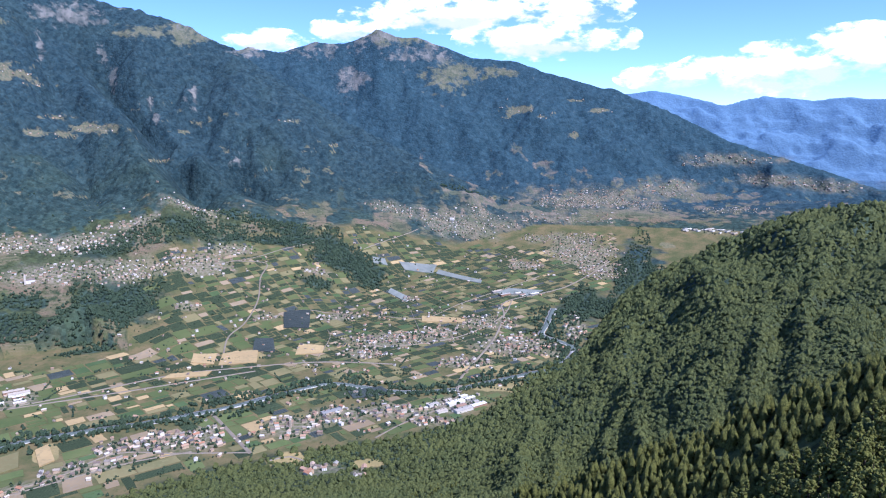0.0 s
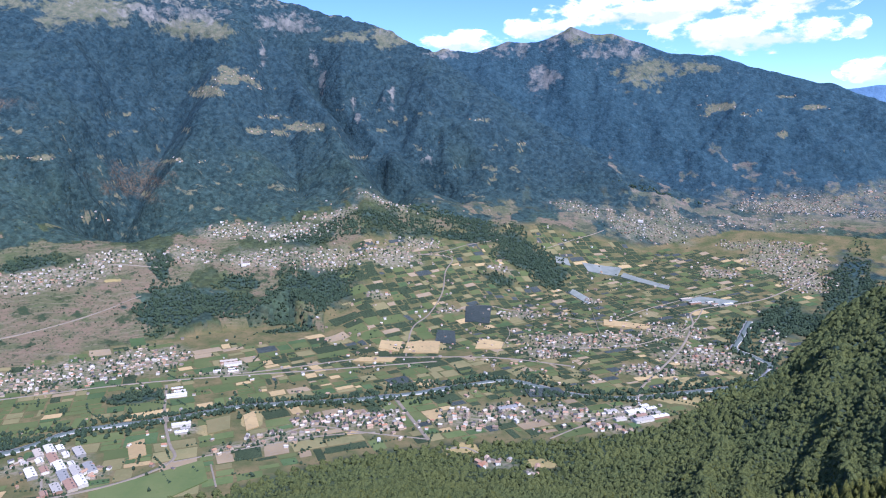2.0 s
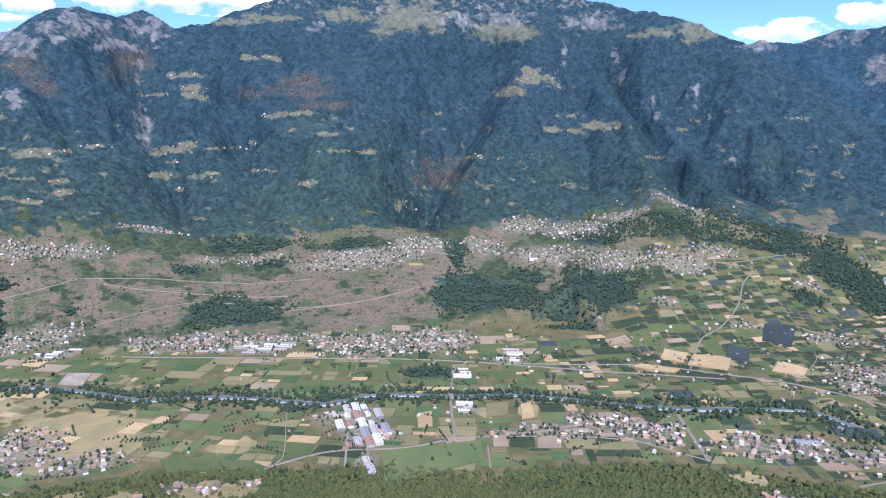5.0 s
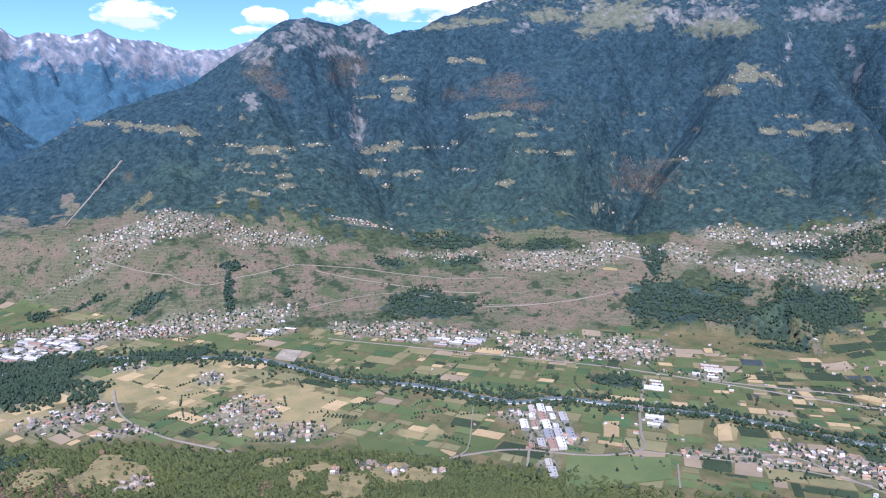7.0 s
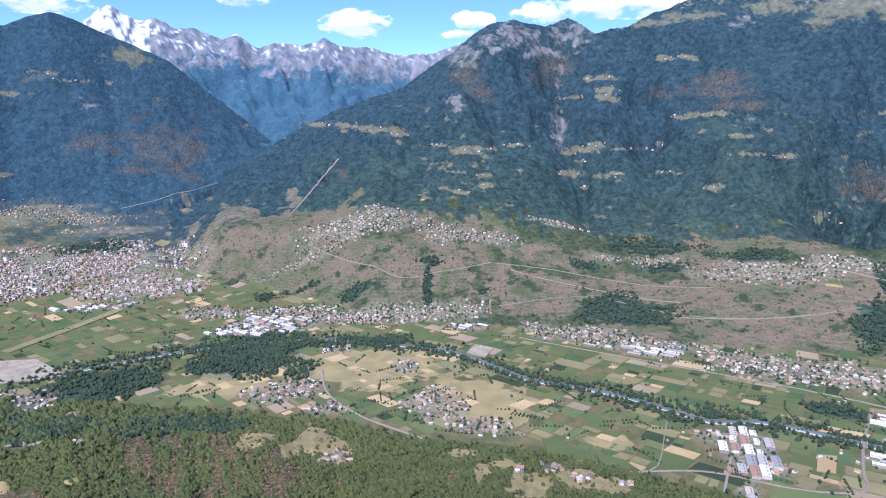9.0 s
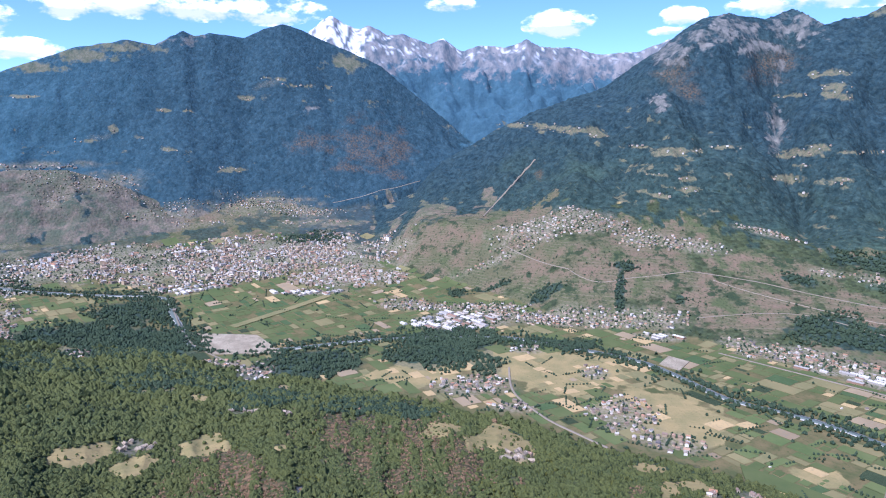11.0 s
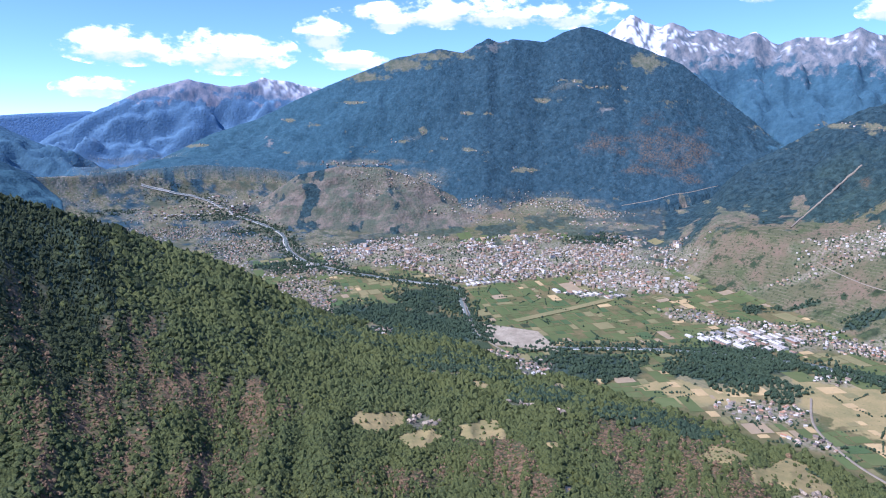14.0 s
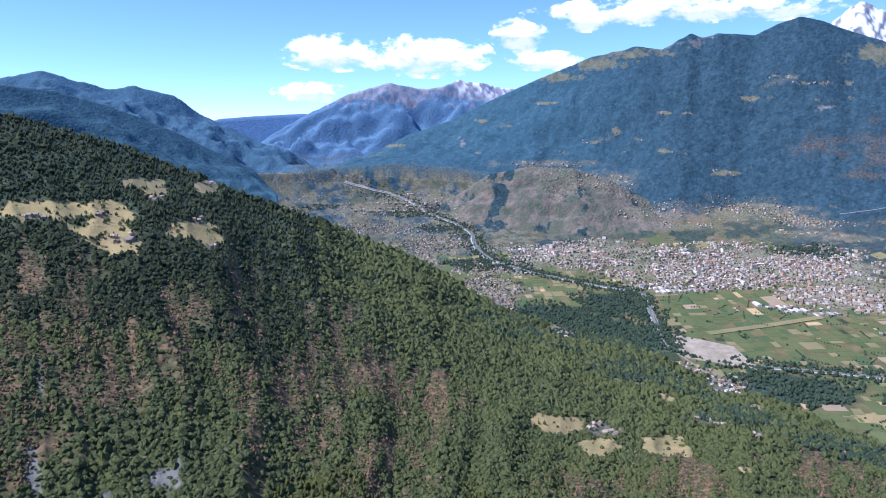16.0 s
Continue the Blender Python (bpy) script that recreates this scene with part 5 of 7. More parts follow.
    built = np.maximum(built, down * np.clip(fbm(x / 30, y / 30, 5) * 12 - 6.0, 0, 0.55))
    bare = np.maximum(ellipse_mask(x, y, BARE, wob, 0.25) * (1 - flank), 0.95 * scree)
    hill = south & (r < 2640)
    h_scrub, h_meadow, h_rocks, h_huts = (m * hill for m in hill_cover(az, r, z))
    scrub = h_scrub
    dry, bare = np.maximum(dry, h_meadow), np.maximum(bare, h_rocks)
    built = np.maximum(built, 0.6 * h_huts)
    far_yard = sight_mask(az, el, FAR_VILLAGES, fray, 0.7) * (r > 2600)
    around = sight_mask(az, el, [(a, e, 1.2 * w, 1.25 * h) for a, e, w, h in FAR_VILLAGES], fray, 0.8) * (r > 2600)
    vine, built = np.maximum(vine, 0.6 * around), np.maximum(built, 0.45 * far_yard)
    scrub = np.maximum(scrub, 0.45 * withered)
    # bare tops above the tree line; old snow on the highest northern peaks
    high = (z - np.where(az < 20, 1075, 1235) + 240 * (fbm(x / 170, y / 170, 4) - 0.5)) / 70
    high = np.where(r > 4600, (z - 900) / 60 + 2.5 * (fbm(x / 60, y / 60, 4) - 0.5), high)
    alp = np.clip(high, 0, 1) * (r > 3300) * np.where(top >= 4, 0.8, 1.0)
    bare = bare * np.interp(r, [2300, 2900], [1.0, 0.75])
    alp = np.where(top == 1, alp * 0.45, alp)
    bare = np.maximum(bare, 0.75 * alp * np.clip(fbm(x / 60, y / 60, 4) * 5 - 1.7, 0, 1))
    dry = np.where(flank > 0, dry * 0.8, dry * np.interp(r, [2300, 2900], [1.0, 0.6]))
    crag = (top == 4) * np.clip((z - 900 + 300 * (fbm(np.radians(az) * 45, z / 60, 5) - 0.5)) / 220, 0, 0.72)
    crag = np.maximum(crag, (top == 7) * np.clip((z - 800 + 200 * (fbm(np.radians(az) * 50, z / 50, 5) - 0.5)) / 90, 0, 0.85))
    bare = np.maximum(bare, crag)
    dry = np.maximum(dry, 0.3 * alp * (1 - bare) * (r < 4550))
    north = ((az > 62) & (az < 100) & (r > 4500)) | ((az > 114) & (az < 132) & (r > 4620))
    streak = fbm(az / 0.45 + 0.7 * el, el / 0.55, 5, True)
    white = ((az > 92.5) & (az < 96.6)).astype(float)
    snow = north * np.clip((el - 4.6 + 2.2 * white) / 1.5, 0, 1) * np.clip((streak - 0.77 + 0.26 * white) * 12, 0, 1)
    snow = np.maximum(snow, (top == 7) * (az < 124) * np.clip((el - 2.4) / 0.8, 0, 1) * np.clip((streak - 0.62) * 8, 0, 1))
    # spruce share, and how much haze is painted into the colour, massif by massif
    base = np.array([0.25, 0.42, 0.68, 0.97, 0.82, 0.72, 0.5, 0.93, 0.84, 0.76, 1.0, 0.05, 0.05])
    spruce_haze = base[top] + (top == 1) * (np.clip((r - 2900) / 1300, 0, 1) * 0.18 - np.clip((2950 - r) / 700, 0, 1) * 0.22)
    spruce_haze = np.where(top == 1, np.minimum(spruce_haze, 0.52), spruce_haze)
    spruce_haze = np.where(top == 2, np.interp(r, [3350, 3950], [0.36, 0.60]), spruce_haze)
    spruce_haze = np.where(top == 0, np.interp(r, [2000, 3800], [0.25, 0.6]), spruce_haze)
    spruce_haze = np.where((top == 0) & (az > 98), np.interp(r, [2500, 3500], [0.3, 0.45]) + 0.12 * np.clip((az - 112) / 6, 0, 1) * np.clip((r - 2850) / 300, 0, 1), spruce_haze)
    spruce_haze = np.where(top == 5, np.interp(az, [96, 106, 118], [0.60, 0.60, 0.76]), spruce_haze)
    spruce_haze = np.where(top == 11, np.interp(r, [700, 1700], [0.0, 0.3]), spruce_haze)
    spruce_haze = np.where((below > 0.25) & (r < 3000), 0.12, spruce_haze)
    spruce_haze = np.where((woods > 0.3) & (r < 3000), 0.36, spruce_haze)
    ob_alps = ob.data.attributes.new("alps", "FLOAT", "POINT")
    ob_alps.data.foreach_set("value", np.maximum(alps, 0.7 * alp * (r < 4550) * (top < 4)).astype(np.float32).ravel())
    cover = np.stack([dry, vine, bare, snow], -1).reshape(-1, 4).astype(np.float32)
    tone = np.stack([spruce_haze, scrub, farm, built], -1).reshape(-1, 4).astype(np.float32)
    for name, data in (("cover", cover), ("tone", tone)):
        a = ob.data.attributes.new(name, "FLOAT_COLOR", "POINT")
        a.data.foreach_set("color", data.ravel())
    return tagged(ob, "wide alpine valley with wooded mountainsides and farmed plain", "ground", kind="structure")


GROUND = build_ground()


# ---- draped strips: river, roads ----
def strip(name, points, width, material, lift, step=18.0, rag=0.0):
    pts = [np.array(p, dtype=float) for p in points]
    # smooth run through the points
    dense = []
    for i in range(len(pts) - 1):
        p0, p1, p2, p3 = pts[max(i - 1, 0)], pts[i], pts[i + 1], pts[min(i + 2, len(pts) - 1)]
        n = max(2, int(np.linalg.norm(p2 - p1) / step))
        for s in np.arange(n) / n:
            dense.append(0.5 * (2 * p1 + (p2 - p0) * s + (2 * p0 - 5 * p1 + 4 * p2 - p3) * s ** 2 + (3 * p1 - p0 - 3 * p2 + p3) * s ** 3))
    dense.append(pts[-1])
    d = np.array(dense)
    tang = np.gradient(d, axis=0)
    tang /= np.maximum(np.linalg.norm(tang, axis=1, keepdims=True), 1e-6)
    nrm = np.stack([-tang[:, 1], tang[:, 0]], -1)
    rr = np.hypot(d[:, 0], d[:, 1])
    w = width * 0.5 * (rr / unfold(rr)) ** 0.5
    cols = []
    for k in (-1, -0.33, 0.33, 1):
        ww = w * k * (1 + rag * (fbm(d[:, 0] / 40 + 5 * k, d[:, 1] / 40, 2) - 0.5))
        cols.append(d + nrm * ww[:, None])
    g = np.stack(cols, 1)
    z = ground_xy(g[..., 0], g[..., 1])
    z = np.maximum(z, z.mean(axis=1, keepdims=True)) + lift
    v = np.concatenate([g, z[..., None]], -1)
    low = v.copy()
    low[..., 2] -= lift + 2.0
    n = len(d)
    verts = np.concatenate([v.reshape(-1, 3), low[:, [0, 3]].reshape(-1, 3)])
    q = []
    for i in range(n - 1):
        for c in range(3):
            q.append((i * 4 + c, i * 4 + c + 1, i * 4 + c + 5, i * 4 + c + 4))
        b = n * 4 + i * 2
        q.append((b, i * 4, i * 4 + 4, b + 2))
        q.append((i * 4 + 3, b + 1, b + 3, i * 4 + 7))
    return mesh_object(name, verts, q, material, True)


for width, pts in RIVER:
    tagged(strip("river_bank", pts, width * 1.15, M_GRAVEL, 0.5, rag=1.2), "pale gravel banks along the valley river", "river bank", kind="structure")
    tagged(strip("water", pts, width * 0.72, M_WATER, 1.0, rag=0.8), "grey-green river winding along the valley floor", "river", kind="structure")
for n, (width, pts) in enumerate(ROADS):
    tagged(strip("road", pts, width * (0.74 if width > 4.9 else 0.5), M_ROAD, 1.2 + 0.03 * n), "pale asphalt road across the valley land", "road", kind="structure")


_u = np.linspace(0.02, 1, 14)
_spots = seen_from_here(PENSTOCK[0][0] + (PENSTOCK[1][0] - PENSTOCK[0][0]) * _u, PENSTOCK[0][1] + (PENSTOCK[1][1] - PENSTOCK[0][1]) * _u)
tagged(strip("penstock", [p[:2] for p in _spots if p], 6, M_ROAD, 3.5, rag=0.6), "pale straight cleared strip of a penstock down the mountain", "penstock", kind="structure")


# ---- zones for scattering ----
def inside(x, y, zones, grow=1.0):
    for cx, cy, ta, ra in zones:
        d = math.hypot(cx, cy)
        ux, uy = cx / d, cy / d
        dx, dy = x - cx, y - cy
        if ((dx * uy - dy * ux) / (ta * grow + 4)) ** 2 + ((dx * ux + dy * uy) / (ra * grow + 4)) ** 2 < 1:
            return True
    return False


def near_line(x, y, lines, gap):
    for width, pts in lines:
        for (x0, y0), (x1, y1) in zip(pts[:-1], pts[1:]):
            dx, dy = x1 - x0, y1 - y0
            s = min(1, max(0, ((x - x0) * dx + (y - y0) * dy) / (dx * dx + dy * dy + 1e-6)))
            if (x - x0 - s * dx) ** 2 + (y - y0 - s * dy) ** 2 < (gap + width / 2) ** 2:
                return True
    return False


def part(name, bm, material, parent=None, label=""):
    me = bpy.data.meshes.new(name)
    bm.to_mesh(me)
    bm.free()
    me.materials.append(material)
    ob = new(name, me)
    if parent:
        ob.parent = parent
    if label:
        tagged(ob, label)
    return ob


def az_of(x, y):
    a = math.degrees(math.atan2(-x, y))
    return a + 360 if a < -118 else a


# ---- scattering many alike shapes into one mesh ----
def gather(name, shapes, places, material, smooth=True, parent=None):
    """Joins copies of base shapes (verts, tris) at places (which, x, y, z, sx, sy, sz, turn)."""
    if not places:
        return None
    pl = np.array(places, dtype=np.float64)
    vs, fs, base = [], [], 0
    for w in range(len(shapes)):
        rows = pl[pl[:, 0] == w]
        if not len(rows):
            continue
        v, f = shapes[w]
        c, s = np.cos(rows[:, 7])[:, None], np.sin(rows[:, 7])[:, None]
        x, y, z = v[:, 0][None] * rows[:, 4:5], v[:, 1][None] * rows[:, 5:6], v[:, 2][None] * rows[:, 6:7]
        p = np.stack([x * c - y * s + rows[:, 1:2], x * s + y * c + rows[:, 2:3], z + rows[:, 3:4]], -1)
        vs.append(p.reshape(-1, 3))
        fs.append((f[None] + (np.arange(len(rows)) * len(v))[:, None, None] + base).reshape(-1, f.shape[1]))
        base += len(rows) * len(v)
    return mesh_object(name, np.concatenate(vs), np.concatenate(fs), material, smooth, parent)


def bm_arrays(bm):
    bmesh.ops.triangulate(bm, faces=bm.faces[:])
    bm.verts.ensure_lookup_table()
    v = np.array([p.co[:] for p in bm.verts])
    f = np.array([[q.index for q in t.verts] for t in bm.faces], dtype=np.int64)
    bm.free()
    return v, f


def round_crown(seed, rounds):
    """A lumpy broadleaf crown one metre across and about one high, its foot at zero."""
    rnd = random.Random(seed)
    bm = bmesh.new()
    bmesh.ops.create_icosphere(bm, subdivisions=rounds, radius=0.5)
    off = Vector((rnd.random() * 50, rnd.random() * 50, rnd.random() * 50))
    for v in bm.verts:
        k = 1 + 0.55 * noise.noise(v.co * 3.1 + off) + (0.24 if rounds > 1 else 0.36) * rnd.uniform(-1, 1)
        v.co = v.co * k
        v.co.z = v.co.z * (1.0 if v.co.z > 0 else 0.75) + 0.42
    # the underside of a closed canopy is never seen
    bmesh.ops.delete(bm, geom=[f for f in bm.faces if max(v.co.z for v in f.verts) < 0.36], context="FACES")
    return bm_arrays(bm)


def spire_crown(seed, segs=5):
    """A conifer crown one metre high: drooping tiers, narrow at the top, ragged in outline."""
    rnd = random.Random(seed)
    bm = bmesh.new()
    prof = [(0.28, 0.12), (0.17, 0.40), (0.21, 0.46)]
    rings = []
    for rad, h in prof:
        rings.append([bm.verts.new((rad * rnd.uniform(0.7, 1.25) * math.cos(6.2832 * i / segs), rad * rnd.uniform(0.7, 1.25) * math.sin(6.2832 * i / segs), h + rnd.uniform(-0.03, 0.03))) for i in range(segs)])
    top = bm.verts.new((0, 0, 1))
    for a, b in zip(rings[:-1], rings[1:]):
        for i in range(segs):
            bm.faces.new((a[i], a[(i + 1) % segs], b[(i + 1) % segs], b[i]))
    for i in range(segs):
        bm.faces.new((rings[-1][i], rings[-1][(i + 1) % segs], top))
    return bm_arrays(bm)


ROUND_NEAR = [round_crown(s, 2) for s in range(7)]
ROUND_FAR = [round_crown(s + 20, 1) for s in range(6)]
SPIRES = [spire_crown(s + 40) for s in range(5)]
rnd = random.Random(11)


def slope_limit(az):
    return float(np.interp(az, [n[0] for n in SLOPE_EDGE], [n[2] for n in SLOPE_EDGE]))


def forest_points():
    """Tree places over the near mountainside, closer together towards the standpoint."""
    pts = []
    r = 330.0
    while r < 2640:
        gap = 5.1 if r < 900 else 5.1 + (r - 900) * 0.0064
        step = math.degrees(gap / r)
        n = int(197 / step)
        for i in range(n):
            pts.append((-36.5 + (i + rnd.random()) * step, r + rnd.uniform(-0.5, 0.5) * gap, gap))
        r += gap
    a = np.array(pts)
    lim = np.interp(a[:, 0], [n[0] for n in SLOPE_EDGE], [n[2] for n in SLOPE_EDGE])
    a = a[a[:, 1] < lim + 15 * np.sin(a[:, 0] * 5)]
    z = sheet_z(a[:, 0], a[:, 1])
    el = np.degrees(np.arctan2(z - EYE, a[:, 1]))
    keep = el > -31.2
    a, z, el = a[keep], z[keep], el[keep]
    # leave out what lies behind the near spur and the brow of the slope
    seen = {}
    order = np.argsort(a[:, 1])
    vis = np.zeros(len(a), dtype=bool)
    for q in order:
        b = int(a[q, 0] * 3)
        if el[q] > seen.get(b, -90) - 1.3:
            vis[q] = True
        seen[b] = max(seen.get(b, -90), el[q])
    return a[vis], z[vis]


def build_forest():
    a, z = forest_points()
    x, y = -np.sin(np.radians(a[:, 0])) * a[:, 1], np.cos(np.radians(a[:, 0])) * a[:, 1]
    wob = 0.9 * (fbm(x / 45, y / 45, 4) - 0.5)
    scrub, meadow, rocks, huts = hill_cover(a[:, 0], a[:, 1], z)
    clear = np.maximum.reduce([meadow, rocks, huts, 0.9 * ellipse_mask(x, y, VILLAGES, wob, 0.2)])
    stand = fbm(x / 140 + 40, y / 140, 3)
    broad, far, spire, dead, upper, shade_dark = [], [], [], [], [], []
    singles = []
    for i in range(len(a)):
        if rnd.random() < clear[i] * 1.05:
            continue
        if scrub[i] > 0.15 and rnd.random() < 0.2 + 0.55 * scrub[i]:
            continue
        az, r, gap = a[i]
        size = (0.62 + 0.85 * rnd.random() ** 1.8) * gap * 1.30 * (1 - 0.55 * min(1, max(scrub[i], clear[i])))
        turn = rnd.uniform(0, 6.28)
        conifer = (az < -6 and r < 640 and rnd.random() < 0.85) or (stand[i] > 0.58 and rnd.random() < 0.3) or (az > 135 and r > 1180 and rnd.random() < 0.7)
        row = [0, x[i], y[i], z[i] - 0.26 * size, size, size, size, turn]
        if conifer:
            h = size * (rnd.uniform(1.25, 1.8) if r < 640 else rnd.uniform(0.75, 1.1))
            if az < -3 and r < 640:
                if rnd.random() < 0.40:
                    continue
                h = rnd.uniform(10, 19)
            row[4:7] = [h * 1.0, h * 1.0, h]
            if len(singles) < 150 and r < 620:
                singles.append(("conifer", row))
                continue
            row[0] = rnd.randrange(5)
            (upper if r > 1100 else spire).append(row)
        else:
            row[5] = size * rnd.uniform(0.75, 1.25)
            row[6] = size * rnd.uniform(0.6, 1.1)
            if len(singles) < 260 and r < 640 and 90 < az < 160:
                singles.append(("broadleaf", row))
                continue
            if scrub[i] > 0.2 and rnd.random() < 0.55 * scrub[i]:
                row[4:7] = [v * 0.9 for v in row[4:7]]
                row[0] = rnd.randrange(6)
                dead.append(row)
            elif r < 520:
                row[0] = rnd.randrange(7)
                broad.append(row)
            else:
                row[0] = rnd.randrange(6)
                # western broadleaf takes the dark spruce colour to imitate a shaded hillside
                (shade_dark if az > 131 and r > 880 and rnd.random() < (az - 131) / 8 else far).append(row)
    bush, brown = [], []
    ways = []
    for zones, thick in ((HILL_SCRUB, 130), (HILL_MEADOWS, 14)):
        for ca, ce, w, h in zones:
            for _ in range(int(thick * max(w * h, 0.4) ** 0.8)):
                t, q = rnd.uniform(0, 6.283), math.sqrt(rnd.random()) * 1.15
                ways.append((ca + q * w * math.cos(t), ce + q * h * math.sin(t), zones is HILL_MEADOWS))
    for (_, _, meadow), spot in zip(ways, seen_from_here([w[0] for w in ways], [w[1] for w in ways], 380.0, 2300.0)):
        if spot:
            s = rnd.uniform(1.4, 3.6) if not meadow or rnd.random() < 0.6 else rnd.uniform(4, 8)
            (bush if rnd.random() < 0.5 or meadow else brown).append([rnd.randrange(6), spot[0], spot[1], spot[2], s, s, s * rnd.uniform(0.7, 1.2), s * 9])
    far.extend(bush)
    dead.extend(brown)
    for ob, label in ((gather("broadleaf_forest", ROUND_NEAR, broad, M_BROAD), "dense green broadleaf wood on the steep near mountainside"),
                      (gather("slope_forest", ROUND_FAR, far, M_BROAD, False), "mixed green forest on the lower mountainside"),
                      (gather("conifer_forest", SPIRES, spire, M_CONIFER), "dark green conifers among the slope woods"),
                      (gather("spruce_forest", SPIRES, upper, M_SPRUCE_SHADE), "dark spruce forest on the upper mountainside"),
                      (gather("hill_forest", ROUND_FAR, shade_dark, M_SPRUCE_SHADE, False), "dark green mixed forest round the hill meadows, shade in its colour"),
                      (gather("withered_scrub", ROUND_FAR, dead, M_DEAD, False), "brown withered trees on the dry slope")):
        if ob:
            tagged(ob, label, "forest", kind="stuff")
    return singles


def tree_template(kind, seed):
    """One tree: tapered trunk with limbs, and a crown of many leaf clumps; one metre high."""
    r2 = random.Random(seed)
    ob = new("tree")
    bm = bmesh.new()
    bmesh.ops.create_cone(bm, segments=7, radius1=0.03, radius2=0.008, depth=0.85, cap_ends=True, matrix=Matrix.Translation((0, 0, 0.40)))
    for i in range(5):
        a, h = r2.uniform(0, 6.28), r2.uniform(0.3, 0.6)
        bmesh.ops.create_cone(bm, segments=5, radius1=0.012, radius2=0.004, depth=0.3, matrix=Matrix.Translation((0.1 * math.cos(a), 0.1 * math.sin(a), h)) @ Euler((0, 0.9, a)).to_matrix().to_4x4())
    part("trunk", bm, M_BARK, ob)
    bm = bmesh.new()
    for i in range(46):
        a, u = r2.uniform(0, 6.28), r2.random()
        if kind == "conifer":
            h = 0.08 + 0.88 * u
            rad = (1 - h) ** 0.7 * 0.36 * r2.uniform(0.45, 1.0)
            s = 0.035 + 0.085 * (1 - h)
        else:
            h = 0.22 + 0.62 * u
            rad = 0.36 * math.sqrt(max(0.05, 1 - ((h - 0.5) / 0.42) ** 2)) * r2.uniform(0.4, 1.0)
            s = r2.uniform(0.09, 0.16)
        made = bmesh.ops.create_icosphere(bm, subdivisions=1, radius=s, matrix=Matrix.Translation((rad * math.cos(a), rad * math.sin(a), h)) @ Euler((r2.random() * 3, r2.random() * 3, 0)).to_matrix().to_4x4() @ Matrix.Diagonal((1, 1, 0.7, 1)))
        for v in made["verts"]:
            v.co += Vector((r2.uniform(-1, 1), r2.uniform(-1, 1), r2.uniform(-1, 1))) * s * 0.35
    part("crown", bm, M_CONIFER if kind == "conifer" else M_BROAD, ob)
    return ob


def build_single_trees(singles):
    temps = {k: [tree_template(k, s + (70 if k == "conifer" else 90)) for s in range(4)] for k in ("conifer", "broadleaf")}
    for k in temps:
        for ob in temps[k]:
            tagged(ob, "tall green conifer standing on the near spur" if k == "conifer" else "full-crowned broadleaf tree on the steep slope", "tree", "trees on the near slope")
    used = set()
    for k, row in singles:
        i = rnd.randrange(4)
        base = temps[k][i]
        h = row[6] * (1.0 if k == "conifer" else 1.15)
        m = Matrix.Translation((row[1], row[2], row[3] + 0.4)) @ Euler((0, 0, row[7])).to_matrix().to_4x4()
        if (k, i) in used:
            ob = copy_thing(base, m)
        else:
            ob = base
            used.add((k, i))
            ob.matrix_basis = m
        ob.scale = (h, h, h)


build_single_trees(build_forest())


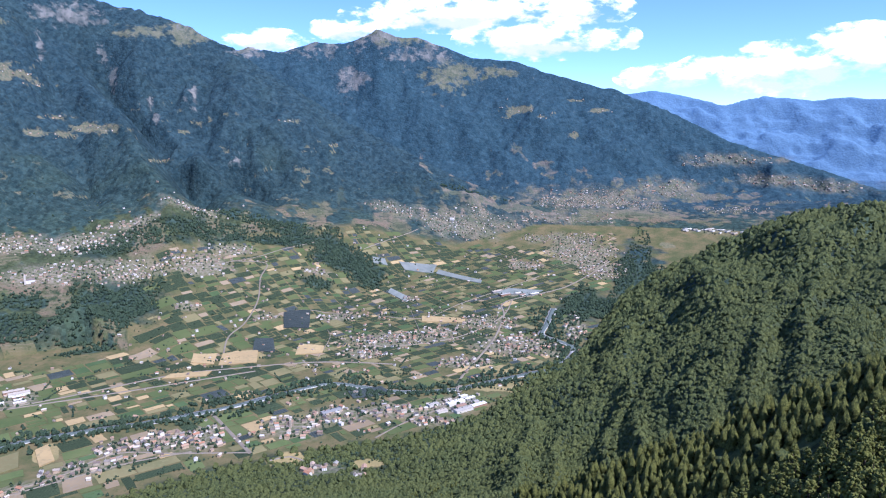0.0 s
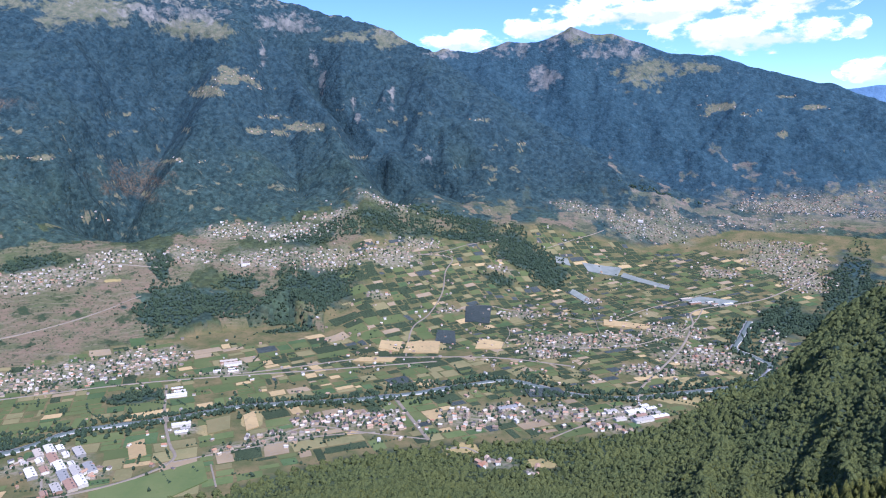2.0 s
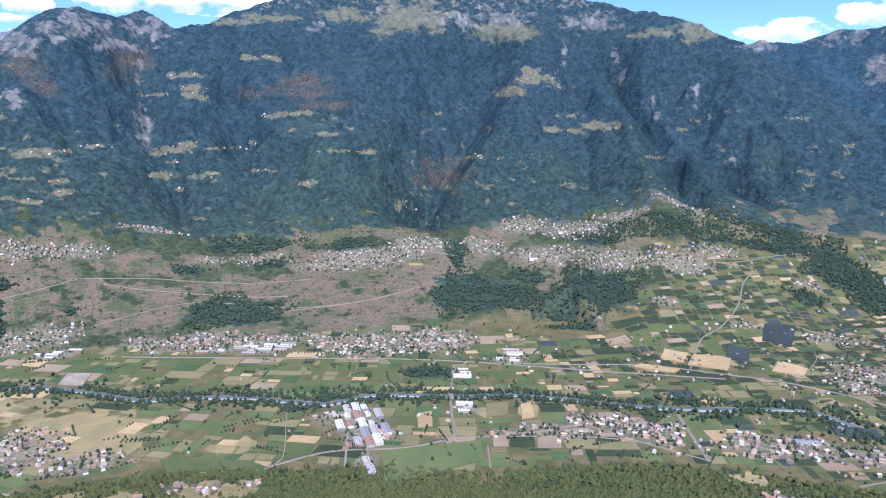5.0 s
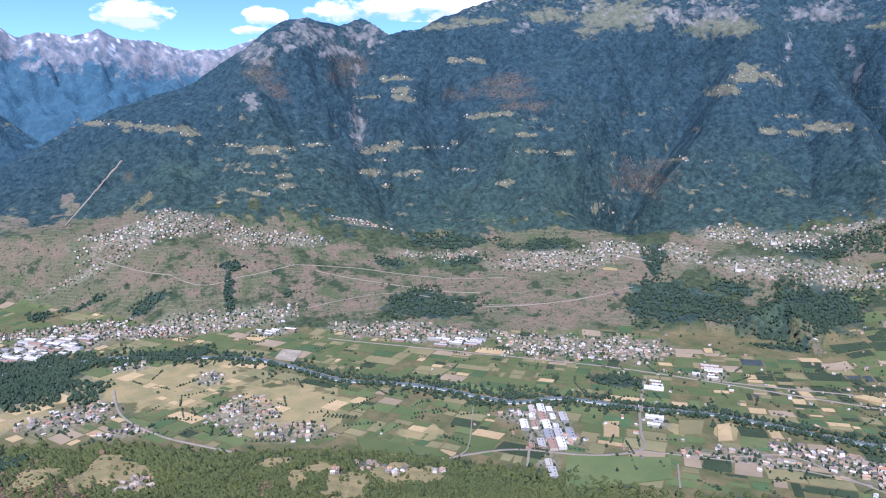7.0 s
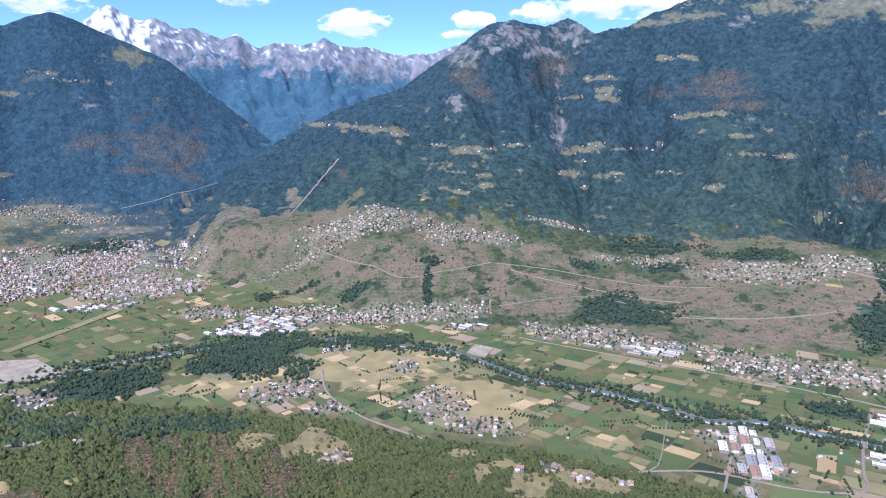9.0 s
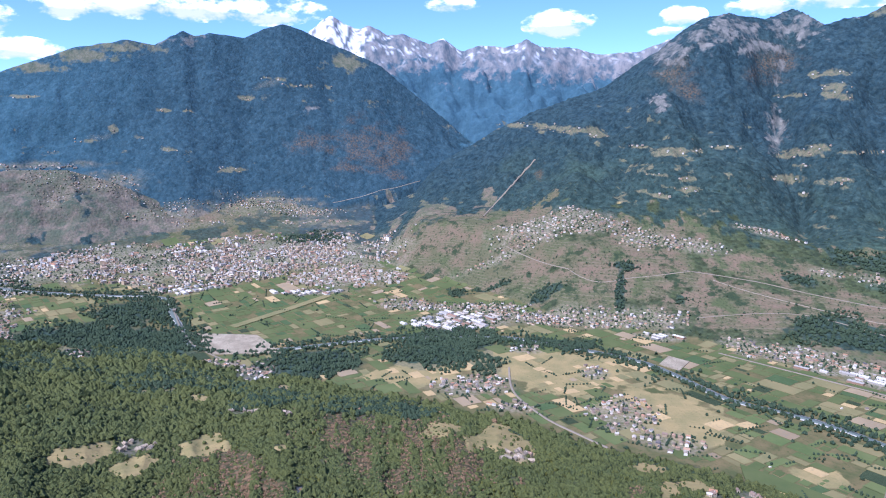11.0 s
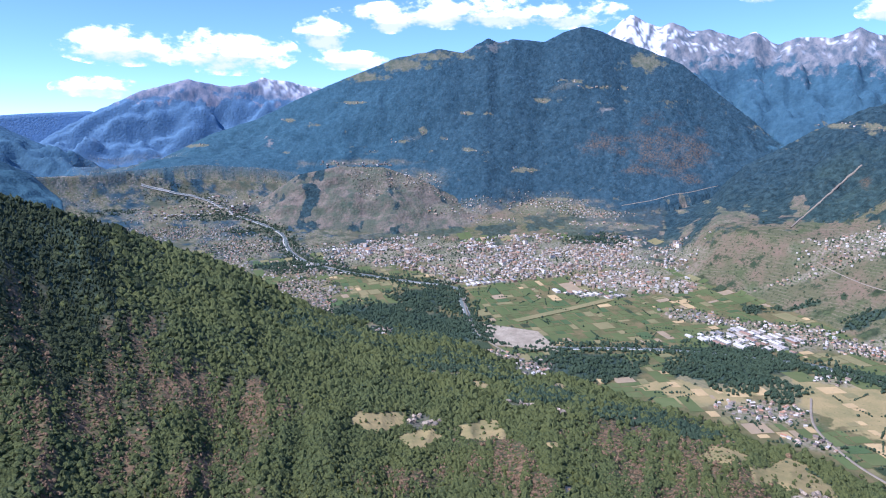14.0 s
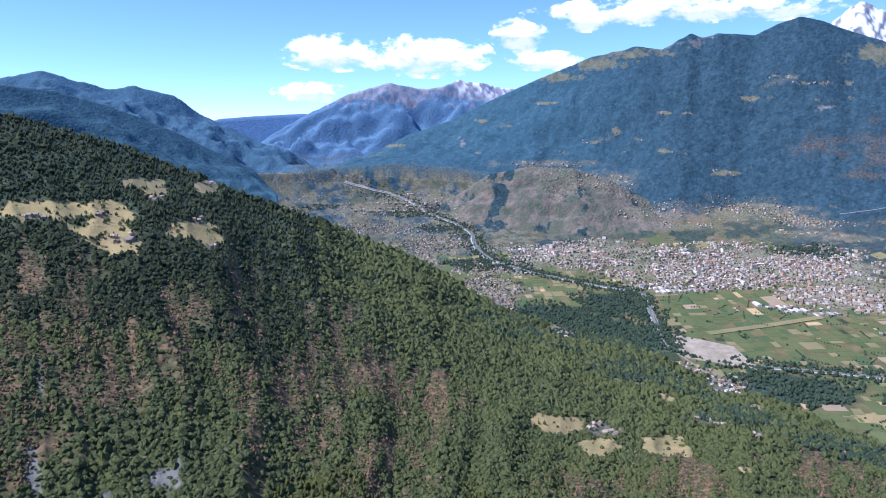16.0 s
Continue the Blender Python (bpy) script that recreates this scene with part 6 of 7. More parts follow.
# ---- trees of the valley ----
def valley_trees():
    rows = []

    def put(x, y, big=1.0):
        r = math.hypot(x, y)
        k = float(r / unfold(r)) ** 0.7
        s = rnd.uniform(6.5, 11.5) * big * k
        rows.append([rnd.randrange(6), x, y, 0, s, s, s * rnd.uniform(0.8, 1.2), rnd.uniform(0, 6.28)])

    for cx, cy, ta, ra in WOODS:
        d = math.hypot(cx, cy)
        if d > 3720:
            continue
        ux, uy = cx / d, cy / d
        n = min(1200, int(math.pi * ta * ra / 76))
        for _ in range(n):
            a, q = rnd.uniform(0, 6.283), rnd.random() ** 0.5 * 1.06
            q *= 1 + 0.25 * math.sin(a * 3 + cx) + 0.2 * math.sin(a * 5 + cy)
            tx, ty = q * math.cos(a) * ta, q * math.sin(a) * ra
            put(cx + uy * tx + ux * ty, cy - ux * tx + uy * ty)
    for width, pts in RIVER:
        for (x0, y0), (x1, y1) in zip(pts[:-1], pts[1:]):
            L = math.hypot(x1 - x0, y1 - y0)
            nx, ny = -(y1 - y0) / L, (x1 - x0) / L
            for _ in range(int(L / 1.3)):
                s, side = rnd.random(), rnd.choice((-1, 1))
                belt = width * 0.55 + abs(rnd.gauss(0, 22)) * (1.4 if vnoise(np.array(x0 / 90 + s), np.array(y0 / 90)) > 0.4 else 0.5)
                put(x0 + s * (x1 - x0) + nx * side * belt, y0 + s * (y1 - y0) + ny * side * belt)
    for cx, cy, ta, ra in VILLAGES + WORKS + CITY:
        d = math.hypot(cx, cy)
        ux, uy = cx / d, cy / d
        for _ in range(min(520, int(ta * ra / 130) + 3)):
            a, q = rnd.uniform(0, 6.283), math.sqrt(rnd.random()) * 1.15
            put(cx + uy * q * math.cos(a) * ta + ux * q * math.sin(a) * ra, cy - ux * q * math.cos(a) * ta + uy * q * math.sin(a) * ra, 0.72)
    for _ in range(3800):
        az, r = rnd.uniform(18, 98), rnd.uniform(2050, 2950)
        x, y = -math.sin(radians(az)) * r, math.cos(radians(az)) * r
        if r > np.interp(az, [n[0] for n in MAIN_FOOT], [n[2] for n in MAIN_FOOT]) and fbm(np.array(x / 90), np.array(y / 90), 3) > 0.47:
            put(x, y, rnd.uniform(0.28, 0.62))
    # lone trees and hedges on the plain and among the vineyards
    for _ in range(1700):
        az, r = rnd.uniform(-10, 125), rnd.uniform(1250, 3200)
        x, y = -math.sin(radians(az)) * r, math.cos(radians(az)) * r
        if rnd.random() < 0.55 and r < np.interp(az, [n[0] for n in MAIN_FOOT], [n[2] for n in MAIN_FOOT]) - 60:
            t, L = rnd.uniform(0, 3.14), rnd.uniform(20, 80)
            for s in np.arange(0, L, 9):
                put(x + s * math.cos(t), y + s * math.sin(t), 0.6)
        else:
            put(x, y, 0.75)
    arr = np.array(rows)
    arr[:, 3] = ground_xy(arr[:, 1], arr[:, 2]) - 0.8
    pits = [np.array(m[1:], dtype=float).mean(axis=0) for m in MARKED if m[0] == 8]
    keep = [list(q) for q in arr if all(math.hypot(q[1] - c[0], q[2] - c[1]) > 75 for c in pits)]
    for ob in (gather("valley_trees", ROUND_FAR, keep, M_RIPARIAN, False),):
        tagged(ob, "dark green trees along the river, hedges and village gardens", "trees", kind="stuff")


valley_trees()


# ---- fields ----
FLOW = math.atan2(-850, -1200)   # the run of the valley


def build_fields():
    farmland = tagged(new("farmland"), "patchwork of green, mown and stubble fields on the plain", "farmland", kind="structure")
    cells = []

    def split(cx, cy, w, d, depth):
        """Halves a block of land until the pieces are field-sized."""
        small = (w < 110 and d < 62) if cx < 1000 else (w < 70 and d < 40)
        if (small and rnd.random() < 0.5) or (w < 50 and d < 32):
            cells.append((cx, cy, w, d))
            return
        q = rnd.uniform(0.36, 0.64)
        if w / d > rnd.uniform(0.5, 1.9):
            split(cx - w / 2 + w * q / 2, cy, w * q, d, depth + 1)
            split(cx + w / 2 - w * (1 - q) / 2, cy, w * (1 - q), d, depth + 1)
        else:
            split(cx, cy - d / 2 + d * q / 2, w, d * q, depth + 1)
            split(cx, cy + d / 2 - d * (1 - q) / 2, w, d * (1 - q), depth + 1)

    for n, gx in enumerate(np.arange(-3900, 3600, 330)):
        for gy in np.arange(-2220, 2300, 240):
            split(gx, gy + (n % 3) * 70, 330, 240, 0)
    cf, sf = math.cos(FLOW), math.sin(FLOW)
    spots_xy = np.array([(-gx * cf + gy * sf - 1100, -gx * sf - gy * cf + 1150) for gx, gy, _, _ in cells])
    zz = ground_xy(spots_xy[:, 0], spots_xy[:, 1])
    e1 = ground_xy(spots_xy[:, 0] + 25, spots_xy[:, 1] + 25)
    pieces = []
    for (gx, gy, w, d), (x, y), z, zb in zip(cells, spots_xy, zz, e1):
        r, az = math.hypot(x, y), az_of(x, y)
        if not (-14 < az < 136) or not (1150 < r < (3350 if az < 108 else 3250)):
            continue
        turn = FLOW + 0.12 * math.sin(gx / 500) + 0.12 * math.sin(gy / 400)
        fan = -12 < az < 26 and r > 1850
        if z - float(plain(np.array(r), np.array(az))) > (22 if 22 < az < 36 else 3) and not fan:
            continue
        if any(math.hypot(x - kx, y - ky) < 1.5 * size for kx, ky, size, _ in KNOBS):
            continue
        if abs(z - zb) > 14 or r < slope_limit(az) + 30 or (fan and r > float(np.interp(az, [q[0] for q in MAIN_SHELF], [q[2] for q in MAIN_SHELF])) + 40 * math.sin(az * 2.1)):
            continue
        if inside(x, y, VILLAGES, 0.95) or inside(x, y, CITY + WORKS, 1.05) or inside(x, y, WOODS, 1.0) or near_line(x, y, RIVER, 30):
            continue
        green = inside(x, y, GREENS, 1.1)
        dryland = inside(x, y, DRY, 1.0)
        if rnd.random() < (0.8 if dryland else 0.12):
            continue
        u = rnd.random()
        if green:
            kind = 0 if u < 0.72 else 7 if u < 0.9 else 1
        elif dryland:
            kind = 2 if u < 0.62 else 1 if u < 0.9 else 3
        elif fan:
            kind = 4 if u < 0.55 else 5 if u < 0.61 else 0 if u < 0.76 else 1 if u < 0.87 else 2 if u < 0.89 else 3 if u < 0.93 else 7
        elif az < 30:
            kind = 0 if u < 0.32 else 4 if u < 0.56 else 1 if u < 0.72 else 5 if u < 0.76 else 2 if u < 0.84 else 3 if u < 0.92 else 7
        else:
            kind = 0 if u < 0.56 else 1 if u < 0.77 else 7 if u < 0.84 else 2 if u < 0.90 else 3 if u < 0.95 else 4
        c, q = math.cos(turn), math.sin(turn)
        w, d = w - rnd.uniform(2, 7), d - rnd.uniform(2, 6)
        skew = rnd.uniform(-0.12, 0.12)
        grid = []
        for i in range(4):
            for j in range(3):
                px, py = w * (i / 3 - 0.5), d * (j / 2 - 0.5)
                px += skew * py + rnd.uniform(-1, 1)
                grid.append((x + px * c - py * q, y + px * q + py * c))
        pieces.append((r, kind, np.array(grid)))
    for kind, a, b, c2, d2 in MARKED:
        a, b, c2, d2 = (np.array(q, dtype=float) for q in (a, b, c2, d2))
        grid = np.array([(a * (1 - i / 3) + b * i / 3) * (1 - j / 2) + (d2 * (1 - i / 3) + c2 * i / 3) * j / 2 for i in range(4) for j in range(3)])
        pieces.append((0.0, kind, grid))
    pieces.sort(key=lambda p: p[0])
    flat = np.array([(i * 3 + j, (i + 1) * 3 + j, (i + 1) * 3 + j + 1, i * 3 + j + 1) for i in range(3) for j in range(2)])
    rim = [0, 3, 6, 9, 10, 11, 8, 5, 2, 1]
    for count, (r, kind, g) in enumerate(pieces):
        z = ground_xy(g[:, 0], g[:, 1])
        v = np.column_stack([g, z + (2.4 if r == 0.0 else 0.5)])
        low = np.column_stack([g[rim], z[rim] - 1.5])
        side = np.array([(rim[a], 12 + a, 12 + (a + 1) % 10, rim[(a + 1) % 10]) for a in range(10)])
        verts, faces = np.concatenate([v, low]), np.concatenate([flat, side])
        if count < 300:
            mesh_object("field", verts, faces, M_FIELDS[kind], False, farmland)
        else:
            LATE.setdefault(kind, []).append((verts, faces))
    for kind, items in LATE.items():
        vs, fs, base = [], [], 0
        for v, f in items:
            vs.append(v)
            fs.append(f + base)
            base += len(v)
        tagged(mesh_object("far_fields", np.concatenate(vs), np.concatenate(fs), M_FIELDS[kind], False, farmland), kind="stuff")


LATE = {}
build_fields()


# ---- buildings ----
def gable_bm(w, d, h, rise, over=0.5):
    """Walls with gables and, apart, a two-pitched roof of some thickness; ridge along x."""
    walls = bmesh.new()
    c = [walls.verts.new((sx * w / 2, sy * d / 2, z)) for z in (-1.5, h) for sx, sy in ((-1, -1), (1, -1), (1, 1), (-1, 1))]
    ga, gb = walls.verts.new((-w / 2, 0, h + rise)), walls.verts.new((w / 2, 0, h + rise))
    for f in ((0, 1, 5, 4), (2, 3, 7, 6)):
        walls.faces.new([c[i] for i in f])
    walls.faces.new((c[1], c[2], c[6], gb, c[5]))
    walls.faces.new((c[3], c[0], c[4], ga, c[7]))
    roof = bmesh.new()
    e, s = w / 2 + over, rise / (d / 2)
    drop = over * s
    prof = [(-d / 2 - over, h - drop), (0, h + rise), (d / 2 + over, h - drop)]
    top = [[roof.verts.new((sx * e, py, pz + 0.35)) for py, pz in prof] for sx in (-1, 1)]
    bot = [[roof.verts.new((sx * e, py, pz + 0.05)) for py, pz in prof] for sx in (-1, 1)]
    for i in range(2):
        roof.faces.new((top[0][i], top[1][i], top[1][i + 1], top[0][i + 1]))
        roof.faces.new((bot[0][i + 1], bot[1][i + 1], bot[1][i], bot[0][i]))
        roof.faces.new((top[0][i + 1], bot[0][i + 1], bot[0][i], top[0][i]))
        roof.faces.new((top[1][i], bot[1][i], bot[1][i + 1], top[1][i + 1]))
    roof.faces.new((top[0][0], bot[0][0], bot[1][0], top[1][0]))
    roof.faces.new((top[1][2], bot[1][2], bot[0][2], top[0][2]))
    return walls, roof


def box_bm(x0, y0, z0, x1, y1, z1):
    bm = bmesh.new()
    bmesh.ops.create_cube(bm, size=1, matrix=Matrix.Translation(((x0 + x1) / 2, (y0 + y1) / 2, (z0 + z1) / 2)) @ Matrix.Diagonal((x1 - x0, y1 - y0, z1 - z0, 1)))
    return bm


def house_template(w, d, h, rise, roof_mat, wall_mat=None):
    ob = new("house")
    walls, roof = gable_bm(w, d, h, rise)
    part("wall", walls, wall_mat or M_WALL, ob)
    part("roof", roof, roof_mat, ob)
    part("chimney", box_bm(w * 0.22, -d * 0.25, h + rise * 0.4, w * 0.22 + 0.8, -d * 0.25 + 0.8, h + rise + 1.0), M_WALL, ob)
    for sx in (-1, 1):
        for k in range(2):
            part("window", box_bm(sx * w * 0.25 - 0.7, -d / 2 - 0.06, 1.0 + 2.9 * k, sx * w * 0.25 + 0.7, -d / 2 + 0.1, 2.5 + 2.9 * k), M_PANE, ob)
    return ob


def hall_template(w, d, h, shallow):
    ob = new("factory_hall")
    walls, roof = gable_bm(w, d, h, shallow, 0.3)
    part("wall", walls, M_SHED, ob)
    part("roof", roof, M_SHED, ob, "pale sheet roof")
    part("door", box_bm(-2.5, -d / 2 - 0.12, 0, 2.5, -d / 2 + 0.1, 4.5), M_PANE, ob)
    for i in range(3):
        part("skylight", box_bm(-w * 0.32 + i * w * 0.3 - 2, -d * 0.3, h + shallow * 0.4 + 0.3, -w * 0.32 + i * w * 0.3 + 2, -d * 0.16, h + shallow * 0.7 + 0.45), M_PANE, ob)
    return ob


M_PANE, _nt, _b = nodes_of("dark_panes")
_b.inputs["Base Color"].default_value = (0.05, 0.06, 0.07, 1)
_b.inputs["Roughness"].default_value = 0.15


def spots(zones, gap_x, gap_y, fill, jitter=0.28, yards=False):
    """Places in rows over the zones, each with its turn; the rows follow the valley or, to fit the camera's view, its
    sight line.
    """
    out = []
    for n, (cx, cy, ta, ra) in enumerate(zones):
        d = math.hypot(cx, cy)
        k = float(d / unfold(d)) ** 0.8
        ux, uy = cx / d, cy / d
        turn = FLOW + 0.5 * math.sin(n * 2.7)
        if yards:
            turn = math.atan2(uy, ux) + 0.15 if ra > 1.5 * ta else FLOW
        c, s = math.cos(turn), math.sin(turn)
        reach = max(ta, ra)
        gx, gy = gap_x * k, gap_y * k
        for i in range(-int(reach / gx) - 1, int(reach / gx) + 2):
            for j in range(-int(reach / gy) - 1, int(reach / gy) + 2):
                px = (i + rnd.uniform(-jitter, jitter)) * gx
                py = (j + rnd.uniform(-jitter, jitter)) * gy
                dx, dy = px * c - py * s, px * s + py * c
                q = ((dx * uy - dy * ux) / ta) ** 2 + ((dx * ux + dy * uy) / ra) ** 2
                if q > 1.5 or rnd.random() > fill * (0.6 if d > 3050 and fill < 0.7 else 1.0) * (1.15 - 0.62 * q):
                    continue
                out.append((cx + dx, cy + dy, turn + (0 if yards else rnd.choice((0, 0, 1.5708)) + rnd.uniform(-0.15, 0.15)), k))
    return out


TAKEN = {}


def vacant(x, y, size):
    key = (round(x / size), round(y / size))
    for a in (-1, 0, 1):
        for b in (-1, 0, 1):
            for ox, oy in TAKEN.get((key[0] + a, key[1] + b, size), ()):
                if (ox - x) ** 2 + (oy - y) ** 2 < size * size * 0.7:
                    return False
    TAKEN.setdefault((key[0], key[1], size), []).append((x, y))
    return True


def joined_shape(*bms):
    return [bm_arrays(b) for b in bms]


def build_halls():
    temps = [hall_template(*q) for q in ((44, 17, 6, 1.3), (30, 15, 5.5, 1.2), (52, 19, 6.5, 1.6), (22, 13, 5, 1.0))]
    for ob in temps:
        tagged(ob, "long factory hall with a pale sheet roof beside the road", "factory", "factory halls in the valley")
    places = sorted((p for p in spots(WORKS, 46, 22, 0.85, 0.12, True) if vacant(p[0], p[1], 19)), key=lambda p: math.hypot(p[0], p[1]))
    used = set()
    zz = ground_xy(np.array([p[0] for p in places]), np.array([p[1] for p in places]))
    for (x, y, turn, k), z in zip(places[:260], zz):
        i = rnd.randrange(4)
        m = Matrix.Translation((x, y, float(z))) @ Euler((0, 0, turn)).to_matrix().to_4x4()
        if i in used:
            ob = copy_thing(temps[i], m)
        else:
            ob = temps[i]
            used.add(i)
            ob.matrix_basis = m
        ob.scale = (k * 0.9, k * 0.9, k * 0.9)


build_halls()


def build_houses():
    sizes = ((11, 9, 6.2, 2.2), (13, 10, 6.5, 2.6), (9, 8, 5.5, 2.0), (16, 10, 7.0, 2.6), (12, 11, 8.5, 2.4), (10, 7, 5.0, 2.2))
    temps = [house_template(*q, M_TILE if i % 2 else M_ROOF) for i, q in enumerate(sizes)]
    stone = house_template(11, 8, 4.5, 2.6, M_STONE, M_STONE)
    for ob in temps:
        tagged(ob, "plastered village house with a pitched tiled roof", "house", "village houses")
    tagged(stone, "old stone house with a stone slab roof", "house", "village houses")
    huts = [(a + rnd.uniform(-1, 1) * w, e + rnd.uniform(-1, 1) * h) for a, e, w, h in HILL_HAMLETS for _ in range(4 + int(14 * w * max(h, 0.25)))]
    huts = [(p[0], p[1], rnd.uniform(0, 3.1), 1.0) for p in seen_from_here([q[0] for q in huts], [q[1] for q in huts], 380.0, 2300.0) if p]
    stone_zone = [(x, y, 3, 3) for x, y, _, _ in huts if y < 200]
    places = [p for p in spots(VILLAGES, 16, 14, 0.60, 0.42) if vacant(p[0], p[1], 10) and not near_line(p[0], p[1], ROADS, 3) and not near_line(p[0], p[1], RIVER, 14)]
    places += [p for p in huts if vacant(p[0], p[1], 9)]
    places.sort(key=lambda p: math.hypot(p[0], p[1]))
    zz = ground_xy(np.array([p[0] for p in places]), np.array([p[1] for p in places]))
    used = set()
    far = []
    for n, ((x, y, turn, k), z) in enumerate(zip(places, zz)):
        i = rnd.randrange(6)
        if n < 300:
            base, key = (stone, 9) if inside(x, y, stone_zone, 1.2) else (temps[i], i)
            m = Matrix.Translation((x, y, float(z))) @ Euler((0, 0, turn)).to_matrix().to_4x4()
            if key in used:
                ob = copy_thing(base, m)
            else:
                used.add(key)
                ob = base
                ob.matrix_basis = m
            f = rnd.uniform(0.68, 0.92)
            ob.scale = (f, f, f)
        else:
            f = (0.55 + 0.3 * rnd.random()) * k ** 0.25
            far.append([i, x, y, z, k * f, k * f, k * f * rnd.uniform(0.7, 1.1), turn])
    # hamlets on the mountain pastures
    ways = [(a + rnd.uniform(-1, 1) * max(w, 0.3), e + rnd.uniform(-1, 1) * max(h, 0.15) * 0.8) for a, e, w, h in PASTURES for _ in range(min(6, 1 + int(w * 3)))]
    for spot in seen_from_here([w[0] for w in ways], [w[1] for w in ways]):
        if spot:
            f = rnd.uniform(0.4, 0.75)
            far.append([rnd.randrange(6), *spot, f, f, f, rnd.uniform(0, 3.1)])
    # settlements on the foothills and far down the valley
    ways = [(a + rnd.uniform(-1, 1) * w, e + rnd.uniform(-1, 1) * h) for a, e, w, h in FAR_VILLAGES for _ in range(8 + int(34 * w * h))]
    for spot in seen_from_here([w[0] for w in ways], [w[1] for w in ways]):
        if spot:
            f = rnd.uniform(0.4, 0.8)
            far.append([rnd.randrange(6), *spot, f * rnd.uniform(1, 1.7), f, 0.8 * f, rnd.uniform(0, 3.1)])
    # farmsteads strewn over the plain and the fan of the side valley
    lone = []
    while len(lone) < 420:
        az, r = rnd.triangular(-13, 60, 0), rnd.uniform(1350, 3150)
        x, y = -math.sin(radians(az)) * r, math.cos(radians(az)) * r
        if az > 27 and r > np.interp(az, [n[0] for n in MAIN_FOOT], [n[2] for n in MAIN_FOOT]):
            continue
        if r > slope_limit(az) + 40 and not inside(x, y, WOODS) and not near_line(x, y, RIVER, 25) and (near_line(x, y, ROADS, 40) or rnd.random() < 0.35) and vacant(x, y, 10):
            lone.append((x, y))
    for (x, y), z in zip(lone, ground_xy(np.array([p[0] for p in lone]), np.array([p[1] for p in lone]))):
        f = rnd.uniform(0.42, 0.75)
        far.append([rnd.randrange(6), x, y, z, f, f, f, rnd.uniform(0, 3.1)])
    shapes = [joined_shape(*gable_bm(*q)) for q in sizes]
    town = tagged(new("village_houses"), "clustered pale houses with brown and grey roofs", "houses", kind="stuff")
    gather("walls", [s[0] for s in shapes], far, M_WALL, False, town)
    for tag, mat in ((0, M_ROOF), (1, M_TILE)):
        gather("roofs", [s[1] for s in shapes], [f for n, f in enumerate(far) if n % 2 == tag], mat, False, town)
    # the city: taller blocks, closely set
    blocks = ((12, 11, 9, 2.2), (19, 11, 11, 2.2), (10, 10, 7, 2.4), (16, 12, 13, 0.6), (22, 11, 10, 2.4))
    rows = []
    for x, y, turn, k in spots(CITY, 14.5, 12.5, 0.86, 0.42):
        green = float(fbm(np.array(x / 70), np.array(y / 70), 3))
        if green < 0.60 and vacant(x, y, 9.5) and not near_line(x, y, RIVER, 14):
            f = k * rnd.uniform(0.5, 0.85) * (1.7 if rnd.random() < 0.07 else 1.0)
            rows.append([rnd.randrange(5), x, y, 0, f, f * rnd.uniform(0.8, 1.3), f * rnd.uniform(0.5, 1.1), turn])
    zc = ground_xy(np.array([q[1] for q in rows]), np.array([q[2] for q in rows]))
    for q, z in zip(rows, zc):
        q[3] = z
    shapes = [joined_shape(*gable_bm(*q, 0.3)) for q in blocks]
    city = tagged(new("city_blocks"), "dense pale town of tall blocks with tiled roofs", "city", kind="stuff")
    gather("walls", [s[0] for s in shapes], rows, M_WALL, False, city)
    for tag, mat in ((0, M_TILE), (1, M_ROOF), (2, M_SHED)):
        gather("roofs", [s[1] for s in shapes], [f for n, f in enumerate(rows) if (n * 7 % 10 < 6 and tag == 0) or (6 <= n * 7 % 10 < 8 and tag == 1) or (n * 7 % 10 >= 8 and tag == 2)], mat, False, city)


build_houses()


# ---- churches and the river bridge ----
def church_template():
    ob = new("church")
    walls, roof = gable_bm(26, 13, 10, 4.0)
    part("nave", walls, M_WALL, ob)
    part("roof", roof, M_ROOF, ob)
    part("bell_tower", box_bm(11, 5, -1.5, 16, 10, 24), M_WALL, ob, "tall pale bell tower")
    bm = bmesh.new()
    bmesh.ops.create_cone(bm, cap_ends=True, segments=4, radius1=3.9, radius2=0.1, depth=7, matrix=Matrix.Translation((13.5, 7.5, 27.5)) @ Euler((0, 0, 0.785)).to_matrix().to_4x4())
    part("spire", bm, M_TILE, ob)
    part("apse", box_bm(-17, -4, -1.5, -13, 4, 7), M_WALL, ob)
    return tagged(ob, "white village church with a tall square bell tower", "church", "village churches")


def build_churches():
    base = church_template()
    for n, (x, y, size) in enumerate(CHURCHES):
        z = float(ground_xy(np.array([x]), np.array([y]))[0])
        m = Matrix.Translation((x, y, z)) @ Euler((0, 0, FLOW + 0.4 * n)).to_matrix().to_4x4()
        ob = base if n == 0 else copy_thing(base, m)
        ob.matrix_basis = m
        ob.scale = (size, size, size)


build_churches()


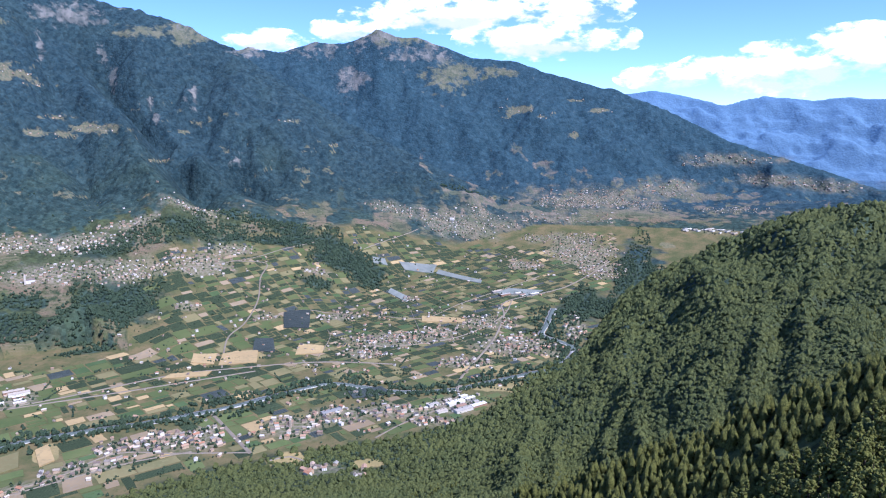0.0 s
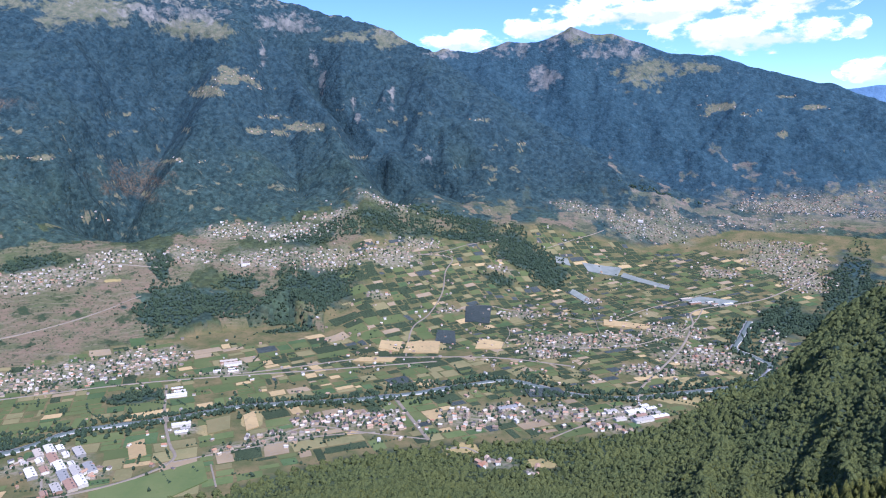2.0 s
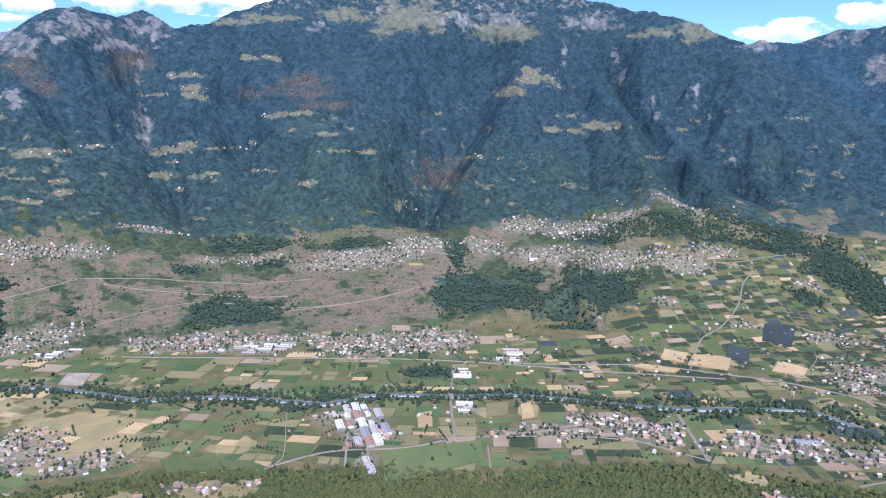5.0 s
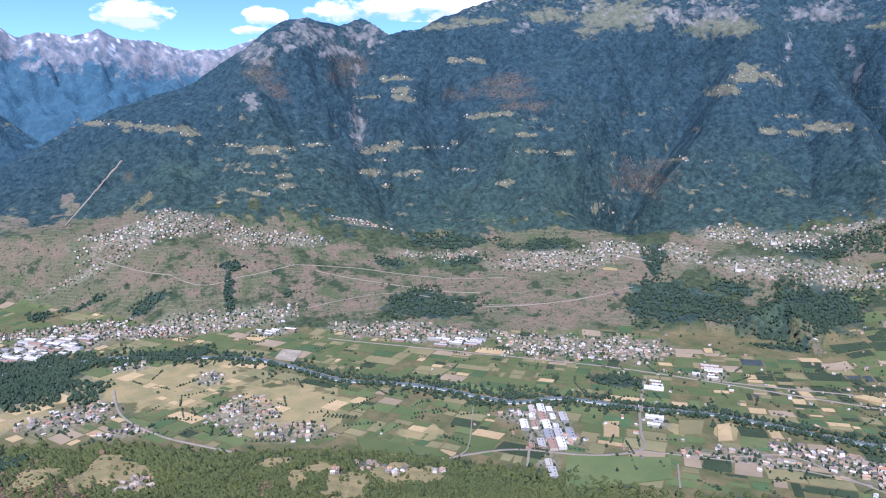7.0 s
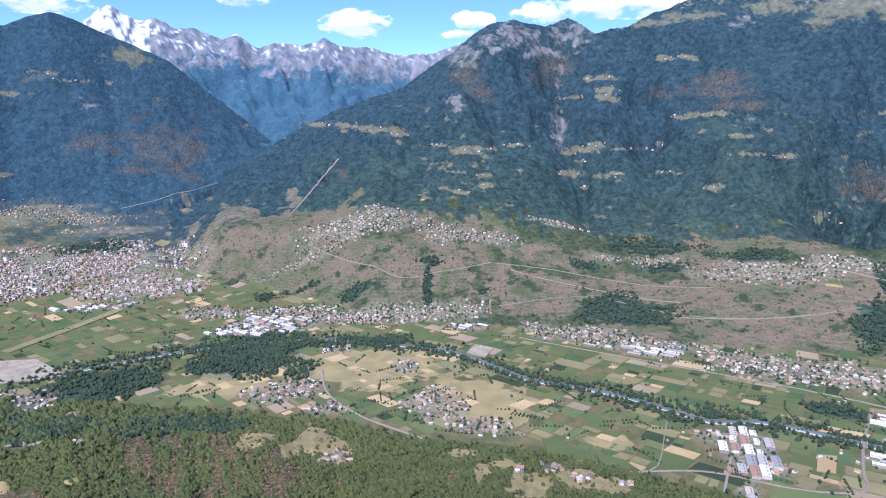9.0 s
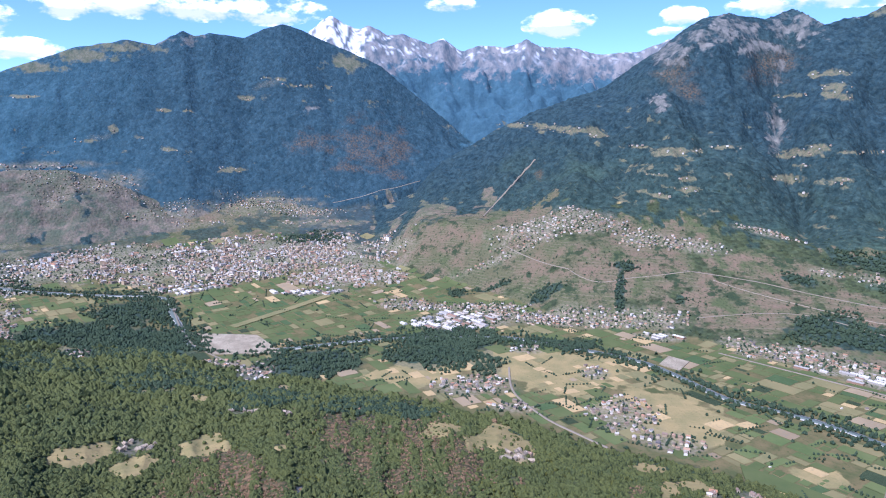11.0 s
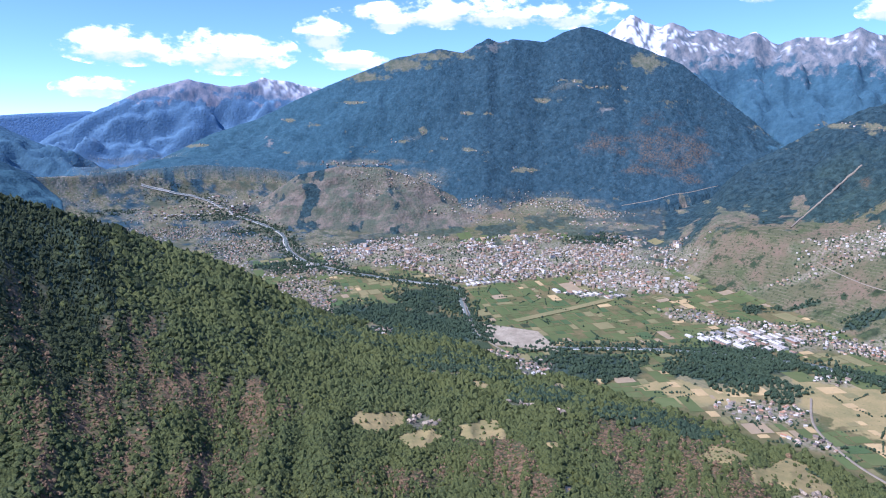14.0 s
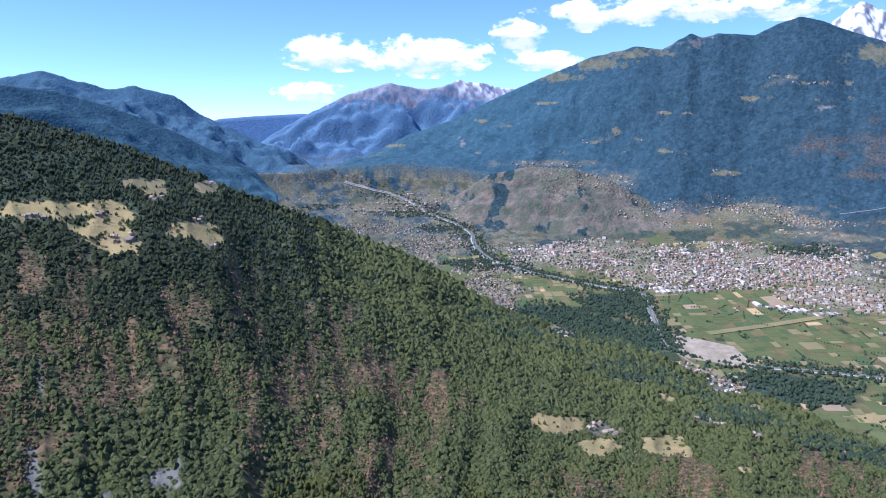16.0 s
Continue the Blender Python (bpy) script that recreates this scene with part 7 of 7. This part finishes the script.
def build_bridge(x, y, turn, span):
    ob = new("road_bridge")
    part("deck", box_bm(-span / 2, -5, 1.4, span / 2, 5, 3.4), M_ROAD, ob)
    for s in (-1, 1):
        part("parapet", box_bm(-span / 2, s * 5 - 0.3, 3.4, span / 2, s * 5 + 0.3, 4.5), M_WALL, ob)
    for i in range(3):
        q = (i - 1) * span * 0.3
        part("pier", box_bm(q - 1.2, -4.5, -2, q + 1.2, 4.5, 1.4), M_WALL, ob)
    z = float(ground_xy(np.array([x]), np.array([y]))[0])
    ob.matrix_basis = Matrix.Translation((x, y, z)) @ Euler((0, 0, turn)).to_matrix().to_4x4()
    tagged(ob, "pale concrete road bridge across the river", "bridge", "river bridges")


for bx, by, turn, span in BRIDGES:
    build_bridge(bx, by, turn, span)
